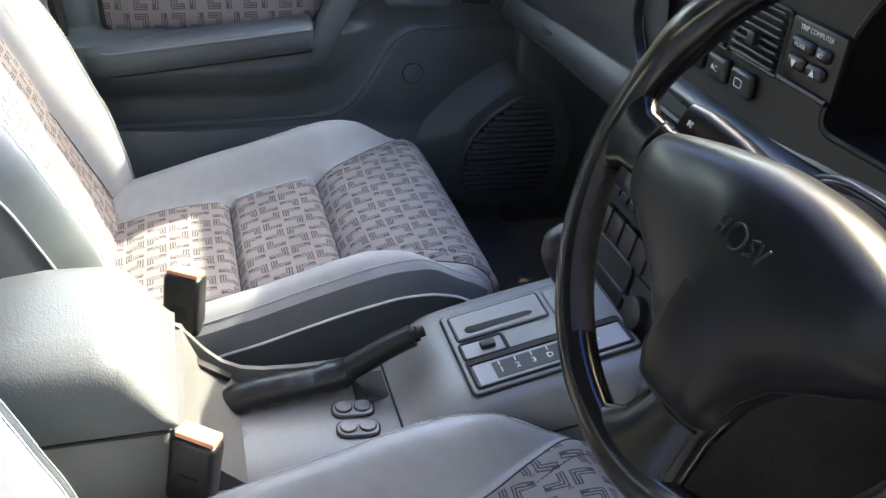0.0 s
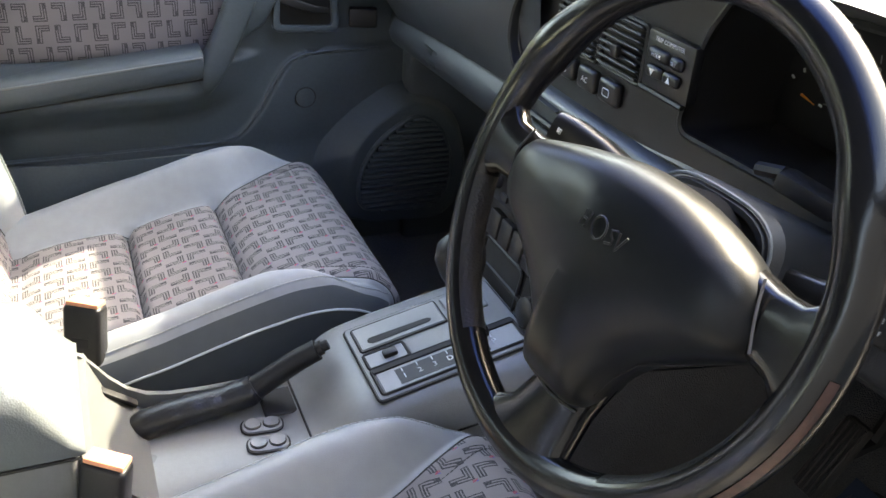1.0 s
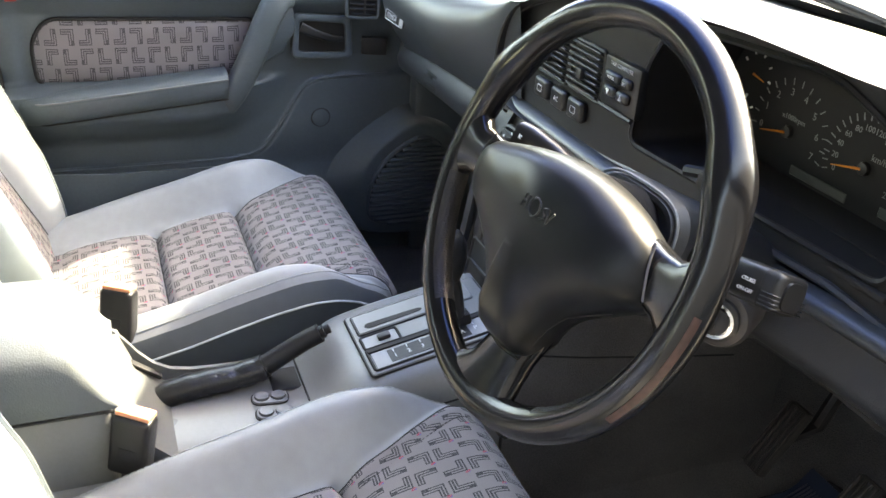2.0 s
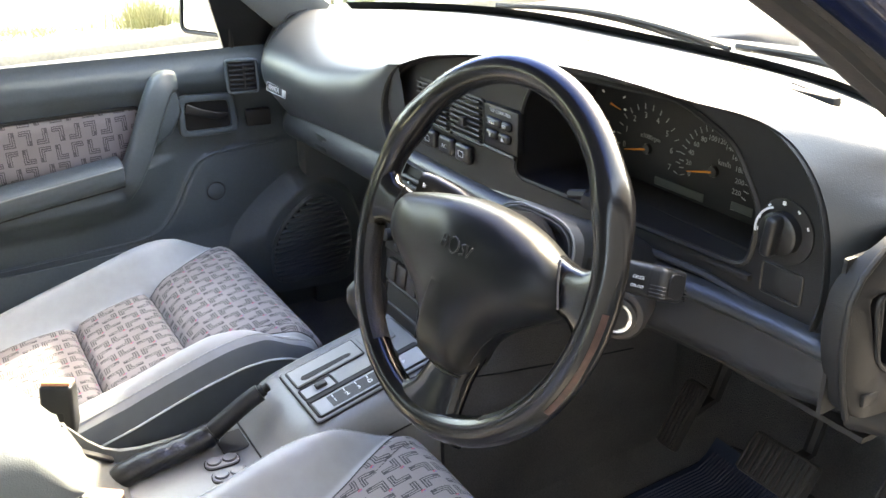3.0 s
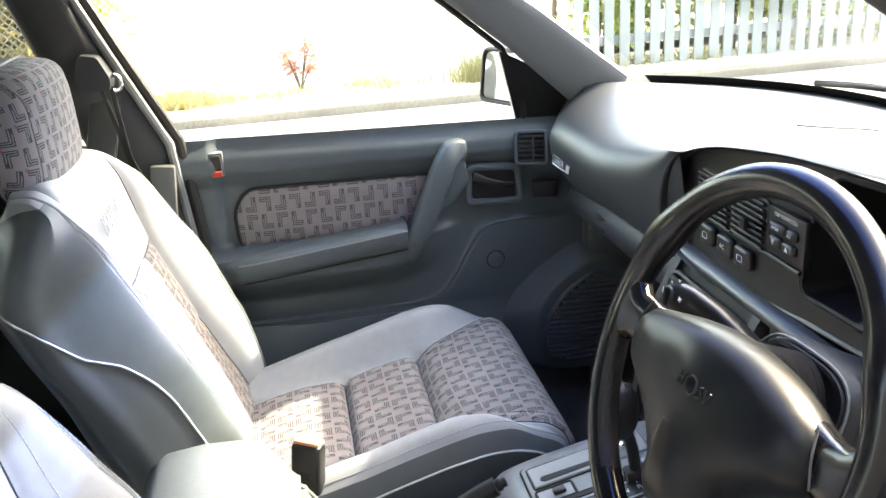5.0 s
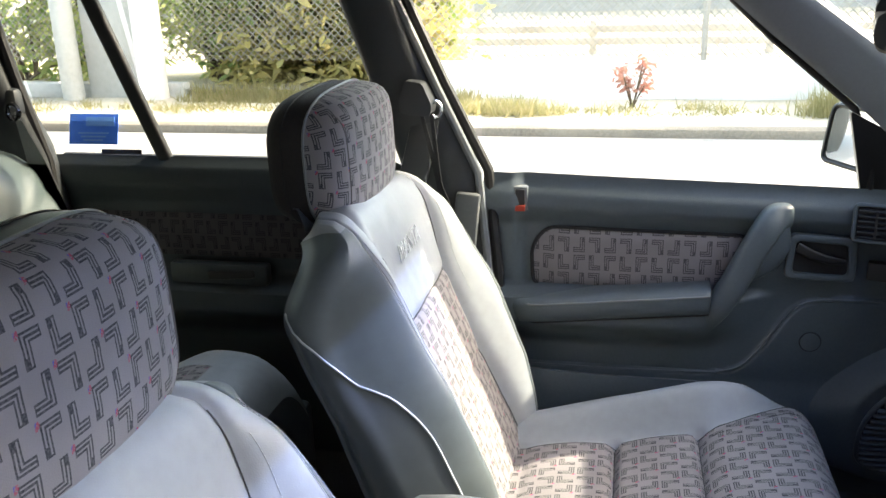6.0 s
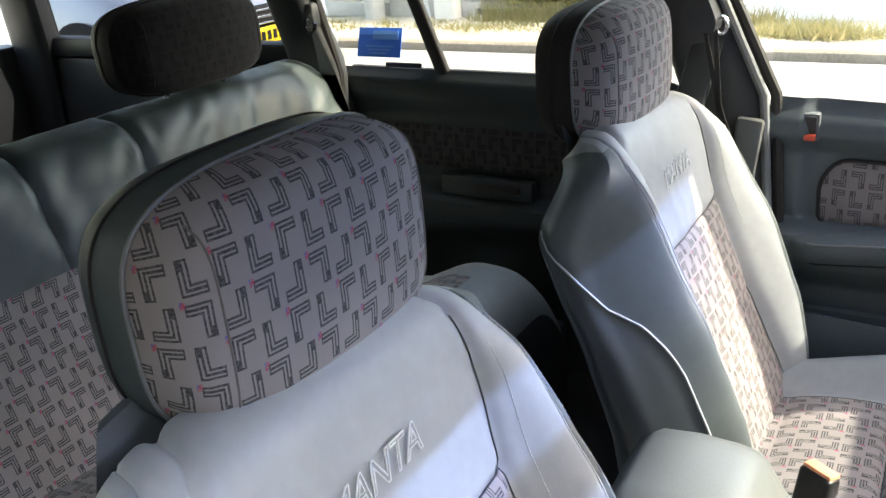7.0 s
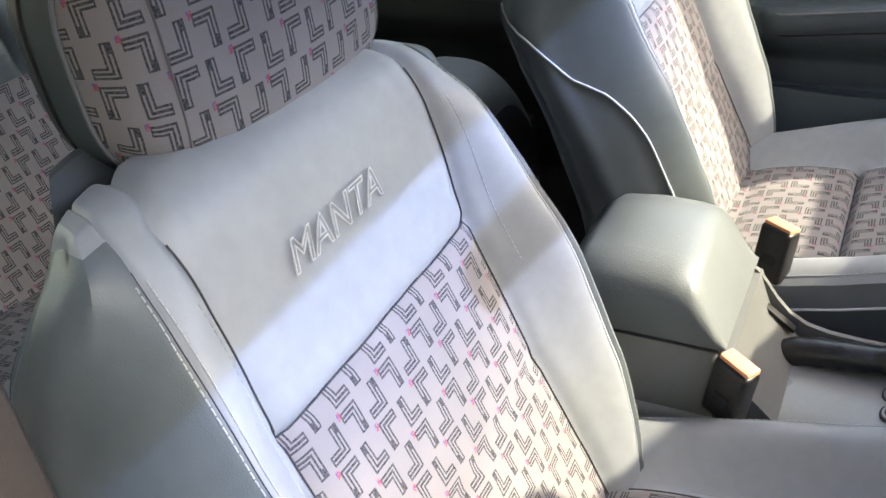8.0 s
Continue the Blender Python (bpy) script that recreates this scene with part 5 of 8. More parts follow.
def roll_at(x, a):
    """Rolled face in front of the far seat, a 0..1 from the top edge down to the groove."""
    e = top_at(x, 1.0)
    far = smooth(-0.13, -0.42, x)
    yy = [(0.0, 0.0), (0.12, -0.020), (0.3, -0.038), (0.55, -0.040), (0.8, -0.016), (1.0, 0.016)]
    y = e.y + lerp_table(yy, a) * far + 0.02 * (1 - far) * a
    z = e.z + (groove_z(x) - e.z) * (0.75 * a + 0.25 * a * a)
    return Vector((x, y, z))


@functools.lru_cache(maxsize=None)
def skin_line(x):
    """Section of the padded top and its rolled front, eased into one round shoulder."""
    line = [top_at(x, v) for v in steps(0, 1, 40)] + [roll_at(x, a) for a in steps(0, 1, 30)[1:]]
    ease = 0.5 * smooth(-0.13, -0.26, x)
    for _ in range(90):
        line = [line[0]] + [b.lerp((a + c) / 2, ease) for a, b, c in zip(line, line[1:], line[2:])] + [line[-1]]
    return line


part("dash_top", grid(lambda x, v: skin_line(x)[int(round(v))], steps(-0.735, -0.100, 80), steps(0, 70, 70)), DASH_BLUE, dash, "grained slate dash top rolling down in front", angle=60)
part("dash_top", grid(top_at, steps(-0.100, 0.44, 50), steps(0, 1, 40)), DASH_BLUE, dash, "grained slate dash top", angle=60)
part("roll_groove", tube(bmesh.new(), [roll_at(x, 1.0) + Vector((0, 0.004, -0.004)) for x in steps(-0.69, -0.16, 30)], 0.004, 6), BLACK_MATT, dash)
# end joint between the roll and the door
part("dash_end_joint", tube(bmesh.new(), [top_at(-0.648, 0.35) + Vector((0, 0, 0.002)), top_at(-0.652, 0.7) + Vector((0, 0, 0.002)), *(skin_line(x)[k] + Vector((0, -0.001, 0)) for x, k in ((-0.658, 40), (-0.668, 49), (-0.677, 58), (-0.69, 70)))], 0.003, 6), SEAL, dash)


def glove_at(x, a):
    y = roll_at(min(x, -0.16), 1.0).y + 0.004 - 0.010 * math.sin(min(1.0, a / 0.6) * 2.6) + 0.16 * smooth(0.55, 1.3, a)
    tall = lerp_table([(-0.73, 0.50), (-0.63, 0.56), (-0.30, 0.78), (-0.16, 0.86)], x)
    return Vector((x, y, groove_z(x) - 0.006 - tall * (0.052 * min(1.0, a / 0.6) + 0.022 * smooth(0.5, 1.0, a))))


glove = part("glovebox", grid(glove_at, steps(-0.725, -0.03, 54), steps(0, 1, 24), 0.008), DASH_LOWER, dash, "lighter slate glovebox lid")
lm = face_pose(glove_at(-0.43, 0.24) + Vector((0, -0.0065, 0)), (0, -1, 0.12))
part("latch_recess", bbox((0, -0.004, 0), (0.050, 0.024, 0.003), bevel=0.0012, m=lm), BLACK_MATT, glove, "dark latch recess")
part("latch", bbox((-0.006, 0.003, 0.0015), (0.030, 0.008, 0.003), bevel=0.0012, m=lm), FASCIA, glove, "charcoal latch")
part("under_dash_far", grid(lambda x, v: (x, 0.70 + 0.36 * v, 0.545 - 0.02 * v), steps(-0.62, -0.10, 10), steps(0, 1, 6), 0.006), BLACK_MATT, dash)
part("under_dash", grid(lambda x, v: (x, 0.655 + 0.40 * v, 0.566 - 0.02 * v), steps(0.11, 0.64, 10), steps(0, 1, 6), 0.006), BLACK_MATT, dash)
part("dash_core", bbox((0.22, 0.82, 0.665), (0.80, 0.20, 0.17), bevel=0.02), BLACK_MATT, dash)
part("dash_core_far", bbox((-0.42, 0.80, 0.65), (0.50, 0.26, 0.20), bevel=0.02), BLACK_MATT, dash)

# badge on the roll
bp = skin_line(-0.545)[59]
bmx = face_pose(bp + Vector((0, -0.001, 0)), (0.04, -0.99, 0.16))
badge = part("badge", bbox((0, 0, 0.001), (0.088, 0.018, 0.003), bevel=0.001, seg=1, m=bmx), BLACK, dash, "black and silver name badge")
words("MANTA", 0.0135, bmx @ pose(-0.013, 0, 0.003), SILVER, "badge_lettering", badge, bold=0.0003, shear=0.25)
part("badge_rim", tube(bmesh.new(), [bmx @ Vector((a, b, 0.003)) for a, b in round_poly([(-0.043, -0.008), (0.043, -0.008), (0.043, 0.008), (-0.043, 0.008)], 0.002, 2)], 0.0008, 5, closed=True), SILVER, badge)
part("badge_emblem", bbox((0.034, 0, 0.003), (0.014, 0.013, 0.001), bevel=0.0004, seg=1, m=bmx), SILVER, badge)

# hood lip and its inner wall
def hood_pt(i, grow=0.0):
    x, z = HOOD[i]
    cx, cz = 0.225, 0.73
    v = Vector((x - cx, z - cz))
    v = v * (1 + grow / v.length)
    return v.x + cx, v.y + cz


def hood_ring(grow, dy):
    out = []
    for i in range(len(HOOD)):
        x, z = hood_pt(i, grow)
        out.append(Vector((x, fascia_y(x) + dy, z)))
    return out


part("hood_wall", loft([fine(hood_ring(g, d)) for g, d in ((-0.003, -0.010), (-0.002, -0.030), (-0.002, -0.036), (-0.004, -0.039))], cap=False, closed=False), FASCIA, dash, "charcoal hood lip")
# padded shoulder that wraps from the hood's lip back to the windscreen and the dash end
BROW = [p for p in fine(hood_ring(0.000, -0.036)) if p.x >= 0.425 and p.z > 0.66]


def shoulder(u, v):
    k = min(int(u), len(BROW) - 2)
    f = BROW[k].lerp(BROW[k + 1], u - k)
    turn = smooth(0.43, 0.56, f.x) if f.z > 0.80 else 1.0
    high = f.z + (0.798 - f.z) * smooth(0.69, 0.75, f.z)
    back = Vector((0.630 + 0.024 * smooth(0.735, 0.775, f.z), 0.86 - 0.25 * (0.80 - min(f.z, 0.80)), min(0.798, high)))
    w = math.sin(min(1.0, v * (2.6 - 1.1 * smooth(0.76, 0.82, f.z))) * math.pi / 2)
    rise = smooth(0.0, 0.40, v) if f.z < 0.798 else smooth(0.0, 1, v)
    wrapped = Vector((f.x + (back.x - f.x) * w, f.y + (back.y - f.y) * v, f.z + (back.z - f.z) * rise))
    return top_at(f.x, 1 - v).lerp(wrapped, turn)


part("dash_shoulder", grid(shoulder, steps(0, len(BROW) - 1, 70), steps(0, 1, 40)), DASH_BLUE, dash, "slate padded shoulder beside the instruments", angle=60)
part("hood_inner", loft([fine(hood_ring(g, d)) for g, d in ((-0.004, -0.039), (-0.007, -0.037), (-0.010, -0.020), (-0.011, 0.004))], cap=False, closed=False), FASCIA, dash, "charcoal inner hood wall")
part("hood_seam", tube(bmesh.new(), fine(hood_ring(-0.0105, -0.026)), 0.0018, 6), BLACK, dash)
# charcoal fascia with the instrument opening cut through
RIM = [(v.x, v.z) for v in fine(hood_ring(-0.004, 0))]
FOOT = [(0.585, 0.658), (0.555, 0.655), (0.45, 0.668), (0.30, 0.672), (0.15, 0.664), (0.06, 0.658)]
FRAME = RIM + FOOT
WIN = round_poly([(0.158, 0.695), (0.500, 0.690), (0.508, 0.752), (0.470, 0.812), (0.40, 0.842), (0.20, 0.838), (0.172, 0.79)], 0.02, 5)
part("fascia", extrude_poly(FRAME, lambda a, b, d: Vector((a, face_y(a) - d, b)), 0.010, holes=[WIN]), FASCIA, dash, "charcoal instrument fascia", angle=30)
part("window_lip", tube(bmesh.new(), [(a, face_y(a) - 0.010, b) for a, b in WIN], 0.0035, 6, closed=True), FASCIA, dash)
part("fascia_trim", tube(bmesh.new(), [(x, fascia_y(x) - 0.012, z) for x, z in [(0.590, 0.665)] + FOOT], 0.004, 6), DASH_BLUE, dash)
# instrument box behind the opening
cl = part("cluster_box", loft([[Vector((a, fascia_y(a) - 0.008, b)) for a, b in WIN], [Vector((0.335 + (a - 0.335) * 0.97, 0.715, 0.765 + (b - 0.765) * 0.95)) for a, b in WIN]], cap=False), BLACK_MATT, dash, "black instrument box")
GY = 0.708
part("cluster_face", bbox((0.335, GY + 0.008, 0.768), (0.36, 0.012, 0.17), bevel=0.002), BLACK_MATT, cl)
part("cluster_shelf", bbox((0.335, 0.69, 0.694), (0.345, 0.045, 0.006), rot=(6, 0, 0), bevel=0.002), BLACK_MATT, cl, "black ledge below the dials")
part("lower_slot", bbox((0.335, 0.655, 0.683), (0.345, 0.05, 0.008), bevel=0.003), BLACK_MATT, cl)


def dial(cx, cz, r, n, a0, a1, numbers, size, name):
    for k in range(n + 1):
        a = radians(a0 + (a1 - a0) * k / n)
        m = face_pose((cx + math.cos(a) * r, GY, cz + math.sin(a) * r), (0, -1, 0))
        part("dial_mark", bbox((0, 0, 0.001), (0.0070, 0.0011, 0.0006), m=m @ pose(0, 0, 0, 0, 0, math.degrees(a))), DIM_PRINT, cl)
    for k, text in enumerate(numbers):
        a = radians(a0 + (a1 - a0) * k / (len(numbers) - 1))
        words(text, size, face_pose((cx + math.cos(a) * (r - 0.011), GY - 0.001, cz + math.sin(a) * (r - 0.011)), (0, -1, 0)), DIM_PRINT, "dial_number", cl, extrude=0.0002)


dial(0.280, 0.743, 0.051, 14, 186, -18, ["0", "1", "2", "3", "4", "5", "6", "7"], 0.0105, "rev")
dial(0.384, 0.744, 0.048, 22, 200, -22, ["0", "20", "40", "60", "80", "100", "120", "140", "160", "180", "200", "220"], 0.0085, "speed")
words("x1000rpm", 0.008, face_pose((0.284, GY - 0.001, 0.758), (0, -1, 0)), DIM_PRINT, "dial_caption", cl, extrude=0.0002)
words("km/h", 0.009, face_pose((0.398, GY - 0.001, 0.757), (0, -1, 0)), DIM_PRINT, "dial_caption", cl, extrude=0.0002)
for cx, cz in ((0.280, 0.743), (0.384, 0.744)):
    part("dial_hub", lathe(bmesh.new(), [(0.007, 0), (0.006, 0.004), (0.001, 0.005)], face_pose((cx, GY, cz), (0, -1, 0)), 14), BLACK, cl)
    part("needle", tube(bmesh.new(), [(cx, GY - 0.004, cz), (cx - 0.036, GY - 0.004, cz - 0.009)], lambda t: 0.0016 - 0.0010 * t, 6), ORANGE, cl, "orange needle")
for cx, cz, w in ((0.335, 0.709, 0.078), (0.428, 0.714, 0.030)):
    part("odometer", bbox((cx, GY - 0.001, cz), (w, 0.002, 0.010), bevel=0.001, seg=1), LCD, cl, "grey odometer window")
for cx, cz in ((0.215, 0.785), (0.200, 0.738)):
    part("needle", tube(bmesh.new(), [(cx, GY - 0.004, cz), (cx + 0.018, GY - 0.004, cz - 0.004)], lambda t: 0.0013 - 0.0008 * t, 6), ORANGE, cl)
    for k in range(5):
        a = radians(150 - 40 * k)
        part("dial_mark", bbox((cx + 0.022 * math.cos(a), GY, cz + 0.022 * math.sin(a)), (0.002, 0.001, 0.004), rot=(0, 90 - math.degrees(a), 0)), WHITE_PRINT, cl)

# twin centre vents
def vent(x0, x1, z0, z1, name, n=7, posts=1):
    y = face_y((x0 + x1) / 2) - 0.010
    v = part(name, bbox(((x0 + x1) / 2, y + 0.010, (z0 + z1) / 2), (x1 - x0, 0.022, z1 - z0), bevel=0.004), BLACK_MATT, dash, "black louvred air vent")
    for k in range(n):
        z = z0 + (z1 - z0) * (k + 0.5) / n
        part("louvre", bbox(((x0 + x1) / 2, y - 0.003, z), (x1 - x0 - 0.004, 0.012, 0.0035), rot=(-25, 0, 0), bevel=0.001, seg=1), FASCIA, v)
    for k in range(posts):
        x = x0 + (x1 - x0) * (k + 1) / (posts + 1)
        part("vent_tab", bbox((x, y - 0.010, (z0 + z1) / 2 - 0.004), (0.012, 0.008, 0.014), bevel=0.002), BLACK, v)
    part("vent_frame", tube(bmesh.new(), [(a, y - 0.001, b) for a, b in round_poly([(x0, z0), (x1, z0), (x1, z1), (x0, z1)], 0.006, 3)], 0.003, 6, closed=True), FASCIA, v)


vent(-0.072, 0.012, 0.716, 0.776, "centre_vent", 8)
vent(0.018, 0.094, 0.718, 0.778, "centre_vent", 8)
# push buttons under the vents
for k, x in enumerate((-0.040, 0.006, 0.050)):
    y = face_y(x) - 0.010
    b = part("push_button", bbox((x, y - 0.004, 0.697), (0.036, 0.012, 0.026), bevel=0.005, seg=3), BLACK, dash, "black dash push button")
    if k == 1:
        words("AC", 0.009, face_pose((x, y - 0.0105, 0.697), (0, -1, 0)), WHITE_PRINT, "button_lettering", b, extrude=0.0002)
    else:
        part("button_mark", tube(bmesh.new(), [(x + a, y - 0.0105, 0.697 + c) for a, c in round_poly([(-0.006, -0.004), (0.006, -0.004), (0.006, 0.004), (-0.006, 0.004)], 0.002, 2)], 0.0006, 4, closed=True), WHITE_PRINT, b)
# trip computer
ty = face_y(0.1) - 0.010
trip = part("trip_computer", bbox((0.137, ty, 0.752), (0.074, 0.012, 0.056), bevel=0.003), BLACK, dash, "black trip computer panel")
words("TRIP COMPUTER", 0.0062, face_pose((0.137, ty - 0.0068, 0.773), (0, -1, 0)), WHITE_PRINT, "panel_lettering", trip, extrude=0.0002)
for x, z, w, text in ((0.126, 0.7595, 0.032, "MODE"), (0.154, 0.7595, 0.019, "SET"), (0.123, 0.7430, 0.025, ""), (0.150, 0.7430, 0.025, "")):
    b = part("panel_button", bbox((x, ty - 0.008, z), (w, 0.008, 0.0125), bevel=0.0045, seg=3), BLACK, trip, "charcoal rounded button")
    if text:
        words(text, 0.0052, face_pose((x, ty - 0.0126, z), (0, -1, 0)), WHITE_PRINT, "button_lettering", b, extrude=0.0002)
    else:
        up = 1 if x > 0.137 else -1
        part("button_arrow", extrude_poly([(x - 0.0035, z - 0.003 * up), (x + 0.0035, z - 0.003 * up), (x, z + 0.0035 * up)], lambda a, c, d: Vector((a, ty - 0.0123 - d, c)), 0.0003), WHITE_PRINT, b)
part("panel_foot", tube(bmesh.new(), [(0.101, ty - 0.006, 0.722), (0.170, ty - 0.006, 0.722)], 0.003, 6), FASCIA, trip)
# headlamp knob and blank
kx, kz = 0.536, 0.742
ky = fascia_y(kx) - 0.010
lamp = part("light_switch", lathe(bmesh.new(), [(0.032, 0), (0.032, 0.003), (0.029, 0.004), (0.001, 0.004)], face_pose((kx, ky, kz), (0, -1, 0)), 36), BLACK, dash, "round black headlamp switch")
part("switch_ring", lathe(bmesh.new(), [(0.021, 0), (0.021, 0.010), (0.0185, 0.012), (0.001, 0.012)], face_pose((kx, ky - 0.003, kz), (0, -1, 0)), 32), BLACK, lamp)
part("switch_grip", bbox((kx, ky - 0.019, kz), (0.013, 0.018, 0.040), rot=(0, 6, 0), bevel=0.005, seg=3), BLACK, lamp, "black turn grip")
for a in (60, 25, 95, 130, 165, 190):
    ar = radians(a)
    part("switch_mark", bbox((kx + 0.0285 * math.cos(ar), ky - 0.0045, kz + 0.0285 * math.sin(ar)), (0.0035, 0.0006, 0.0020 if a != 95 else 0.0040), rot=(0, 90 - a, 0)), WHITE_PRINT, lamp)
part("switch_arc", tube(bmesh.new(), [(kx + 0.0255 * math.cos(radians(a)), ky - 0.012, kz + 0.0255 * math.sin(radians(a))) for a in steps(110, 190, 10)], 0.0012, 5), WHITE_PRINT, lamp)
part("blank_cover", bbox((0.540, fascia_y(0.54) - 0.010, 0.690), (0.046, 0.003, 0.032), bevel=0.003, seg=2), FASCIA, dash, "charcoal blank cover")
part("blank_rim", tube(bmesh.new(), [(0.540 + a, fascia_y(0.54) - 0.0115, 0.690 + b) for a, b in round_poly([(-0.023, -0.016), (0.023, -0.016), (0.023, 0.016), (-0.023, 0.016)], 0.004, 3)], 0.0012, 5, closed=True), BLACK, dash)

# knee panel below the fascia
def knee_at(x, a):
    return Vector((x, fascia_y(x) - 0.020 + 0.05 * smooth(0.55, 1, a) + 0.012 * smooth(0.6, 0.64, x), 0.655 - (0.100 - 0.02 * smooth(0.56, 0.63, x)) * a))


knee = part("knee_panel", grid(knee_at, steps(0.13, 0.640, 50), steps(0, 1, 16), 0.008), DASH_LOWER, dash, "lighter slate knee panel")
part("panel_roll", grid(lambda x, a: Vector((x, fascia_y(x) - 0.013 - 0.020 * math.sin(a), 0.662 - 0.012 + 0.012 * math.cos(a))), steps(-0.14, 0.62, 50), steps(0, math.pi, 8)), DASH_BLUE, dash, "slate roll under the fascia")
km = face_pose(knee_at(0.485, 0.42) + Vector((0, -0.001, 0)), (0, -1, 0.1))
part("panel_latch", tube(bmesh.new(), [km @ Vector((0.013 * math.cos(a), 0.0085 * math.sin(a), 0.001)) for a in steps(0, math.tau, 20)[:-1]], 0.0013, 5, closed=True), BLACK, knee, "oval latch outline")
part("latch_bar", bbox((0, -0.002, 0.001), (0.010, 0.003, 0.001), m=km), BLACK, knee)

# dash end facing the open door, with the duct mouth for the door
END = round_poly([(0.602, 0.614), (0.83, 0.575), (0.90, 0.70), (0.82, 0.797), (0.73, 0.799), (0.65, 0.790), (0.605, 0.769), (0.578, 0.735), (0.580, 0.688)], 0.02, 5)
DUCT = round_poly([(0.622, 0.662), (0.715, 0.628), (0.700, 0.716), (0.600, 0.738)], 0.018, 5)
end = part("dash_end", extrude_poly(END, lambda a, b, d: Vector((0.640 + d - 0.012 * smooth(0.62, 0.58, a), a, b)), 0.018, bevel=0.004, holes=[DUCT]), DASH_END_SHADED, dash, "slate dash end cover, darkened for shade")
part("end_trim", tube(bmesh.new(), [(0.652, y, z) for y, z in ((0.600, 0.616), (0.586, 0.65), (0.577, 0.688), (0.575, 0.735), (0.584, 0.755), (0.605, 0.772), (0.65, 0.792), (0.73, 0.801))], 0.003, 8), DASH_END_SHADED, dash)
dm = part("duct_mouth", bbox((0.632, 0.71, 0.688), (0.004, 0.24, 0.15)), BLACK_MATT, end, "black duct mouth")
part("duct_rim", tube(bmesh.new(), [(0.658, a, b) for a, b in DUCT], 0.0022, 8, closed=True), DASH_END_SHADED, end)
for k in range(4):
    y = 0.628 + 0.021 * k
    part("duct_vane", bbox((0.645, y, 0.692 - 0.006 * k), (0.014, 0.0030, 0.094), rot=(10, 0, 0), bevel=0.001, seg=1), DASH_END_SHADED, end)
part("end_socket", lathe(bmesh.new(), [(0.026, 0), (0.026, 0.006), (0.022, 0.009), (0.018, 0.006), (0.016, -0.004), (0.001, -0.004)], face_pose((0.6545, 0.633, 0.755), (1, 0, 0)) @ Matrix.Scale(0.80, 4), 28), DASH_END_SHADED, end, "round slate socket, darkened for shade")
part("end_clip", bbox((0.656, 0.622, 0.632), (0.006, 0.022, 0.012), bevel=0.002), DASH_END_SHADED, end)
# Same darkened slate here, to hold down the sunlit sheen.
part("lower_shroud", loft([[Vector((0.630 + 0.075 * k, 0.738 + 0.04 * k + (0.105 - 0.02 * k) * math.cos(a), 0.580 - 0.02 * k * k + (0.034 - 0.008 * k) * math.sin(a) - 0.10 * (0.115 - 0.02 * k) * math.cos(a))) for a in steps(0, math.tau, 24)[:-1]] for k in (0, 0.3, 0.6, 0.85, 1.0)]), DASH_END_SHADED, dash, "rounded slate lower corner, darkened for shade")

# demister slots in the dash top
for pts in ([(0.381, 0.823), (0.536, 0.780)], [(0.474, 0.778), (0.55, 0.745), (0.603, 0.713), (0.64, 0.675)], [(-0.15, 0.775), (-0.092, 0.813), (-0.023, 0.813)], [(0.034, 0.833), (0.311, 0.836)]):
    line = []
    for (xa, ya), (xb, yb) in zip(pts, pts[1:]):
        for k in steps(0, 1, 8):
            x, y = xa + (xb - xa) * k, ya + (yb - ya) * k
            v = (base_y(x) + 0.02 - y) / (base_y(x) + 0.02 - lip_y(x))
            line.append(top_at(x, v) + Vector((0, 0, 0.0008)))
    part("dash_groove", tube(bmesh.new(), line, 0.0017 if len(pts) == 2 else 0.0009, 5), BLACK_MATT, dash, "dark groove in the dash top")

# centre stack: radio, buttons, heater controls
stack = part("centre_stack", loft([[Vector((x, 0.600, 0.660)), Vector((x, 0.548, 0.560)), Vector((x, 0.535, 0.430)), Vector((x, 0.56, 0.395)), Vector((x, 0.75, 0.395)), Vector((x, 0.75, 0.660))] for x in (-0.105, 0.110)]), BLACK_MATT, dash, "black centre stack")
SF = lambda x, z, d=0.0: Vector((x, lerp_table([(0.43, 0.535), (0.56, 0.548), (0.66, 0.600)], z) - d, z))
sp = lambda x, z, d=0.0: face_pose(SF(x, z, d), (0, -1, 0.18))
radio = part("radio", bbox((0, 0, 0.0), (0.178, 0.050, 0.010), bevel=0.002, m=sp(0, 0.545)), BLACK, stack, "black radio")
part("radio_display", bbox((0.005, 0.008, 0.006), (0.09, 0.018, 0.002), m=sp(0, 0.545)), LCD, radio)
for k in range(6):
    part("radio_key", bbox((-0.05 + 0.02 * k, -0.013, 0.007), (0.016, 0.009, 0.004), bevel=0.001, seg=1, m=sp(0, 0.545)), FASCIA, radio)
for k in (-1, 1):
    part("radio_knob", lathe(bmesh.new(), [(0.010, 0), (0.009, 0.012), (0.001, 0.013)], sp(0.075 * k, 0.545, 0.004), 18), FASCIA, radio)
for k in range(5):
    part("rocker_switch", bbox((0, 0, 0.004), (0.028, 0.034, 0.012), bevel=0.003, m=sp(-0.062 + 0.031 * k, 0.492)), BLACK, stack, "black rocker switch")
part("heater_panel", bbox((0, 0, 0.001), (0.178, 0.050, 0.006), bevel=0.003, m=sp(0, 0.602)), FASCIA, stack, "charcoal heater panel")
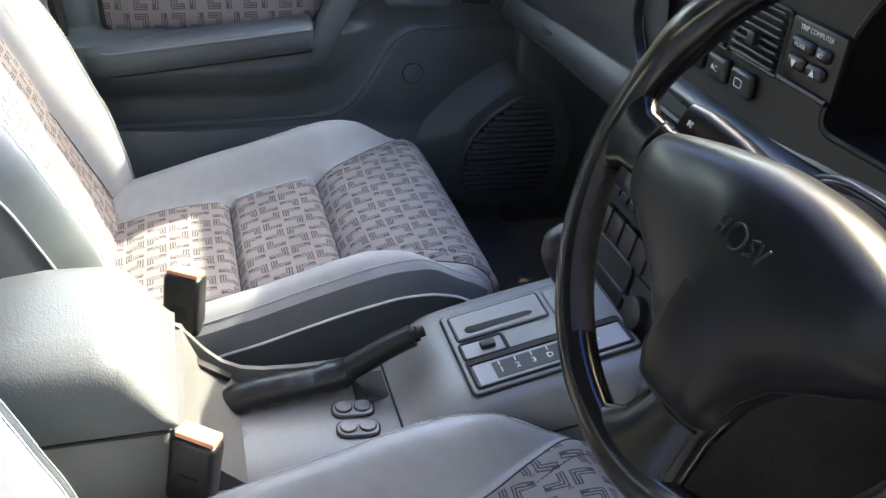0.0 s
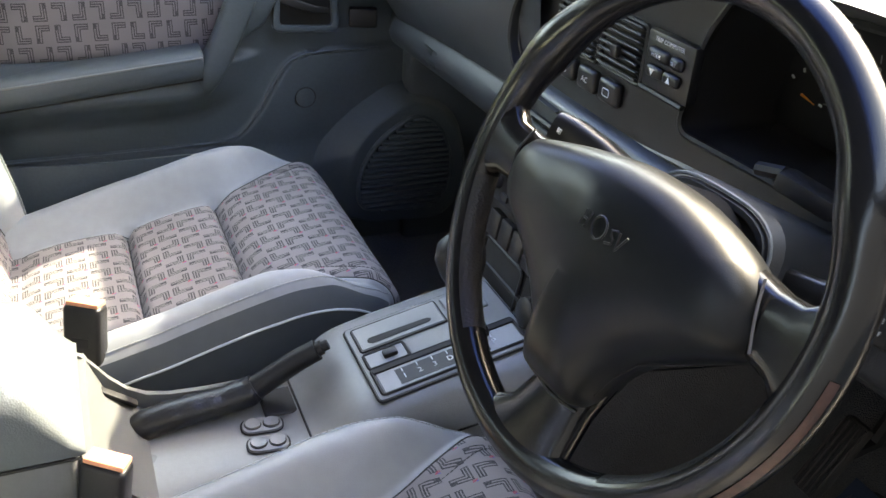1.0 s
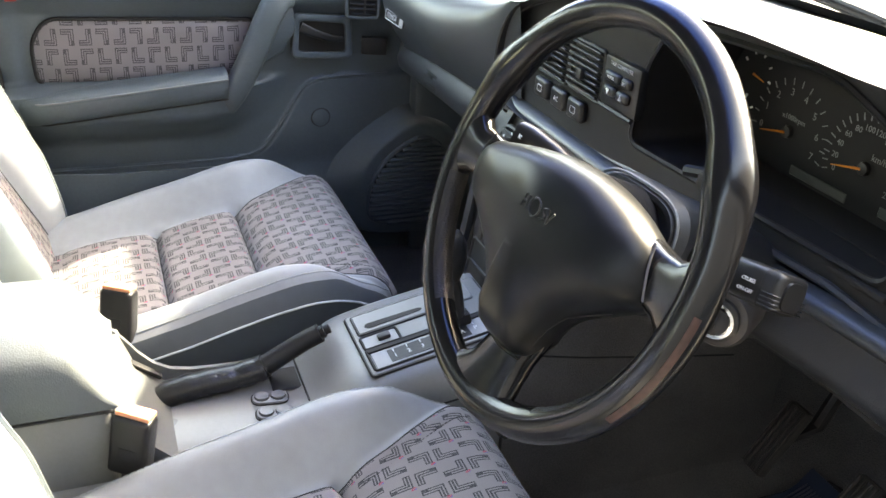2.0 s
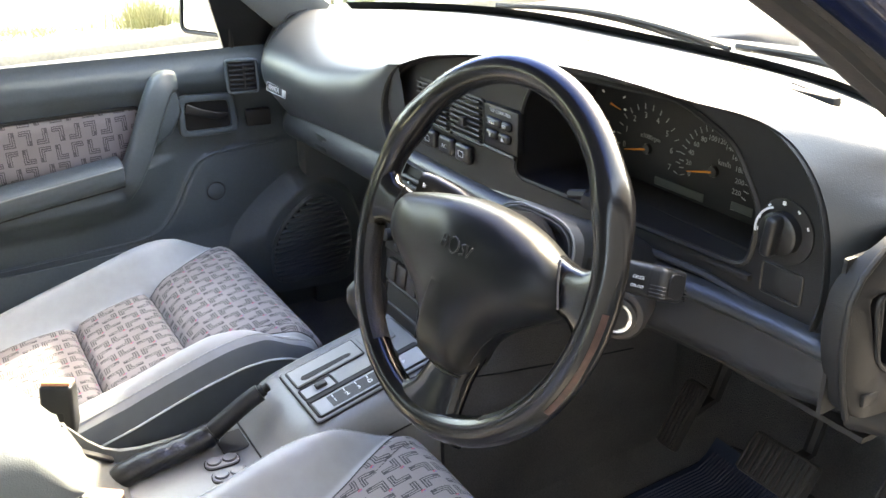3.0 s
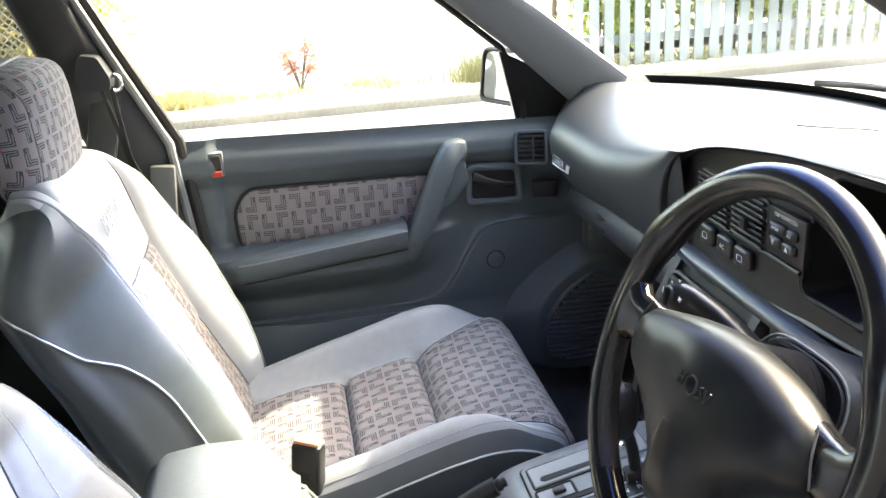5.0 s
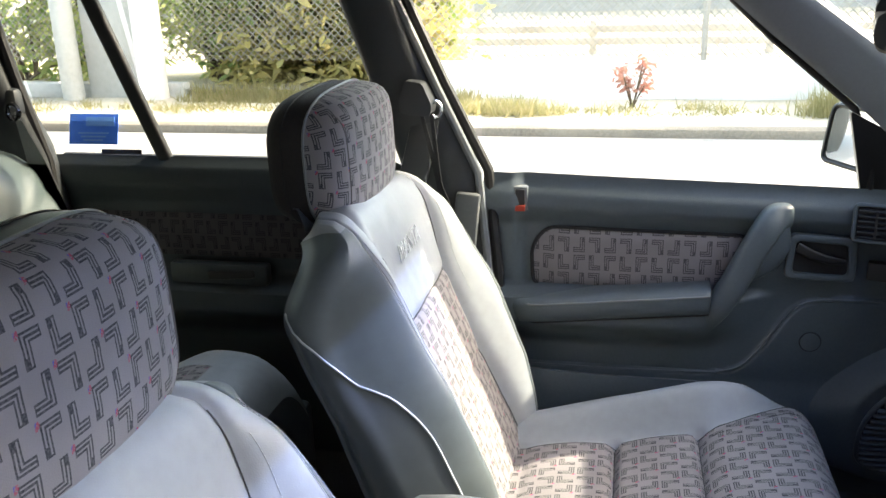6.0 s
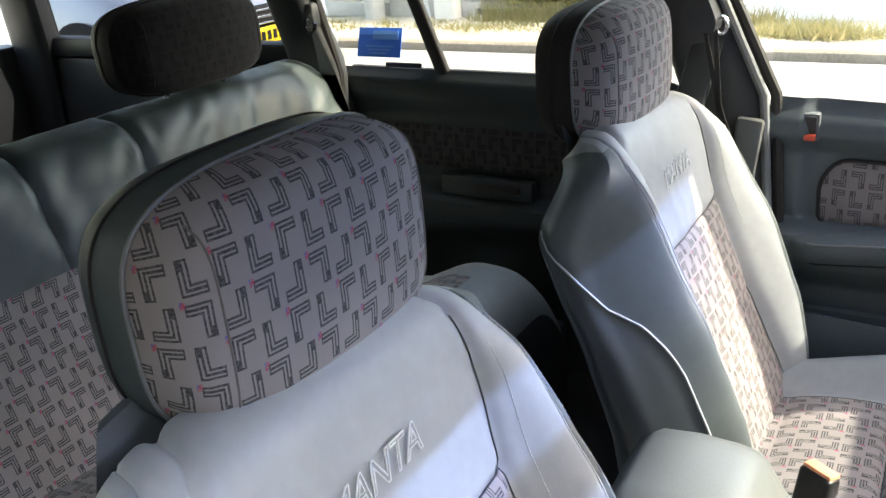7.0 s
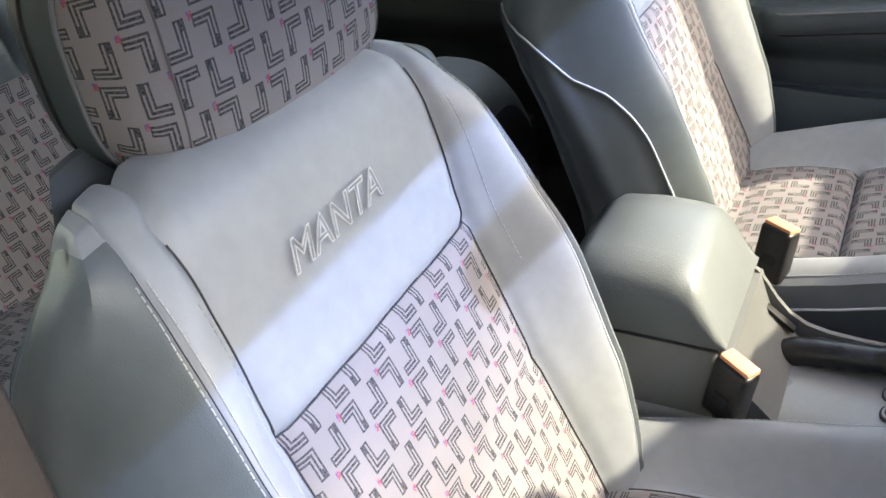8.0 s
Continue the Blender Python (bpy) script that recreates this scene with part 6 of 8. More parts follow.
for k, x in enumerate((-0.058, 0.0, 0.058)):
    kn = part("heater_knob", lathe(bmesh.new(), [(0.021, 0), (0.020, 0.013), (0.017, 0.015), (0.001, 0.015)], sp(x, 0.602, 0.003), 24), BLACK, stack, "round black heater knob")
    part("knob_bar", bbox((0, 0, 0.018), (0.006, 0.034, 0.008), bevel=0.002, m=sp(x, 0.602, 0.003)), FASCIA, kn)
    part("knob_mark", bbox((0, 0.014, 0.023), (0.002, 0.008, 0.001), m=sp(x, 0.602, 0.003)), WHITE_PRINT, kn)
    for a in (40, 90, 140):
        part("heater_mark", bbox((0.0265 * math.cos(radians(a)), 0.0265 * math.sin(radians(a)), 0.0045), (0.003, 0.003, 0.001), m=sp(x, 0.602)), RED if a == 40 and k == 0 else WHITE_PRINT, stack)
part("stack_pocket", bbox((-0.035, 0, 0.002), (0.10, 0.060, 0.004), bevel=0.003, m=sp(0, 0.436)), BLACK_MATT, stack, "black open pocket")
part("pocket_rim", tube(bmesh.new(), [sp(0, 0.436) @ Vector((-0.035 + a, b, 0.004)) for a, b in round_poly([(-0.05, -0.03), (0.05, -0.03), (0.05, 0.03), (-0.05, 0.03)], 0.008, 3)], 0.0025, 6, closed=True), FASCIA, stack)
ash = part("lighter_panel", bbox((0.056, 0, 0.002), (0.066, 0.060, 0.006), bevel=0.004, m=sp(0, 0.436)), FASCIA, stack, "charcoal panel with a round knob")
part("panel_knob", lathe(bmesh.new(), [(0.019, 0), (0.018, 0.012), (0.015, 0.014), (0.001, 0.014)], sp(0.056, 0.436, 0.004), 24), BLACK, ash)
part("stack_frame", tube(bmesh.new(), [SF(x, z, 0.003) for x, z in round_poly([(-0.098, 0.432), (0.100, 0.432), (0.100, 0.628), (-0.098, 0.628)], 0.012, 4)], 0.004, 6, closed=True), FASCIA, dash)
for s_ in (-1, 1):
    part("stack_cheek", loft([[Vector((s_ * 0.105 + o, y, z)) for y, z in ((0.590, 0.655), (0.540, 0.560), (0.520, 0.43), (0.535, 0.39), (0.70, 0.39), (0.70, 0.655))] for o in (-0.008, 0.008)]), DASH_LOWER, dash)

# ---- steering wheel ----
WC = Vector((0.364, 0.402, 0.721))
WN = Vector((0.0549, -0.9257, 0.3742)).normalized()
WX = Vector((0.9982, 0.0592, 0.0)).normalized()
WY = WN.cross(WX)
WM = Matrix((WX, WY, WN)).transposed().to_4x4()
WM.translation = WC
wheel = thing("steering_wheel", WC - WN * 0.10, "black leather steering wheel, padded hub, rim worn reddish", "steering wheel")
W = lambda a, b, c=0.0: WM @ Vector((a, b, c))


def rim_piece(a0, a1, r, name, mat, label="", big=0.1750, arc=(95, 215)):
    n = max(6, int(abs(a1 - a0) / 3))
    bm = bmesh.new()
    rings = []
    for k in range(n + 1):
        a = radians(a0 + (a1 - a0) * k / n)
        rr = r + (0.0035 * (bell(math.degrees(a) % 360, 150, 9) + bell(math.degrees(a) % 360, 30, 9)))
        rings.append([W(math.cos(a) * (big + rr * math.cos(t)), math.sin(a) * (big + rr * math.cos(t)), rr * math.sin(t)) for t in (steps(0, math.tau, 20)[:-1] if name == "rim" else steps(radians(arc[0]), radians(arc[1]), 10))])
    closed = abs(a1 - a0) >= 360
    return part(name, loft(rings, cap=False, closed=name == "rim"), mat, wheel, label, angle=60)


rim_piece(0, 360, 0.0150, "rim", WHEEL_SKIN, "black leather rim")
rim_piece(190, 236, 0.0151, "grip", WHEEL_WEAVE, "perforated leather grip", arc=(128, 225))
rim_piece(304, 350, 0.0151, "grip", WHEEL_WEAVE, "perforated leather grip", arc=(128, 225))
for a0, a1, t0, t1 in ((330, 362, 20, 42),):
    rim_piece(a0, a1, 0.01575, "worn_patch", WORN_RED, "worn reddish leather", arc=(t0, t1))
# padded hub: outline in the wheel's plane, swelling towards the driver
PAD = round_poly([(-0.128, 0.020), (-0.070, 0.036), (-0.010, 0.048), (0.045, 0.048), (0.090, 0.038), (0.122, 0.024), (0.140, -0.012), (0.108, -0.034), (0.068, -0.062),
                  (0.050, -0.092), (0.046, -0.118), (-0.012, -0.120), (-0.010, -0.096), (-0.040, -0.068), (-0.090, -0.040), (-0.128, -0.022)], 0.022, 4)


def pad_bm():
    cx, cy = 0.006, -0.012
    rings = []
    for k, h in ((0.90, -0.030), (1.0, -0.016), (1.0, -0.004), (0.975, 0.008), (0.90, 0.019), (0.75, 0.028), (0.5, 0.033), (0.22, 0.0355)):
        rings.append([W(cx + (a - cx) * k, cy + (b - cy) * k, h + 0.004 * bell(a, 0, 0.06)) for a, b in PAD])
    return loft(rings)


pad = part("hub_pad", pad_bm(), WHEEL_PAD, wheel, "black padded vinyl hub", angle=60)


def spoke(path, w, d, name="spoke"):
    pts = [W(*p) for p in path]
    rings = []
    for i, p in enumerate(pts):
        t = (pts[min(i + 1, len(pts) - 1)] - pts[max(i - 1, 0)]).normalized()
        s = t.cross(WN).normalized()
        o = s.cross(t)
        rings.append([p + s * w[i] / 2 * math.copysign(abs(math.cos(a)) ** 0.7, math.cos(a)) + o * d[i] / 2 * math.copysign(abs(math.sin(a)) ** 0.7, math.sin(a)) for a in steps(0, math.tau, 18)[:-1]])
    return part(name, loft(rings), WHEEL_SKIN, wheel, "black leather spoke", angle=60)


spoke([(-0.085, 0.000, -0.012), (-0.125, 0.0, -0.008), (-0.150, 0.002, -0.003), (-0.172, 0.004, 0.0)], [0.060, 0.044, 0.046, 0.085], [0.03, 0.028, 0.026, 0.024])
spoke([(0.095, 0.005, -0.012), (0.130, 0.006, -0.008), (0.152, 0.006, -0.003), (0.172, 0.006, 0.0)], [0.055, 0.044, 0.050, 0.085], [0.03, 0.028, 0.026, 0.024])
spoke([(0.020, -0.085, -0.012), (0.018, -0.120, -0.008), (0.015, -0.150, -0.003), (0.012, -0.172, 0.0)], [0.062, 0.056, 0.070, 0.115], [0.03, 0.028, 0.026, 0.024])
# Joints round the pad; the right one is grey, its groove highlight painted in.
for pts in ([(0.121, 0.030, 0.006), (0.128, 0.012, 0.008), (0.136, -0.010, 0.006)], [(-0.124, 0.026, 0.005), (-0.130, 0.004, 0.008), (-0.126, -0.020, 0.005)], [(-0.010, -0.119, 0.004), (0.018, -0.121, 0.007), (0.044, -0.118, 0.004)]):
    part("pad_joint", tube(bmesh.new(), [W(*p) for p in fine([Vector(p) for p in pts], 5)], 0.0010, 5), STITCH_DARK if pts[0][0] > 0.1 else BLACK_MATT, wheel)
# stitched seam along the lower edge of the hub
part("hub_stitching", tube(bmesh.new(), [W(a, b, 0.002) for a, b in ((0.112, -0.034), (0.090, -0.048), (0.070, -0.062), (0.056, -0.082), (0.050, -0.10))], 0.0005, 5), BLACK_MATT, wheel, "stitched seam")
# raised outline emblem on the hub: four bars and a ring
EM = lambda a, b, c=0.037: W(0.025 + a * 0.74, 0.005 + b * 0.95, c)
for pts in ([(-0.030, -0.006), (-0.027, 0.006)], [(-0.0225, -0.006), (-0.0195, 0.006)], [(-0.0285, 0.0), (-0.021, 0.0)], [(0.018, 0.006), (0.011, 0.004), (0.012, 0.001), (0.016, -0.001), (0.016, -0.004), (0.008, -0.006)], [(0.021, 0.006), (0.023, -0.006), (0.031, 0.006)]):
    part("emblem_bar", tube(bmesh.new(), [EM(a, b, 0.0405) for a, b in pts], 0.0009, 5), FASCIA, pad, "raised charcoal emblem bar")
part("emblem_ring", tube(bmesh.new(), [EM(-0.005 + 0.0095 * math.cos(a), 0.008 * math.sin(a), 0.0405) for a in steps(0, math.tau, 20)[:-1]], 0.0009, 5, closed=True), FASCIA, pad, "raised charcoal emblem ring")
# column and shroud
col = thing("steering_column", WC - WN * 0.14, "black steering column shroud with stalks and ignition lock", "steering column")
part("boss", lathe(bmesh.new(), [(0.046 + 0.0022 * (k % 2), 0.09 * k / 22) for k in range(23)], WM @ pose(0, -0.004, -0.115), 32), BOSS_RUBBER, col, "ribbed black column boss")


def shroud_bm():
    rings = []
    for d, w, h, off in ((0.075, 0.060, 0.050, -0.004), (0.085, 0.066, 0.056, -0.004), (0.14, 0.054, 0.054, -0.006), (0.27, 0.044, 0.050, -0.010)):
        rings.append([W(w * math.copysign(abs(math.cos(a)) ** 0.55, math.cos(a)), off + h * math.copysign(abs(math.sin(a)) ** 0.6, math.sin(a)), -d) for a in steps(0, math.tau, 32)[:-1]])
    return loft(rings)


part("shroud", shroud_bm(), DASH_LOWER, col, "charcoal slate column shroud")
# Pale ring painted as the sunlit edge of the shroud.
part("shroud_sunlit_edge", tube(bmesh.new(), [W(0.064 * math.copysign(abs(math.cos(a)) ** 0.6, math.cos(a)), -0.004 + 0.053 * math.copysign(abs(math.sin(a)) ** 0.6, math.sin(a)), -0.073) for a in steps(0, math.tau, 32)[:-1]], 0.0016, 6, closed=True), PILLAR_TRIM, col, "pale shroud edge, sunlight put into its colour")
part("shroud_ring", tube(bmesh.new(), [W(0.058 * math.copysign(abs(math.cos(a)) ** 0.6, math.cos(a)), -0.004 + 0.047 * math.copysign(abs(math.sin(a)) ** 0.6, math.sin(a)), -0.074) for a in steps(0, math.tau, 32)[:-1]], 0.004, 6, closed=True), FASCIA, col)
part("shroud_joint", tube(bmesh.new(), [W(x, -0.012, -0.12 - 0.0 * x) for x in (-0.075, 0.075)], 0.002, 5), BLACK, col)


def stalk(path, name, label, w, d):
    st = part(name, beam([W(*p) for p in path], w, d, tuple(WN)), BLACK, col, label)
    return st


ls = stalk([(-0.060, 0.012, -0.085), (-0.095, 0.018, -0.075), (-0.120, 0.021, -0.066), (-0.150, 0.024, -0.055), (-0.166, 0.025, -0.050)], "wiper_stalk", "black wiper stalk", [0.018, 0.026, 0.032, 0.034, 0.030], 0.026)
rs = stalk([(0.056, 0.014, -0.105), (0.094, 0.020, -0.100), (0.120, 0.025, -0.097), (0.149, 0.030, -0.094), (0.172, 0.033, -0.092)], "cruise_stalk", "black cruise stalk", [0.016, 0.020, 0.026, 0.026, 0.022], 0.020)
HM = WM @ pose(0.1435, 0.0285, -0.0935, 0, 0, 9)
part("stalk_head", bbox((0, 0, 0), (0.052, 0.030, 0.034), bevel=0.0055, seg=3, m=HM), BLACK, rs, "square black switch head")
part("head_joint", bbox((0.0150, 0, 0), (0.0010, 0.0303, 0.0343), bevel=0.0055, seg=3, m=HM), BLACK_MATT, rs)
for k in range(4):
    part("stalk_rib", bbox((0.0190, -0.0120 + 0.0032 * k, 0), (0.0146, 0.0014, 0.0350), bevel=0.0005, seg=1, m=HM), BLACK, rs)
for c in (-0.007, 0.007):
    part("stalk_button", lathe(bmesh.new(), [(0.0042, 0), (0.0038, 0.0010), (0.001, 0.0012)], HM @ pose(0.0258, 0.0050, c, 0, 90, 0), 14), FASCIA, rs)
words("CRUISE", 0.0042, HM @ pose(-0.0020, 0.0015, 0.0173), WHITE_PRINT, "stalk_lettering", rs, extrude=0.0002)
words("ON-OFF", 0.0042, HM @ pose(-0.0020, -0.0065, 0.0173), WHITE_PRINT, "stalk_lettering", rs, extrude=0.0002)
words("INT", 0.0065, WM @ pose(-0.150, 0.026, -0.0385, 0, -16, 0), WHITE_PRINT, "stalk_lettering", ls, extrude=0.0002)
IGN = (0.414, 0.551, 0.625)
ign = part("ignition_lock", lathe(bmesh.new(), [(0.021, 0), (0.021, 0.006), (0.017, 0.008), (0.014, 0.006), (0.001, 0.006)], face_pose(IGN, (0.55, -0.80, 0.1)), 28), BLACK, col, "ignition lock")
part("lock_ring", lathe(bmesh.new(), [(0.0172, 0.0), (0.0172, 0.002), (0.0145, 0.0025), (0.0145, 0.0)], face_pose(IGN, (0.55, -0.80, 0.1)) @ pose(0, 0, 0.0062), 28), CHROME, ign, "bright lock ring")
part("lock_core", lathe(bmesh.new(), [(0.013, 0), (0.013, 0.003), (0.001, 0.003)], face_pose(IGN, (0.55, -0.80, 0.1)) @ pose(0, 0, 0.006), 20), FASCIA, ign)
part("key_slot", bbox((0, 0, 0.0095), (0.003, 0.014, 0.001), m=face_pose(IGN, (0.55, -0.80, 0.1))), BLACK_MATT, ign)
part("lock_housing", lathe(bmesh.new(), [(0.030, -0.09), (0.030, -0.006), (0.027, -0.001), (0.020, 0.0)], face_pose(IGN, (0.55, -0.80, 0.1)), 28), PILLAR_TAUPE, col, "taupe lock housing")
# loose clip lying on the shroud top
clip = thing("cable_clip", (0.345, 0.575, 0.700), "small black clip on the dash ledge", "clip")
part("clip_body", bbox((0.345, 0.588, 0.716), (0.056, 0.022, 0.018), rot=(0, 8, 14), bevel=0.005), BLACK, clip)
part("clip_pin", tube(bmesh.new(), [(0.318, 0.586, 0.722), (0.292, 0.582, 0.716)], 0.006, 8), BLACK, clip)

# ---- centre console ----
console = thing("centre_console", (0.01, 0.1, FLOOR_Z), "grey plastic centre console with gear selector plate and storage box", "console")
CX0, CX1 = -0.092, 0.112


def con_top(y):
    return lerp_table([(-0.42, 0.30), (0.0, 0.304), (0.10, 0.305), (0.24, 0.305), (0.275, 0.318), (0.315, 0.362), (0.335, 0.371), (0.52, 0.412), (0.57, 0.425)], y)


def con_at(t, y):
    """Across the console: from one foot over the top to the other."""
    zt, z0 = con_top(y), FLOOR_Z + 0.05
    wide = 0.012 * smooth(0.25, 0.5, y)
    pts = [(0.0, CX0 - 0.012 - wide, z0), (0.20, CX0 - wide, zt - 0.035), (0.26, CX0 + 0.006, zt - 0.008), (0.31, CX0 + 0.020, zt), (0.69, CX1 - 0.020, zt), (0.74, CX1 - 0.006, zt - 0.008), (0.80, CX1 + wide, zt - 0.035), (1.0, CX1 + 0.012 + wide, z0)]
    for (a, xa, za), (b, xb, zb) in zip(pts, pts[1:]):
        if t <= b:
            k = (t - a) / (b - a)
            return Vector((xa + (xb - xa) * k, y, za + (zb - za) * k))
    return Vector((pts[-1][1], y, pts[-1][2]))


part("console_body", grid(con_at, [0, 0.1, 0.2, 0.23, 0.26, 0.285, 0.31, 0.4, 0.5, 0.6, 0.69, 0.715, 0.74, 0.77, 0.80, 0.9, 1.0], steps(-0.42, 0.58, 80)), CONSOLE_GREY, console, "grey console moulding", angle=50)
part("console_joint", tube(bmesh.new(), [con_at(t, 0.268) + Vector((0, 0, 0.0006)) for t in (0.2, 0.26, 0.31, 0.5, 0.69, 0.74, 0.8)], 0.0014, 5), BLACK_MATT, console)
part("side_joint", tube(bmesh.new(), [con_at(0.80, y) + Vector((0.001, 0, -0.012)) for y in steps(0.30, 0.575, 8)], 0.0016, 5), BLACK_MATT, console)
part("side_joint_far", tube(bmesh.new(), [con_at(0.20, y) + Vector((-0.001, 0, 0.004)) for y in steps(0.30, 0.575, 8)], 0.0016, 5), BLACK_MATT, console)

# grey panel that closes the console towards the driver's footwell
part("footwell_panel", loft([[Vector((x, y, z)) for y, z in ((0.50, 0.40), (0.60, 0.50), (0.95, 0.50), (0.95, 0.14), (0.50, 0.14))] for x in (0.128, 0.138)]), CARPET, console, "grey carpeted footwell side panel")
part("footwell_joint", tube(bmesh.new(), [(0.139, y, 0.412 - 0.02 * k) for k, y in enumerate((0.51, 0.60, 0.72, 0.85))], 0.0014, 5), BLACK_MATT, console)
# selector plate
PO = Vector((0.016, 0.337, 0.3735))
PA = Vector((0, 0.185, 0.041)).normalized()
PN = Vector((0, -PA.z, PA.y))
PMX = Matrix((Vector((1, 0, 0)), PA, PN)).transposed().to_4x4()
PMX.translation = PO
PP = lambda a, b, d=0.0: PMX @ Vector((a, b, d))
plate = part("selector_plate", extrude_poly(round_poly([(-0.070, 0.0), (0.070, 0.0), (0.070, 0.190), (-0.070, 0.190)], 0.006, 3), lambda a, b, d: PP(a, b, d), 0.004, bevel=0.0015), CONSOLE_GREY, console, "grey selector surround")
part("plate_gap", tube(bmesh.new(), [PP(a, b, 0.001) for a, b in round_poly([(-0.071, -0.001), (0.071, -0.001), (0.071, 0.191), (-0.071, 0.191)], 0.007, 3)], 0.0016, 5, closed=True), BLACK_MATT, console)
# storage lid with a dark finger groove
part("tray_lid", bbox((-0.040, 0.062, 0.005), (0.044, 0.108, 0.004), bevel=0.0015, seg=1, m=PMX), CONSOLE_GREY, plate, "grey flap")
part("tray_gap", tube(bmesh.new(), [PP(a, b, 0.0046) for a, b in round_poly([(-0.063, 0.007), (-0.017, 0.007), (-0.017, 0.117), (-0.063, 0.117)], 0.004, 3)], 0.0014, 5, closed=True), BLACK_MATT, plate)
part("finger_groove", extrude_poly(round_poly([(-0.036, 0.022), (-0.030, 0.018), (-0.024, 0.024), (-0.026, 0.098), (-0.030, 0.102), (-0.034, 0.096)], 0.003, 3), lambda a, b, d: PP(a, b, 0.0071 + d), 0.0006), BLACK_MATT, plate, "dark finger groove")
part("lighter_plate", bbox((-0.040, 0.148, 0.005), (0.044, 0.050, 0.003), bevel=0.002, seg=1, m=PMX), CONSOLE_GREY, plate)
lt = part("cigarette_lighter", lathe(bmesh.new(), [(0.012, 0), (0.012, 0.006), (0.008, 0.008), (0.008, 0.018), (0.011, 0.020), (0.011, 0.026), (0.001, 0.028)], PMX @ pose(-0.040, 0.150, 0.006), 20), CHROME, plate, "bright lighter knob")
# mode switch in its recess
part("mode_recess", bbox((0.003, 0.030, 0.004), (0.026, 0.048, 0.003), bevel=0.001, seg=1, m=PMX), GREY_PRINT, plate, "pale switch recess")
part("mode_rim", tube(bmesh.new(), [PP(a, b, 0.005) for a, b in round_poly([(-0.011, 0.006), (0.017, 0.006), (0.017, 0.056), (-0.011, 0.056)], 0.004, 3)], 0.0022, 5, closed=True), BLACK_MATT, plate)
part("mode_switch", bbox((0.003, 0.036, 0.008), (0.012, 0.018, 0.008), bevel=0.003, m=PMX), BLACK, plate, "black mode switch")
# gear gate
part("gate_trough", bbox((0.044, 0.095, 0.0035), (0.036, 0.172, 0.003), bevel=0.001, seg=1, m=PMX), GREY_PRINT, plate, "pale gear indicator strip")
part("gate_slot", bbox((0.0235, 0.095, 0.005), (0.008, 0.178, 0.004), bevel=0.001, seg=1, m=PMX), BLACK_MATT, plate, "dark selector slot")
part("gate_rim", tube(bmesh.new(), [PP(a, b, 0.0045) for a, b in round_poly([(0.018, 0.006), (0.064, 0.006), (0.064, 0.184), (0.018, 0.184)], 0.004, 3)], 0.0022, 5, closed=True), BLACK_MATT, plate)
part("gate_backing", bbox((0.045, 0.085, 0.0052), (0.026, 0.110, 0.0004), m=PMX), FASCIA, plate, "charcoal print field")
for k, text in enumerate(("1", "2", "3", "D", "N", "R", "P")):
    words(text, 0.011, PMX @ pose(0.047, 0.038 + 0.0185 * k, 0.0058, 0, 0, 90), WHITE_PRINT, "gear_letter", plate, extrude=0.0002)
    part("gear_mark", bbox((0.036, 0.038 + 0.0185 * k, 0.0058), (0.006, 0.0012, 0.0004), m=PMX), WHITE_PRINT, plate)
# selector lever
lev = part("gear_lever", tube(bmesh.new(), [PP(0.026, 0.135, 0.0), PP(0.028, 0.137, 0.05), PP(0.034, 0.133, 0.10)], 0.008, 10), BLACK, console, "black gear lever")
part("lever_knob", loft([[PP(0.037 + r * math.cos(a) * 0.9, 0.128 + r * math.sin(a) * 1.15, h) for a in steps(0, math.tau, 20)[:-1]] for r, h in ((0.010, 0.080), (0.017, 0.092), (0.023, 0.112), (0.025, 0.130), (0.021, 0.146), (0.011, 0.154))]), FASCIA, lev, "charcoal lever knob")
part("lever_blade", bbox((0.025, 0.135, 0.010), (0.020, 0.030, 0.02), bevel=0.004, m=PMX), BLACK_MATT, lev)
# two window switch pods on the tray
for x in (0.003, 0.036):
    m = pose(x, 0.222, 0.3055, 0, 0, -6)
    pod = part("window_switch", extrude_poly(round_poly([(-0.023, -0.0125), (0.023, -0.0125), (0.023, 0.0125), (-0.023, 0.0125)], 0.012, 5), lambda a, b, d, m=m: m @ Vector((b, a, d)), 0.004, bevel=0.0015), CONSOLE_GREY, console, "grey oval window switch")
    part("switch_gap", tube(bmesh.new(), [m @ Vector((b, a, 0.001)) for a, b in round_poly([(-0.024, -0.0135), (0.024, -0.0135), (0.024, 0.0135), (-0.024, 0.0135)], 0.013, 5)], 0.0010, 5, closed=True), BLACK_MATT, pod)
    for k in (-1, 1):
        part("switch_button", lathe(bmesh.new(), [(0.0095, 0), (0.0095, 0.003), (0.007, 0.0025), (0.001, 0.0018)], m @ pose(0, 0.0105 * k, 0.004) @ Matrix.Scale(0.9, 4), 18), CONSOLE_GREY, pod, "grey round button")
        part("button_gap", tube(bmesh.new(), [m @ Vector((0.009 * math.cos(a), 0.0105 * k + 0.009 * math.sin(a), 0.0042)) for a in steps(0, math.tau, 16)[:-1]], 0.0008, 4, closed=True), BLACK_MATT, pod)
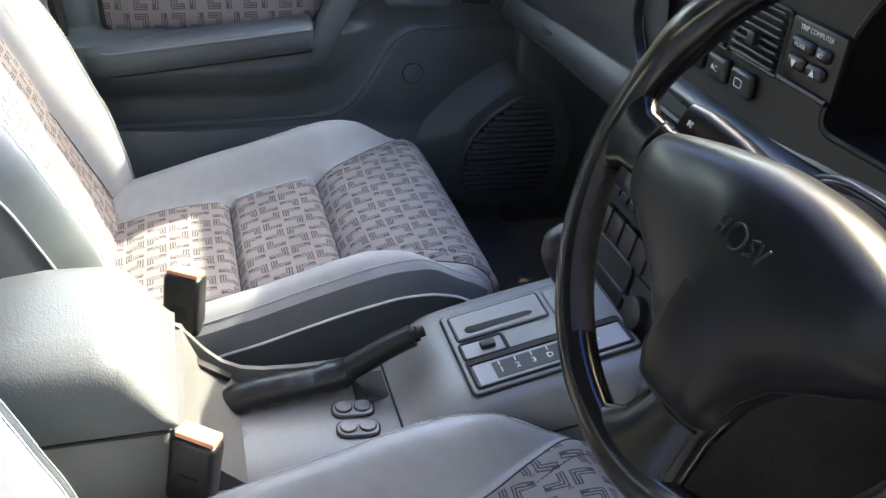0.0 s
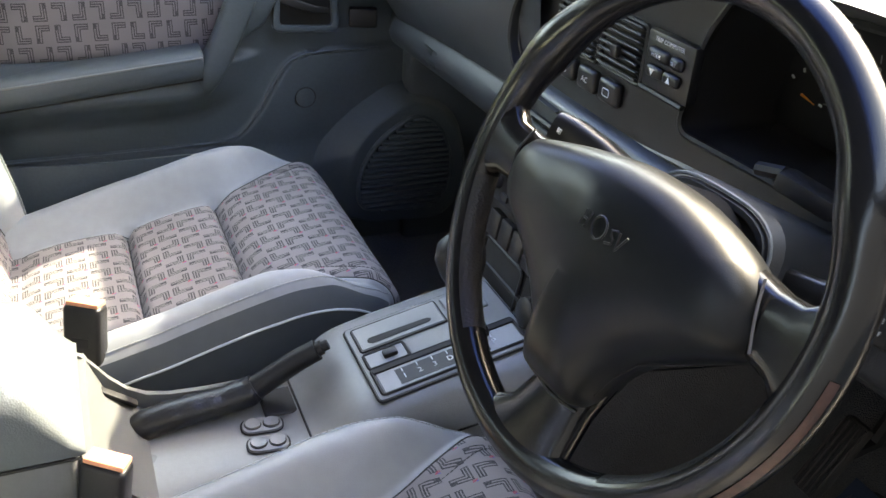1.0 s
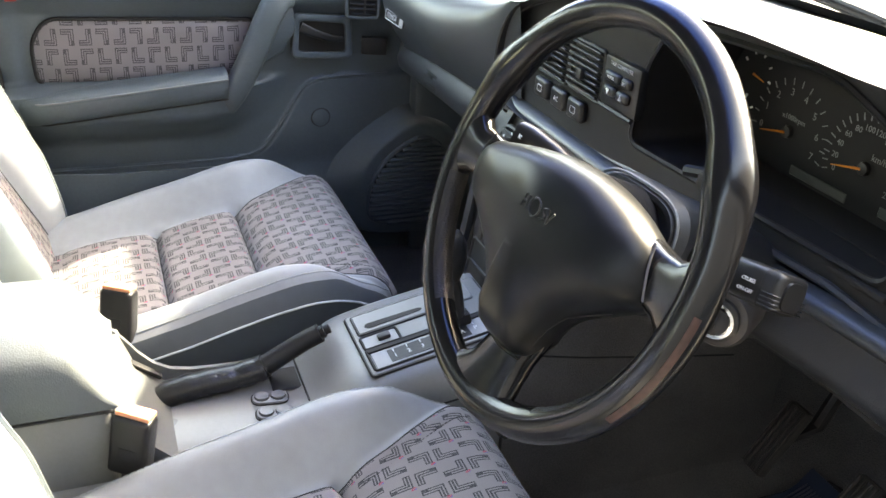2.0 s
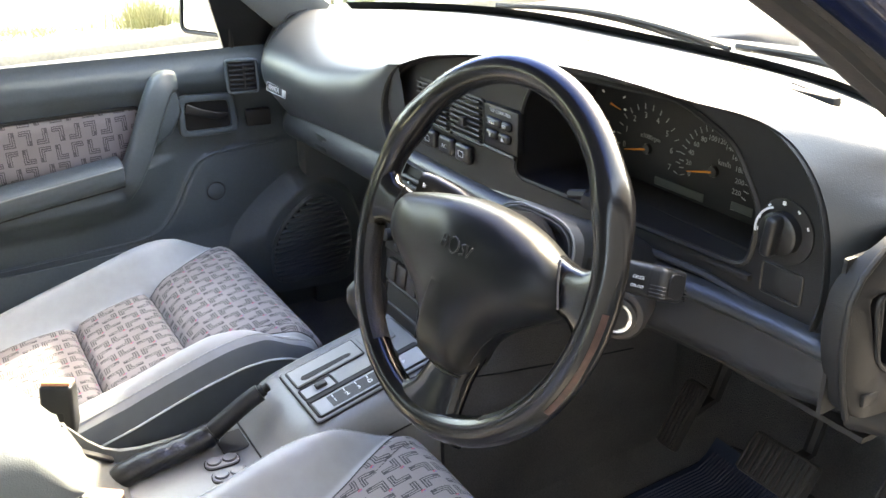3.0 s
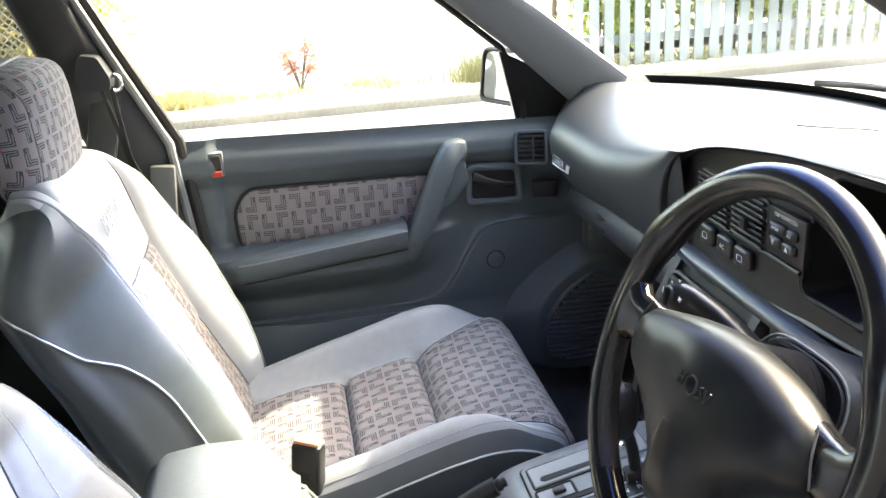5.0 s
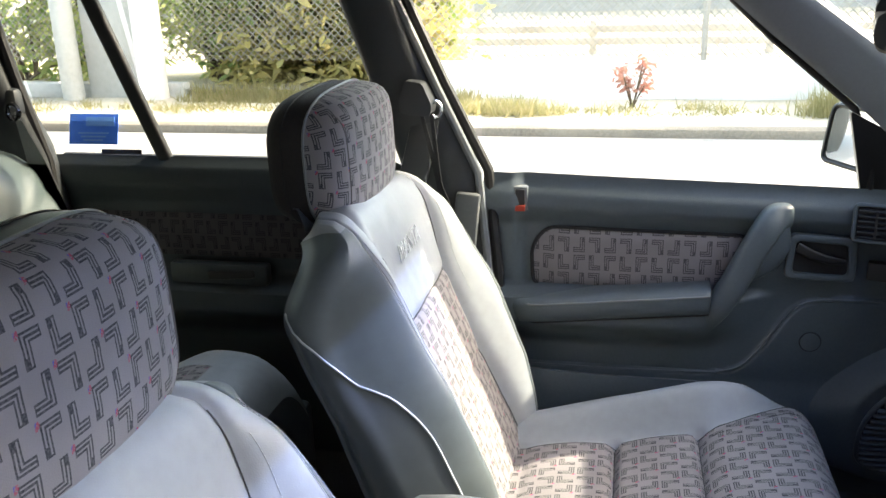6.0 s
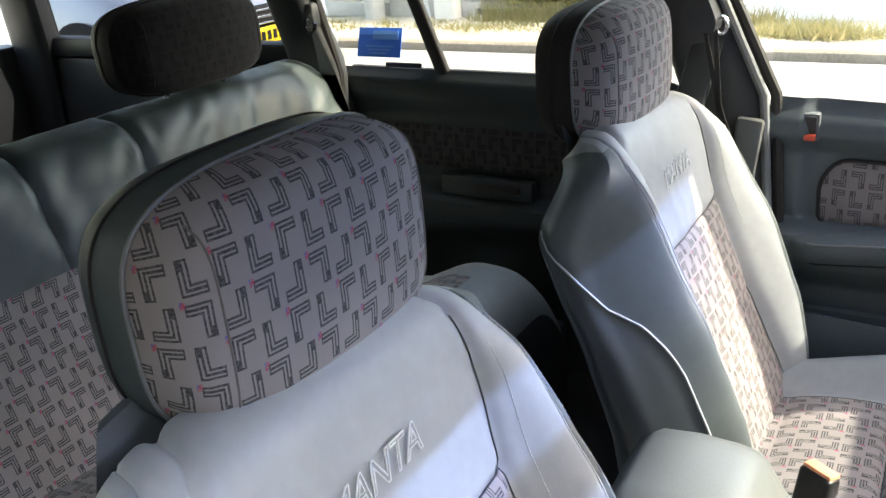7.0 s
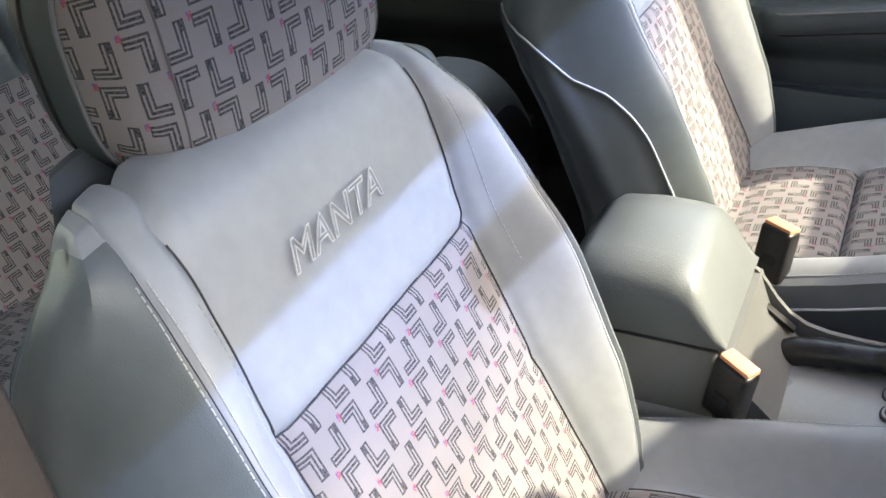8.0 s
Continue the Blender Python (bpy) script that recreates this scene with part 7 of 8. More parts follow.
# storage box with its hinged lid
LX0, LX1 = -0.086, 0.100
part("box_body", loft([[Vector((x, y, z)) for x, y in round_poly([(LX0 + o, -0.148), (LX1 - o, -0.148), (LX1 - o, 0.034 - o), (LX0 + o, 0.034 - o)], 0.012, 3)] for z, o in ((0.10, -0.006), (0.30, 0.0), (0.396, 0.002))]), CONSOLE_GREY, console, "grey storage box")
LID = [(-0.150, 0.400), (-0.152, 0.440), (-0.146, 0.468), (-0.125, 0.485), (-0.08, 0.491), (-0.03, 0.489), (-0.006, 0.483), (0.004, 0.471), (0.033, 0.418), (0.038, 0.404), (0.034, 0.400)]
lid_rings = []
for x, k in ((LX0, 0.60), (LX0 + 0.003, 0.76), (LX0 + 0.010, 0.86), (LX0 + 0.022, 0.93), (LX0 + 0.040, 0.98), (0.008, 1.0), (LX1 - 0.040, 0.985), (LX1 - 0.022, 0.945), (LX1 - 0.010, 0.87), (LX1 - 0.003, 0.77), (LX1, 0.60)):
    lid_rings.append([Vector((x, -0.05 + (y + 0.05) * (0.75 + 0.25 * k) if z > 0.41 else y, 0.400 + (z - 0.400) * k)) for y, z in LID])
part("box_lid", loft(lid_rings), LID_GREY, console, "smooth grey-green box lid", angle=60)
part("lid_gap", tube(bmesh.new(), [(LX1 + 0.001, y, 0.398) for y in (-0.14, 0.033)] + [(LX0, 0.036, 0.398), (LX0 - 0.001, -0.14, 0.398)], 0.0018, 5), BLACK_MATT, console)
# neck in front of the box: console grey with its shade put into the colour
NECK_SHADED = surface("console_neck_grey_shaded", (0.12, 0.125, 0.122), 0.45, var=0.1, big=6, bump=0.22, bscale=700, grain="leather")
part("box_neck", loft([[Vector((x, 0.020, 0.392)), Vector((x, 0.044, 0.390)), Vector((x, 0.060, 0.345)), Vector((x, 0.098, 0.306)), Vector((x, 0.02, 0.29))] for x in steps(LX0 + 0.004, LX1 - 0.006, 8)]), NECK_SHADED, console, angle=35)
for x in (LX0 + 0.012,):
    part("neck_cheek", loft([[Vector((x + o, y, z)) for y, z in ((0.028, 0.400), (0.040, 0.394), (0.052, 0.378), (0.066, 0.357), (0.083, 0.338), (0.104, 0.325), (0.13, 0.319), (0.17, 0.3165), (0.27, 0.316), (0.27, 0.305), (0.03, 0.305))] for o in (-0.004, 0.0, 0.003)]), NECK_SHADED, console, "raised grey cheek, darkened for shade", angle=60)
part("neck_slot", bbox((-0.06, 0.072, 0.338), (0.012, 0.05, 0.006), rot=(-38, 0, 0), bevel=0.002), BLACK_MATT, console, "dark slot")
# hand brake
hb = part("brake_boot", tube(bmesh.new(), fine([Vector(p) for p in ((-0.030, 0.075, 0.306), (-0.031, 0.105, 0.316), (-0.032, 0.14, 0.321), (-0.034, 0.18, 0.323), (-0.036, 0.215, 0.328), (-0.036, 0.225, 0.330))], 5), lambda t: 0.0195 + 0.0010 * math.sin(t * 47) + 0.0016 * noise.noise(Vector((t * 14, 2.3, 0))) - 0.003 * smooth(0.8, 1, t) - 0.006 * bell(t, 0, 0.08), 22, flat=0.82), BOOT, console, "creased black leather brake boot")
part("brake_grip", tube(bmesh.new(), fine([Vector(p) for p in ((-0.036, 0.218, 0.329), (-0.035, 0.245, 0.345), (-0.032, 0.275, 0.364), (-0.029, 0.297, 0.376))], 5), lambda t: 0.0145 - 0.0015 * t, 16), FASCIA, console, "charcoal hand brake grip")
part("brake_button", lathe(bmesh.new(), [(0.009, 0), (0.009, 0.006), (0.0065, 0.007), (0.0065, 0.014), (0.001, 0.015)], face_pose((-0.029, 0.297, 0.376), (0.12, 0.87, 0.45)), 16), FASCIA, console, "brake release button")
part("brake_collar", tube(bmesh.new(), [Vector((-0.036, 0.216, 0.328)), Vector((-0.0358, 0.224, 0.3325))], 0.0170, 16), BLACK, console)
part("brake_slot", bbox((-0.028, 0.255, 0.311), (0.05, 0.055, 0.004), bevel=0.002, seg=1), BLACK_MATT, console)

# ---- belt buckles ----
def buckle(name, foot, head, width_axis, label):
    b = thing(name, foot, label, "seat belt buckle", "belt buckles")
    foot, head = Vector(foot), Vector(head)
    up = (head - foot).normalized()
    side = Vector(width_axis)
    side = (side - up * side.dot(up)).normalized()
    m = Matrix((side, up.cross(side) * -1, up)).transposed().to_4x4()
    m = Matrix((side, up.cross(side), up)).transposed().to_4x4()
    m.translation = head
    part("buckle_case", bbox((0, 0, -0.038), (0.046, 0.026, 0.076), bevel=0.006, seg=3, m=m), BLACK, b, "black buckle case")
    part("press_button", bbox((0, 0.0015, 0.001), (0.040, 0.0205, 0.007), bevel=0.002, m=m), BUCKLE_TOP, b, "red press button")
    part("buckle_stalk", tube(bmesh.new(), [foot, foot + (head - foot) * 0.5, head - up * 0.07], 0.009, 8), BLACK, b)
    part("case_print", bbox((0, -0.0135, -0.045), (0.020, 0.0008, 0.012), m=m), FASCIA, b)


buckle("belt_buckle", (-0.118, 0.020, 0.13), (-0.156, 0.052, 0.408), (0.5, 0.86, 0), "black belt buckle with red button beside the passenger cushion")
buckle("belt_buckle", (0.122, 0.010, 0.13), (0.116, 0.055, 0.400), (0.5, 0.86, 0), "black belt buckle with red button beside the driver's cushion")

# ---- driver's footwell ----
ftm = thing("floor_mat", (0.36, 0.75, FLOOR_Z + 0.015), "ribbed blue floor mat with dark edge", "floor mat")
mat_f = lambda x, y: (x, y, floor_at(0.36, y)[2] + 0.012)
part("mat_sheet", grid(mat_f, steps(0.18, 0.60, 12), steps(0.50, 1.03, 24), 0.008), MAT_BLUE, ftm)
part("mat_edge", tube(bmesh.new(), [mat_f(x, y) for x, y in round_poly([(0.18, 0.50), (0.60, 0.50), (0.60, 1.03), (0.18, 1.03)], 0.05, 5)], 0.007, 6, closed=True), BLACK_MATT, ftm, "dark mat edge")
for k in range(64):
    x = 0.192 + 0.0062 * k
    part("mat_rib", tube(bmesh.new(), [Vector(mat_f(x, y)) + Vector((0, 0, 0.0085)) for y in steps(0.54, 1.015, 11)], 0.0018, 4), MAT_RIB, ftm)


def pedal(name, centre, w, h, tilt, label, ribs, arm_to):
    p = thing(name, centre, label, "pedal")
    m = pose(*centre, tilt, 0, 0)
    pd = part("pedal_pad", bbox((0, 0, 0), (w, h, 0.016), bevel=0.006, seg=2, m=m), RUBBER, p, "worn ribbed rubber pad")
    for k in range(ribs):
        if w > h:
            part("pad_rib", bbox((-w / 2 + w * (k + 0.5) / ribs, 0, 0.009), (w / ribs * 0.5, h * 0.88, 0.006), bevel=0.001, seg=1, m=m), RUBBER, pd)
        else:
            part("pad_rib", bbox((-w / 2 + w * (k + 0.5) / ribs, 0, 0.009), (w / ribs * 0.5, h * 0.92, 0.005), bevel=0.001, seg=1, m=m), RUBBER, pd)
    part("pedal_arm", tube(bmesh.new(), [m @ Vector((0, 0.0, -0.008)), m @ Vector((0, 0.04, -0.05)), Vector(arm_to)], 0.010, 8), BLACK_MATT, p)


pedal("brake_pedal", (0.428, 0.847, 0.310), 0.103, 0.062, 52, "wide worn rubber brake pedal", 12, (0.43, 0.98, 0.55))
pedal("accelerator_pedal", (0.572, 0.870, 0.318), 0.052, 0.150, 55, "long worn accelerator pedal", 6, (0.60, 1.02, 0.50))
pedal("footrest", (0.266, 0.836, 0.305), 0.036, 0.108, 58, "narrow ribbed brown-grey pedal pad", 5, (0.275, 0.97, 0.52))
rel2 = thing("bonnet_release", (0.655, 0.82, 0.36), "black bonnet release with white print on the kick panel", "release handle")
rp = face_pose((0.672, 0.80, 0.385), (-0.35, -0.9, 0.25))
rp = face_pose((0.662, 0.80, 0.412), (-0.3, -0.9, 0.3))
part("release_plate", bbox((0.022, 0, 0), (0.034, 0.036, 0.03), bevel=0.006, m=rp), BLACK, rel2)
words("PUSH", 0.0085, rp @ pose(0.018, -0.006, 0.016), WHITE_PRINT, "release_lettering", rel2, extrude=0.0002)
part("release_icon", bbox((0.012, 0.010, 0.016), (0.016, 0.006, 0.001), bevel=0.0004, seg=1, m=rp), WHITE_PRINT, rel2)

# ---- outside ----
ASPHALT = surface("asphalt", (0.27, 0.26, 0.24), 0.9, var=0.25, big=0.6, fine=60, bump=0.6, bscale=120, dist=0.01)
KERB = surface("kerb_concrete", (0.19, 0.165, 0.13), 0.9, var=0.35, big=2, fine=40, bump=0.5, bscale=90, dist=0.01)
DIRT = surface("verge_dirt", (0.46, 0.41, 0.32), 0.95, var=0.3, big=1.5, fine=30, bump=0.8, bscale=40, dist=0.03)
WALL_WHITE = surface("white_wall", (0.74, 0.72, 0.68), 0.85, var=0.1, big=1.0, fine=20, bump=0.3, bscale=40, dist=0.005)
CONCRETE = surface("concrete", (0.42, 0.41, 0.38), 0.9, var=0.2, big=1.2, fine=25, bump=0.4, bscale=50, dist=0.005)
WIRE = surface("galvanised_wire", (0.34, 0.32, 0.29), 0.6, var=0.2, metal=0.3, bump=0.0)
TIMBER = surface("weathered_timber", (0.46, 0.41, 0.35), 0.8, var=0.3, big=2, bump=0.4, bscale=30, dist=0.003)
BARK = surface("bark", (0.12, 0.09, 0.06), 0.9, var=0.3, big=4, bump=0.8, bscale=40, dist=0.01)
SILVER_PAINT = surface("silver_car_paint", (0.42, 0.45, 0.52), 0.3, rvar=0.02, var=0.015, metal=0.55, bump=0.0, coat=0.8)
TYRE = surface("tyre_rubber", (0.02, 0.02, 0.021), 0.8, var=0.2, bump=0.3)
YELLOW = surface("yellow_plate", (0.75, 0.55, 0.03), 0.5, var=0.05, bump=0.0)
DARK_GLASS = surface("dark_car_glass", (0.02, 0.024, 0.028), 0.06, var=0.1, bump=0.0)


def leafy(name, col, other):
    m, nt, bsdf, tc = start_mat(name)
    geo = nt.nodes.new("ShaderNodeNewGeometry")
    nt.links.new(mix_col(nt, geo.outputs["Random Per Island"], col, other), bsdf.inputs["Base Color"])
    bsdf.inputs["Roughness"].default_value = 0.55
    bsdf.inputs["Subsurface Weight"].default_value = 0.0
    bsdf.inputs["Transmission Weight"].default_value = 0.0
    back = nt.nodes.new("ShaderNodeBsdfTranslucent")
    nt.links.new(mix_col(nt, geo.outputs["Random Per Island"], col, other), back.inputs[0])
    mixer = nt.nodes.new("ShaderNodeMixShader")
    mixer.inputs[0].default_value = 0.55
    nt.links.new(bsdf.outputs[0], mixer.inputs[1])
    nt.links.new(back.outputs[0], mixer.inputs[2])
    nt.links.new(mixer.outputs[0], nt.nodes["Material Output"].inputs[0])
    return m


LEAF = leafy("bush_leaf", (0.20, 0.32, 0.09), (0.56, 0.55, 0.24))
LEAF_DEEP = leafy("tree_leaf", (0.03, 0.055, 0.018), (0.07, 0.09, 0.03))
LEAF_YELLOW = leafy("dry_leaf", (0.34, 0.32, 0.12), (0.58, 0.48, 0.22))
LEAF_RED = leafy("red_leaf", (0.42, 0.17, 0.14), (0.5, 0.28, 0.2))
GRASS = leafy("verge_grass", (0.22, 0.215, 0.085), (0.40, 0.345, 0.19))

gr = link("ground", grid(lambda x, y: (x, y, GROUND_Z), [-900, -60, -20, -6.05, 0, 6, 60, 900], [-900, -40, -8, 0, 8, 40, 900]), ASPHALT)
tagged(gr, "sunlit pale grey asphalt street", "ground", kind="structure")
kb = link("kerb", bbox((-6.15, 0, GROUND_Z), (0.16, 60, 0.15), bevel=0.035), KERB)
tagged(kb, "worn concrete kerb", "kerb", kind="structure")
vg = link("verge", grid(lambda x, y: (x, y, GROUND_Z + 0.072 + (0.012 + 0.03 * noise.noise(Vector((x, y, 0)))) * smooth(-6.2, -6.5, x)), steps(-7.55, -6.13, 12), steps(-25, 25, 80)), DIRT)
tagged(vg, "dry dirt verge behind the kerb", "ground", kind="structure")
yd = link("yard", grid(lambda x, y: (x, y, GROUND_Z + 0.16), [-40, -20, -7.5], [-40, 0, 40]), DIRT)
tagged(yd, "bright bare yard behind the fence", "ground", kind="structure")

fence = thing("street_fence", (-7.55, 0, GROUND_Z + 0.1), "white low wall carrying a chain-link fence on steel posts", "fence")
part("low_wall", bbox((-7.55, 0.25, -0.05), (0.18, 4.7, 0.40), bevel=0.02), WALL_WHITE, fence, "white rendered low wall")
part("low_wall", bbox((-7.55, 7.60, -0.05), (0.18, 5.0, 0.40), bevel=0.02), WALL_WHITE, fence, "white rendered low wall")
part("wall_base", bbox((-7.55, -9.0, -0.12), (0.16, 9.4, 0.16), bevel=0.02), CONCRETE, fence)
part("top_rail", tube(bmesh.new(), [(-7.55, -14, 1.75), (-7.55, 10, 1.75)], 0.025, 8), WIRE, fence)
for k in range(9):
    part("fence_post", tube(bmesh.new(), [(-7.55, -13.2 + 2.8 * k, -0.2), (-7.55, -13.2 + 2.8 * k, 1.8)], 0.03, 8), WIRE, fence)


def mesh_wires():
    """Crossing wires of the chain link."""
    bm = bmesh.new()
    step, h, z0 = 0.074, 1.55, 0.17
    for lean in (-1, 1):
        y = -14.0
        while y < 10.0:
            y1 = y + lean * h
            a0, a1 = max(-14, min(10, y)), max(-14, min(10, y1))
            if abs(a1 - a0) > 0.05:
                p = Vector((-7.55 + 0.004 * lean, a0, z0 + (a0 - y) * lean))
                q = Vector((-7.55 + 0.004 * lean, a1, z0 + (a1 - y) * lean))
                tube(bm, [p, q], 0.0052, 3, cap=False)
            y += step
    return bm


part("wire_mesh", mesh_wires(), WIRE, fence, "diamond wire mesh", kind="stuff")

for y, w, col, name, lab in ((-4.56, 0.24, WALL_WHITE, "gate_column", "white rendered gate column"), (-5.44, 0.16, CONCRETE, "utility_pole", "round grey concrete pole")):
    t = thing(name, (-7.3, y, GROUND_Z), lab, "column")
    if name == "utility_pole":
        part("pole", lathe(bmesh.new(), [(0.11, 0.0), (0.10, 3.0), (0.09, 6.5)], pose(-7.3, y, GROUND_Z), 20), col, t)
        part("pole_band", lathe(bmesh.new(), [(0.115, 0.0), (0.115, 0.05)], pose(-7.3, y, 1.2), 20), WIRE, t)
    else:
        part("shaft", bbox((-7.35, y, 0.95), (0.18, w, 2.44), bevel=0.02), col, t)
        part("cap", bbox((-7.35, y, 2.2), (0.26, w + 0.1, 0.08), bevel=0.015), col, t)
pan = thing("concrete_panel", (-7.45, -4.85, GROUND_Z), "grey concrete wall panel between pole and column", "wall panel")
part("panel", bbox((-7.46, -5.0, 0.85), (0.10, 0.64, 2.24), bevel=0.01), CONCRETE, pan)


def leaves(count, size, spread, long=2.2, seed=1, droop=0.4):
    """Loose leaves: two bent quads each, placed by spread(random)."""
    rnd = random.Random(seed)
    verts, faces = [], []
    for _ in range(count):
        c = Vector(spread(rnd))
        d = Vector((rnd.gauss(0, 1), rnd.gauss(0, 1), rnd.gauss(0.1, 0.6))).normalized()
        s = d.cross(Vector((rnd.gauss(0, 1), rnd.gauss(0, 1), rnd.gauss(0, 1)))).normalized()
        l, w = size * long * rnd.uniform(0.6, 1.3), size * rnd.uniform(0.6, 1.2)
        k = len(verts)
        mid = c + d * l * 0.5
        tip = c + d * l + Vector((0, 0, -droop * l * 0.5))
        verts += [c - s * w * 0.15, c + s * w * 0.15, mid + s * w * 0.5, mid - s * w * 0.5, tip + s * w * 0.06, tip - s * w * 0.06]
        faces += [(k, k + 1, k + 2, k + 3), (k + 3, k + 2, k + 4, k + 5)]
    me = bpy.data.meshes.new("leaves")
    me.from_pydata([tuple(v) for v in verts], [], faces)
    bm = bmesh.new()
    bm.from_mesh(me)
    bpy.data.meshes.remove(me)
    return bm


def clumped(centres, r):
    def at(rnd):
        c = rnd.choice(centres)
        while True:
            v = Vector((rnd.uniform(-1, 1), rnd.uniform(-1, 1), rnd.uniform(-1, 1)))
            if v.length < 1:
                break
        return Vector(c) + v * r * rnd.uniform(0.5, 1.0)
    return at


rg = random.Random(7)
for k, (x, y, h) in enumerate(((-9.2, -9.8, 3.4), (-9.4, -12.4, 3.8), (-8.6, -15.5, 4.0), (-6.0, -17.5, 4.2))):
    tree = thing("tree", (x, y, GROUND_Z + 0.1), "dark green tree in shade beyond the parked car", "tree", "street trees")
    part("trunk", tube(bmesh.new(), [(x, y, GROUND_Z), (x + 0.1, y, 0.8), (x - 0.05, y + 0.1, h * 0.7)], lambda t: 0.12 - 0.07 * t, 10), BARK, tree)
    cs = [(x + rg.gauss(0, 0.8), y + rg.gauss(0, 0.9), 0.5 + rg.uniform(0.0, h)) for _ in range(34)]
    for c in cs[:8]:
        part("limb", tube(bmesh.new(), [(x, y, 0.4), ((x + c[0]) / 2, (y + c[1]) / 2, c[2] * 0.6 + 0.1), c], lambda t: 0.05 - 0.035 * t, 6), BARK, tree)
    part("crown", leaves(3200, 0.10, clumped(cs, 0.62), seed=40 + k), LEAF_DEEP, tree, kind="stuff")
for k, (y, h, mat, lab) in enumerate(((-3.9, 1.1, LEAF, "leafy green shrub behind the wire fence"), (-2.4, 1.2, LEAF_YELLOW, "dry shrub behind the wire fence"), (-3.45, 0.62, LEAF_YELLOW, "low dry shrub at the foot of the wire fence"), (-2.25, 1.5, LEAF, "young green shrub behind the wire fence"), (-2.3, 0.8, LEAF_YELLOW, "low dry shrub at the foot of the wire fence"), (-3.6, 1.5, LEAF, "dense green shrub behind the wire fence"), (-2.7, 1.9, LEAF_YELLOW, "dry yellowing shrub behind the wire fence"), (-3.0, 1.5, LEAF, "leafy green shrub behind the wire fence"), (-6.6, 1.8, LEAF, "tall green shrub behind the wire fence"), (-8.2, 2.2, LEAF_YELLOW, "dry tall shrub behind the wire fence"), (-5.75, 2.2, LEAF, "tall green shrub behind the wire fence"), (-2.0, 2.3, LEAF, "tall green shrub behind the wire fence"), (-3.3, 2.6, LEAF_YELLOW, "tall dry shrub behind the wire fence"), (-4.3, 2.6, LEAF, "tall green shrub behind the wire fence"))):
    bush = thing("shrub", (-8.3, y, GROUND_Z + 0.16), lab, "shrub", "fence shrubs")
    bx = -7.95 if h < 1.0 else -8.35
    cs = [(bx + rg.uniform(-0.35, 0.30), y + rg.uniform(-0.55, 0.55), -0.12 + rg.uniform(0.0, h)) for _ in range(26)]
    for c in cs[:9]:
        part("stem", tube(bmesh.new(), [(-8.3 + rg.uniform(-0.1, 0.1), y + rg.uniform(-0.1, 0.1), GROUND_Z + 0.1), ((-8.3 + c[0]) / 2, (y + c[1]) / 2, c[2] * 0.5), c], lambda t: 0.025 - 0.018 * t, 6), BARK, bush)
    part("crown", leaves(1500, 0.060, clumped(cs, 0.42), seed=20 + k, long=2.6), mat, bush, kind="stuff")
palm = thing("banana_plant", (-8.1, -3.9, GROUND_Z + 0.16), "broad green banana leaves behind the fence", "plant")
part("stem", lathe(bmesh.new(), [(0.09, 0), (0.07, 0.8), (0.04, 1.3)], pose(-8.1, -3.75, GROUND_Z + 0.1), 12), BARK, palm)
for k in range(9):
    a = k * 2.4
    base = Vector((-8.1, -3.75, 0.9))
    d = Vector((math.cos(a) * 0.6, math.sin(a), 0.75 - 0.1 * (k % 3)))
    part("leaf", grid(lambda u, v, d=d, base=base: base + d * (u * 0.9) + Vector((0, 0, -0.55 * u * u)) + Vector((-d.y, d.x, 0)).normalized() * v * 0.15 * math.sin(math.pi * min(1, u * 0.95 + 0.05)), steps(0, 1, 8), steps(-1, 1, 4)), LEAF, palm)
red = thing("red_shrub", (-6.9, 0.25, GROUND_Z + 0.12), "small shrub with reddish leaves by the wall", "shrub")
cs = [(-6.95 + rg.uniform(-0.05, 0.1), 0.15 + rg.uniform(-0.14, 0.14), -0.02 + rg.uniform(0, 0.30)) for _ in range(9)]
for c in cs:
    part("stem", tube(bmesh.new(), [(-6.92, 0.18, GROUND_Z + 0.08), ((c[0] - 6.92) / 2, (c[1] + 0.18) / 2, c[2] * 0.5 - 0.08), c], 0.006, 5), BARK, red)
part("crown", leaves(260, 0.026, clumped(cs, 0.09), seed=5), LEAF_RED, red, kind="stuff")


def grass_tufts():
    rnd = random.Random(3)
    verts, faces = [], []
    centres = [(-6.55 - rnd.random() * 0.5, rnd.uniform(-8, 6), rnd.uniform(0.03, 0.08)) for _ in range(110)] + [(-7.2, rnd.uniform(-4.2, -1.2), rnd.uniform(0.05, 0.18)) for _ in range(90)] + [(-6.6, -0.85 + 0.1 * rnd.gauss(0, 4) * 0.5, rnd.uniform(0.05, 0.13)) for _ in range(45)] + [(-6.6, 1.7 + 0.12 * rnd.gauss(0, 1), rnd.uniform(0.1, 0.2)) for _ in range(20)]
    for cx, cy, h in centres:
        for _ in range(26):
            x, y = cx + rnd.gauss(0, 0.06), cy + rnd.gauss(0, 0.08)
            lx, ly = rnd.gauss(0, 0.06), rnd.gauss(0, 0.06)
            hh, w = h * rnd.uniform(0.5, 1.6), 0.006
            k = len(verts)
            z = GROUND_Z + 0.09
            verts += [(x, y - w, z), (x, y + w, z), (x + lx, y + ly, z + hh)]
            faces.append((k, k + 1, k + 2))
    me = bpy.data.meshes.new("verge_grass")
    me.from_pydata(verts, [], faces)
    me.materials.append(GRASS)
    return me


tagged(new("verge_grass", grass_tufts()), "dry yellow-green grass tufts along the verge", "grass", kind="stuff")

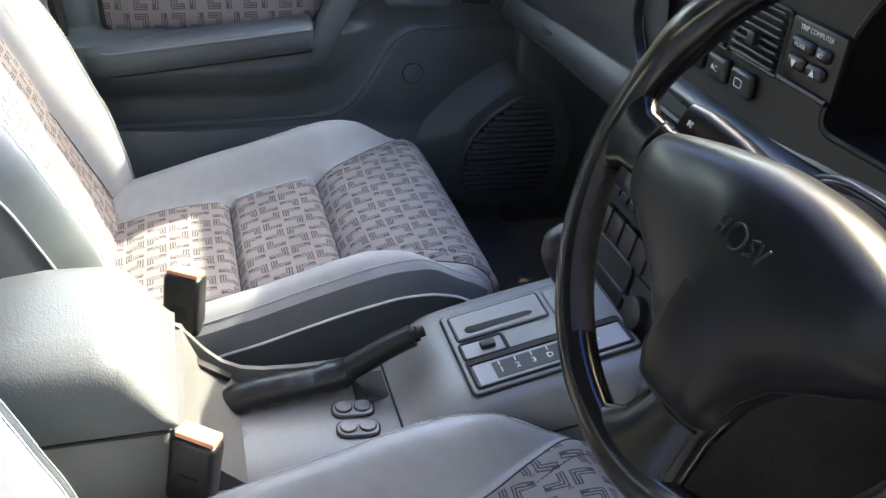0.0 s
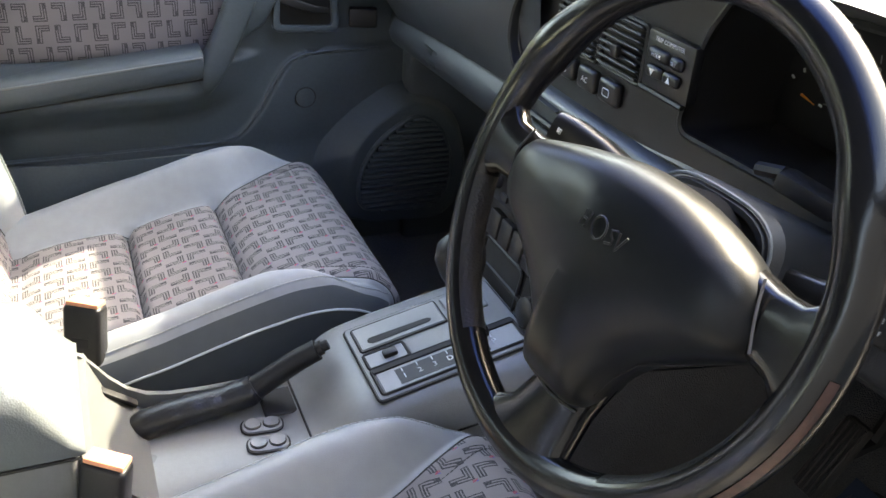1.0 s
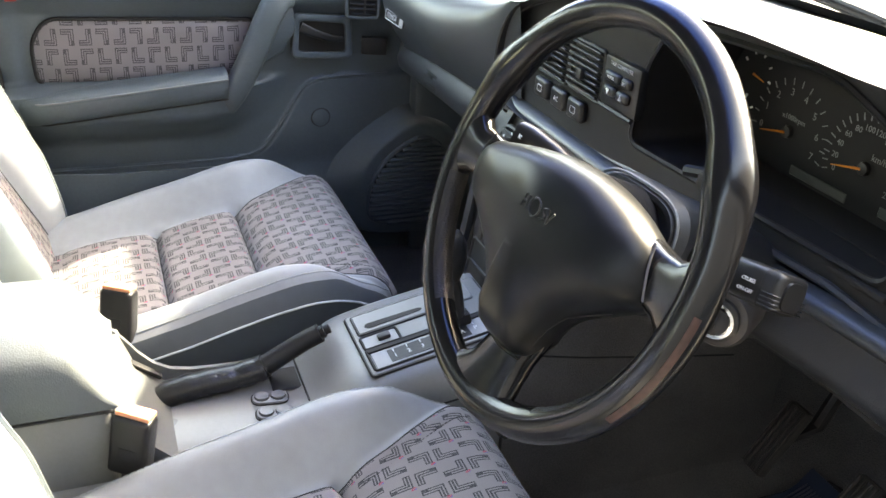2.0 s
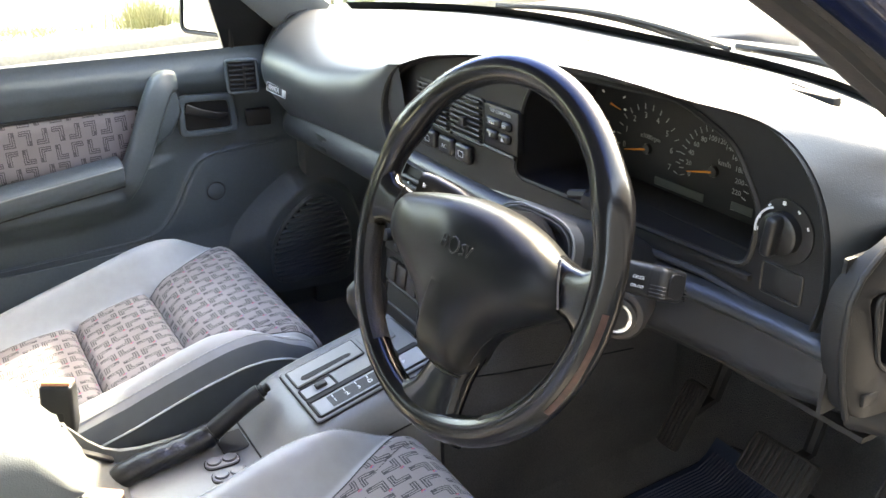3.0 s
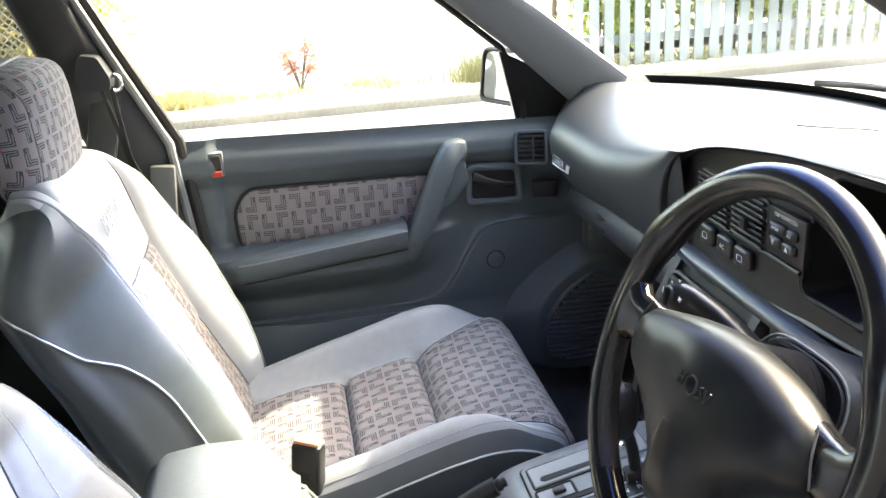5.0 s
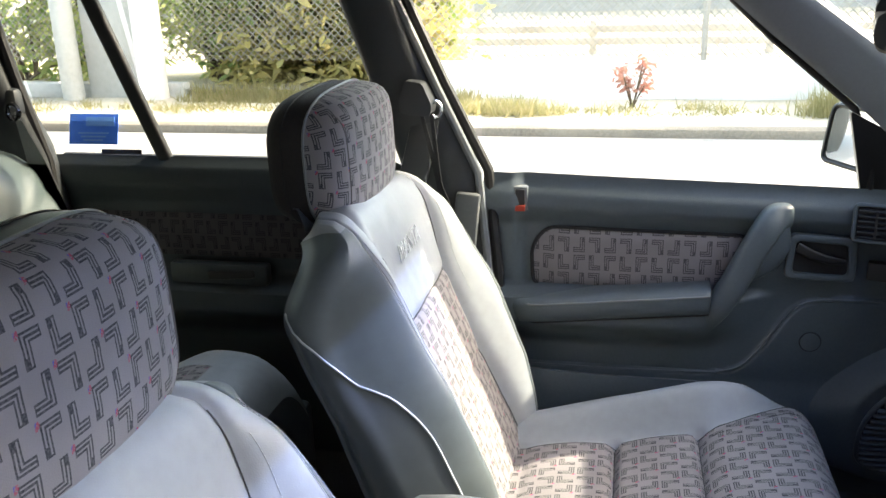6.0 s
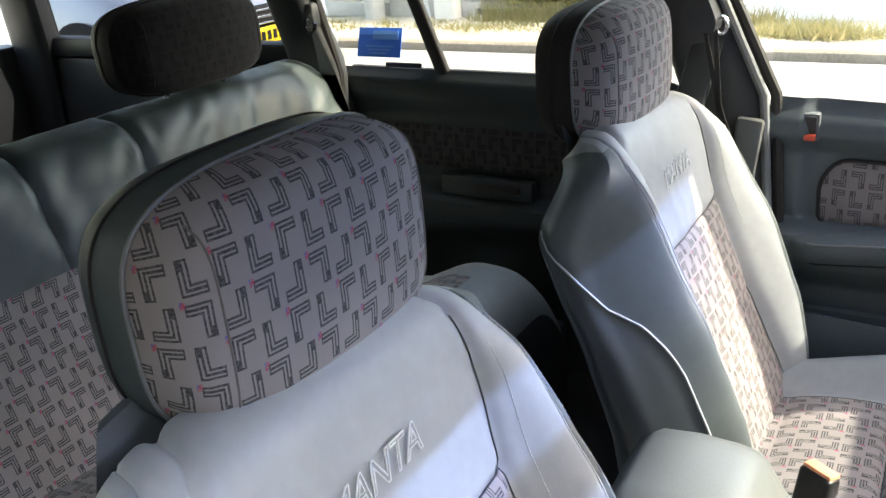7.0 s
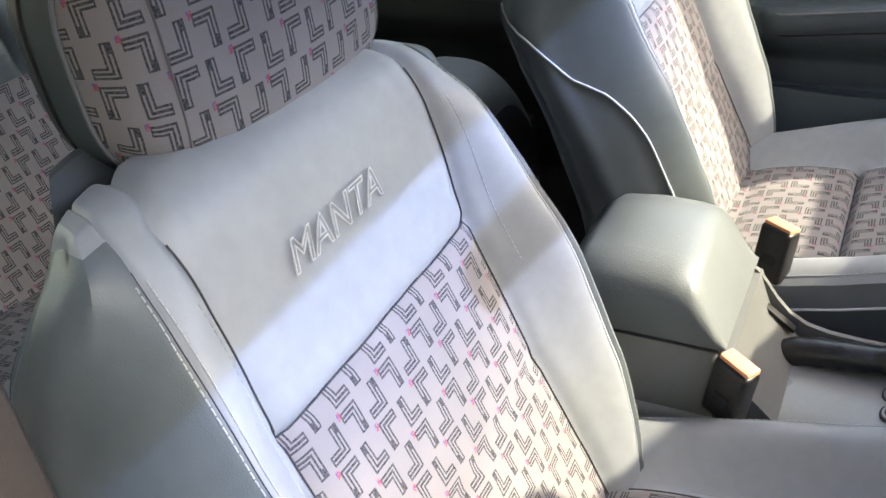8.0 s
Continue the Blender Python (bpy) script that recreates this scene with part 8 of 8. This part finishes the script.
# buildings beyond the yard and ahead
# Unseen wall, added to keep sky light out of the driver's side.
wl = link("light_block_east", bbox((2.4, -0.5, 1.75), (0.2, 16.0, 4.1), bevel=0.02), surface("dark_light_block", (0.10, 0.102, 0.104), 0.9, var=0.3, big=1.2, fine=20, bump=0.5, bscale=40, dist=0.01))
tagged(wl, "plain dark wall, unseen, added to block light on the driver's side", "wall", kind="structure")
SHADED_PANE = surface("shaded_window", (0.05, 0.052, 0.055), 0.6, var=0.3, spec=0.2, bump=0.0)
RENDER_PALE = surface("pale_render", (0.36, 0.345, 0.325), 0.85, var=0.15, big=0.8, fine=12, bump=0.3, bscale=40, dist=0.005)
house = thing("white_building", (-19, 1, GROUND_Z), "long pale rendered building behind the yard", "building")
part("wall", bbox((-19, 2, 1.8), (0.3, 30, 4.2), bevel=0.02), RENDER_PALE, house)
part("roof", bbox((-19.3, 2, 4.05), (2.0, 31, 0.25), rot=(0, 6, 0), bevel=0.03), CONCRETE, house)
for k, (y, z, w, h) in enumerate(((-1.2, 1.55, 0.9, 0.8), (1.6, 1.3, 1.4, 0.9), (4.6, 1.4, 1.0, 0.9), (7.6, 1.2, 1.6, 1.2), (-4.6, 1.3, 1.2, 1.0))):
    wn_ = part("window", bbox((-18.83, y, z), (0.06, w, h), bevel=0.01), SHADED_PANE, house, "dark shaded window")
    part("window_frame", tube(bmesh.new(), [(-18.79, y + a, z + b) for a, b in ((-w / 2, -h / 2), (w / 2, -h / 2), (w / 2, h / 2), (-w / 2, h / 2))], 0.04, 4, closed=True), WALL_WHITE, wn_)
for y, z in ((-0.1, 1.05), (3.1, 1.1)):
    unit = part("air_conditioner", bbox((-18.62, y, z), (0.40, 0.85, 0.60), bevel=0.03), CONCRETE, house, "grey wall air conditioner")
    for k in range(5):
        part("grille_slat", bbox((-18.41, y, z - 0.18 + 0.09 * k), (0.03, 0.70, 0.04)), SHADED_PANE, unit)
rail = thing("yard_rail", (-10.5, 0, GROUND_Z + 0.16), "weathered timber rail across the yard", "rail")
for z in (0.05, 0.20):
    part("board", bbox((-10.5, 2, z), (0.04, 14, 0.09), bevel=0.005), TIMBER, rail)
for k in range(7):
    part("post", bbox((-10.55, -4.5 + 2.1 * k, 0.05), (0.09, 0.09, 0.5), bevel=0.005), TIMBER, rail)
PALING = surface("weathered_paling", (0.24, 0.255, 0.245), 0.85, var=0.3, big=1.5, bump=0.4, bscale=30, dist=0.003)
palings = thing("paling_fence", (-6.65, 3.6, GROUND_Z), "weathered pale paling fence beside the low wall", "fence")
for k in range(32):
    part("paling", bbox((-6.65 + 0.012 * (k % 2), 2.35 + 0.142 * k, 0.78 + 0.02 * math.sin(k * 2.3)), (0.02, 0.092, 2.1), bevel=0.004, seg=1), PALING, palings)
for z in (0.05, 1.35):
    part("fence_rail", bbox((-6.69, 4.55, z), (0.05, 4.5, 0.08), bevel=0.005), PALING, palings)
pickets = thing("picket_rail", (-6.62, 8.3, GROUND_Z), "grey steel picket rail along the verge", "fence")
for k in range(9):
    part("picket", bbox((-6.62, 7.05 + 0.33 * k, 0.35), (0.04, 0.05, 1.3), bevel=0.004, seg=1), CONCRETE, pickets)
for z in (0.02, 0.92):
    part("picket_bar", bbox((-6.585, 8.37, z), (0.03, 2.7, 0.04), bevel=0.004, seg=1), CONCRETE, pickets)
hedge = thing("hedge", (-7.15, 3.5, GROUND_Z), "green hedge showing through the paling fence", "hedge")
hs = [(-7.12 + rg.uniform(-0.2, 0.15), rg.uniform(2.5, 6.4), GROUND_Z + 0.25 + rg.uniform(0, 1.7)) for _ in range(70)]
for c in hs[:14]:
    part("stem", tube(bmesh.new(), [(-7.15, c[1], GROUND_Z), (-7.15, c[1] + 0.03, (c[2] + GROUND_Z) / 2), c], lambda t: 0.03 - 0.018 * t, 6), BARK, hedge)
part("crown", leaves(4600, 0.07, clumped(hs, 0.30), seed=77), LEAF, hedge, kind="stuff")
shed = thing("grey_building", (-3, 16, GROUND_Z), "pale grey building beyond the paling fence", "building")
part("wall", bbox((-3, 16, 2.2), (26, 0.3, 5.0), bevel=0.02), WALL_WHITE, shed)
part("roof", bbox((-3, 15.8, 4.8), (27, 1.6, 0.25), rot=(6, 0, 0), bevel=0.03), CONCRETE, shed)
for x in (-11, -7.4, -2.6, 1.4, 5.5):
    part("window", bbox((x, 15.82, 2.0), (1.3, 0.06, 1.5), bevel=0.01), DARK_GLASS, shed)


# silver car parked behind
def parked_car(ox, oy):
    """Front part faces +y; ox the car's middle, oy its nose."""
    c = thing("parked_car", (ox, oy - 2, GROUND_Z), "silver car parked behind with a yellow plate", "car")
    g = GROUND_Z
    HWD = 0.88
    # lower body rings along the length: y back from the nose, belt height, half width
    secs = [(0.02, 0.52, 0.62, 0.70), (0.10, 0.72, 0.78, 0.80), (0.35, 0.86, 0.86, 0.86), (0.9, 0.98, 0.87, 0.88), (1.35, 1.03, 0.88, 0.88), (2.2, 1.05, 0.885, 0.885), (3.6, 1.06, 0.88, 0.87), (4.4, 0.98, 0.80, 0.80)]
    rings = []
    for y, top, w, wb in secs:
        low = 0.24 if y > 0.05 else 0.30
        rings.append([Vector((ox + x, oy - y, g + z)) for x, z in round_poly([(-wb, low), (wb, low), (w + 0.01, 0.62 if y > 0.05 else 0.45), (w * 0.93, top), (-w * 0.93, top), (-w - 0.01, 0.62 if y > 0.05 else 0.45)], 0.09, 4)])
    body = part("body", loft(rings), SILVER_PAINT, c, "silver painted body", angle=50)
    cab = []
    for y, z, w in ((1.25, 1.02, 0.76), (1.95, 1.50, 0.60), (2.3, 1.56, 0.60), (3.6, 1.53, 0.60), (4.2, 1.05, 0.72)):
        cab.append([Vector((ox + x, oy - y, g + zz)) for x, zz in ((-w, z), (w, z), (w + 0.02, 0.95), (-w - 0.02, 0.95))])
    part("cabin", loft(cab), SILVER_PAINT, c, angle=30)
    part("windscreen", loft([[Vector((ox + x, oy - y, g + z)) for x in (-w, w)] + [Vector((ox + x, oy - y + 0.01, g + z + 0.01)) for x in (w, -w)] for y, z, w in ((1.30, 1.075, 0.70), (1.88, 1.475, 0.56))]), DARK_GLASS, c, "dark windscreen")
    for s in (-1, 1):
        part("side_window", loft([[Vector((ox + s * (w + 0.012), oy - y, g + z)) for y, z, w in ((1.65, 1.10, 0.735), (2.05, 1.45, 0.635), (3.4, 1.45, 0.635), (3.7, 1.10, 0.735))], [Vector((ox + s * (w - 0.02), oy - y, g + z)) for y, z, w in ((1.65, 1.10, 0.735), (2.05, 1.45, 0.635), (3.4, 1.45, 0.635), (3.7, 1.10, 0.735))]]), DARK_GLASS, c)
        part("headlamp", loft([[Vector((ox + s * x, oy - y + o, g + z)) for x, y, z in ((0.48, 0.06, 0.64), (0.80, 0.30, 0.68), (0.79, 0.34, 0.78), (0.46, 0.10, 0.72))] for o in (0.0, 0.03)]), surface("headlamp_glass", (0.55, 0.57, 0.6), 0.1, bump=0.0), c, "clear headlamp")
        for yy in (0.85, 3.55):
            w = part("wheel", lathe(bmesh.new(), [(0.20, 0.0), (0.315, 0.0), (0.325, 0.03), (0.325, 0.16), (0.31, 0.19), (0.20, 0.19)], Matrix.Translation((ox + s * 0.69, oy - yy, g + 0.325)) @ pose(0, 0, 0, 0, s * 90, 0), 28), TYRE, c, "black tyre")
            part("rim", lathe(bmesh.new(), [(0.205, 0.185), (0.19, 0.17), (0.06, 0.175), (0.05, 0.195), (0.001, 0.195)], Matrix.Translation((ox + s * 0.69, oy - yy, g + 0.325)) @ pose(0, 0, 0, 0, s * 90, 0), 28), SILVER, w, "silver wheel rim")
            part("wheel_arch", lathe(bmesh.new(), [(0.36, 0.0), (0.375, 0.004), (0.36, 0.008), (0.335, 0.008)], Matrix.Translation((ox + s * 0.878, oy - yy, g + 0.335)) @ pose(0, 0, 0, 0, s * 90, 0), 32), BLACK_MATT, c)
    part("grille", bbox((ox, oy - 0.03, g + 0.63), (0.80, 0.06, 0.15), bevel=0.02), BLACK_MATT, c, "black grille")
    for k in range(3):
        part("grille_bar", bbox((ox, oy + 0.005, g + 0.585 + 0.045 * k), (0.78, 0.02, 0.016), bevel=0.004), CHROME, c, "chrome grille bar")
    part("bumper", bbox((ox, oy - 0.02, g + 0.36), (1.5, 0.14, 0.14), bevel=0.05, seg=3), SILVER_PAINT, c)
    part("lower_intake", bbox((ox, oy + 0.02, g + 0.43), (0.9, 0.06, 0.06), bevel=0.01), BLACK_MATT, c)
    pl = part("number_plate", bbox((ox, oy + 0.045, g + 0.51), (0.37, 0.012, 0.115), bevel=0.004), YELLOW, c, "yellow plate")
    for k in range(5):
        part("plate_bar", bbox((ox - 0.12 + 0.06 * k, oy + 0.053, g + 0.51), (0.035, 0.004, 0.06)), BLACK, pl)
    return c


parked_car(-3.95, -4.05)
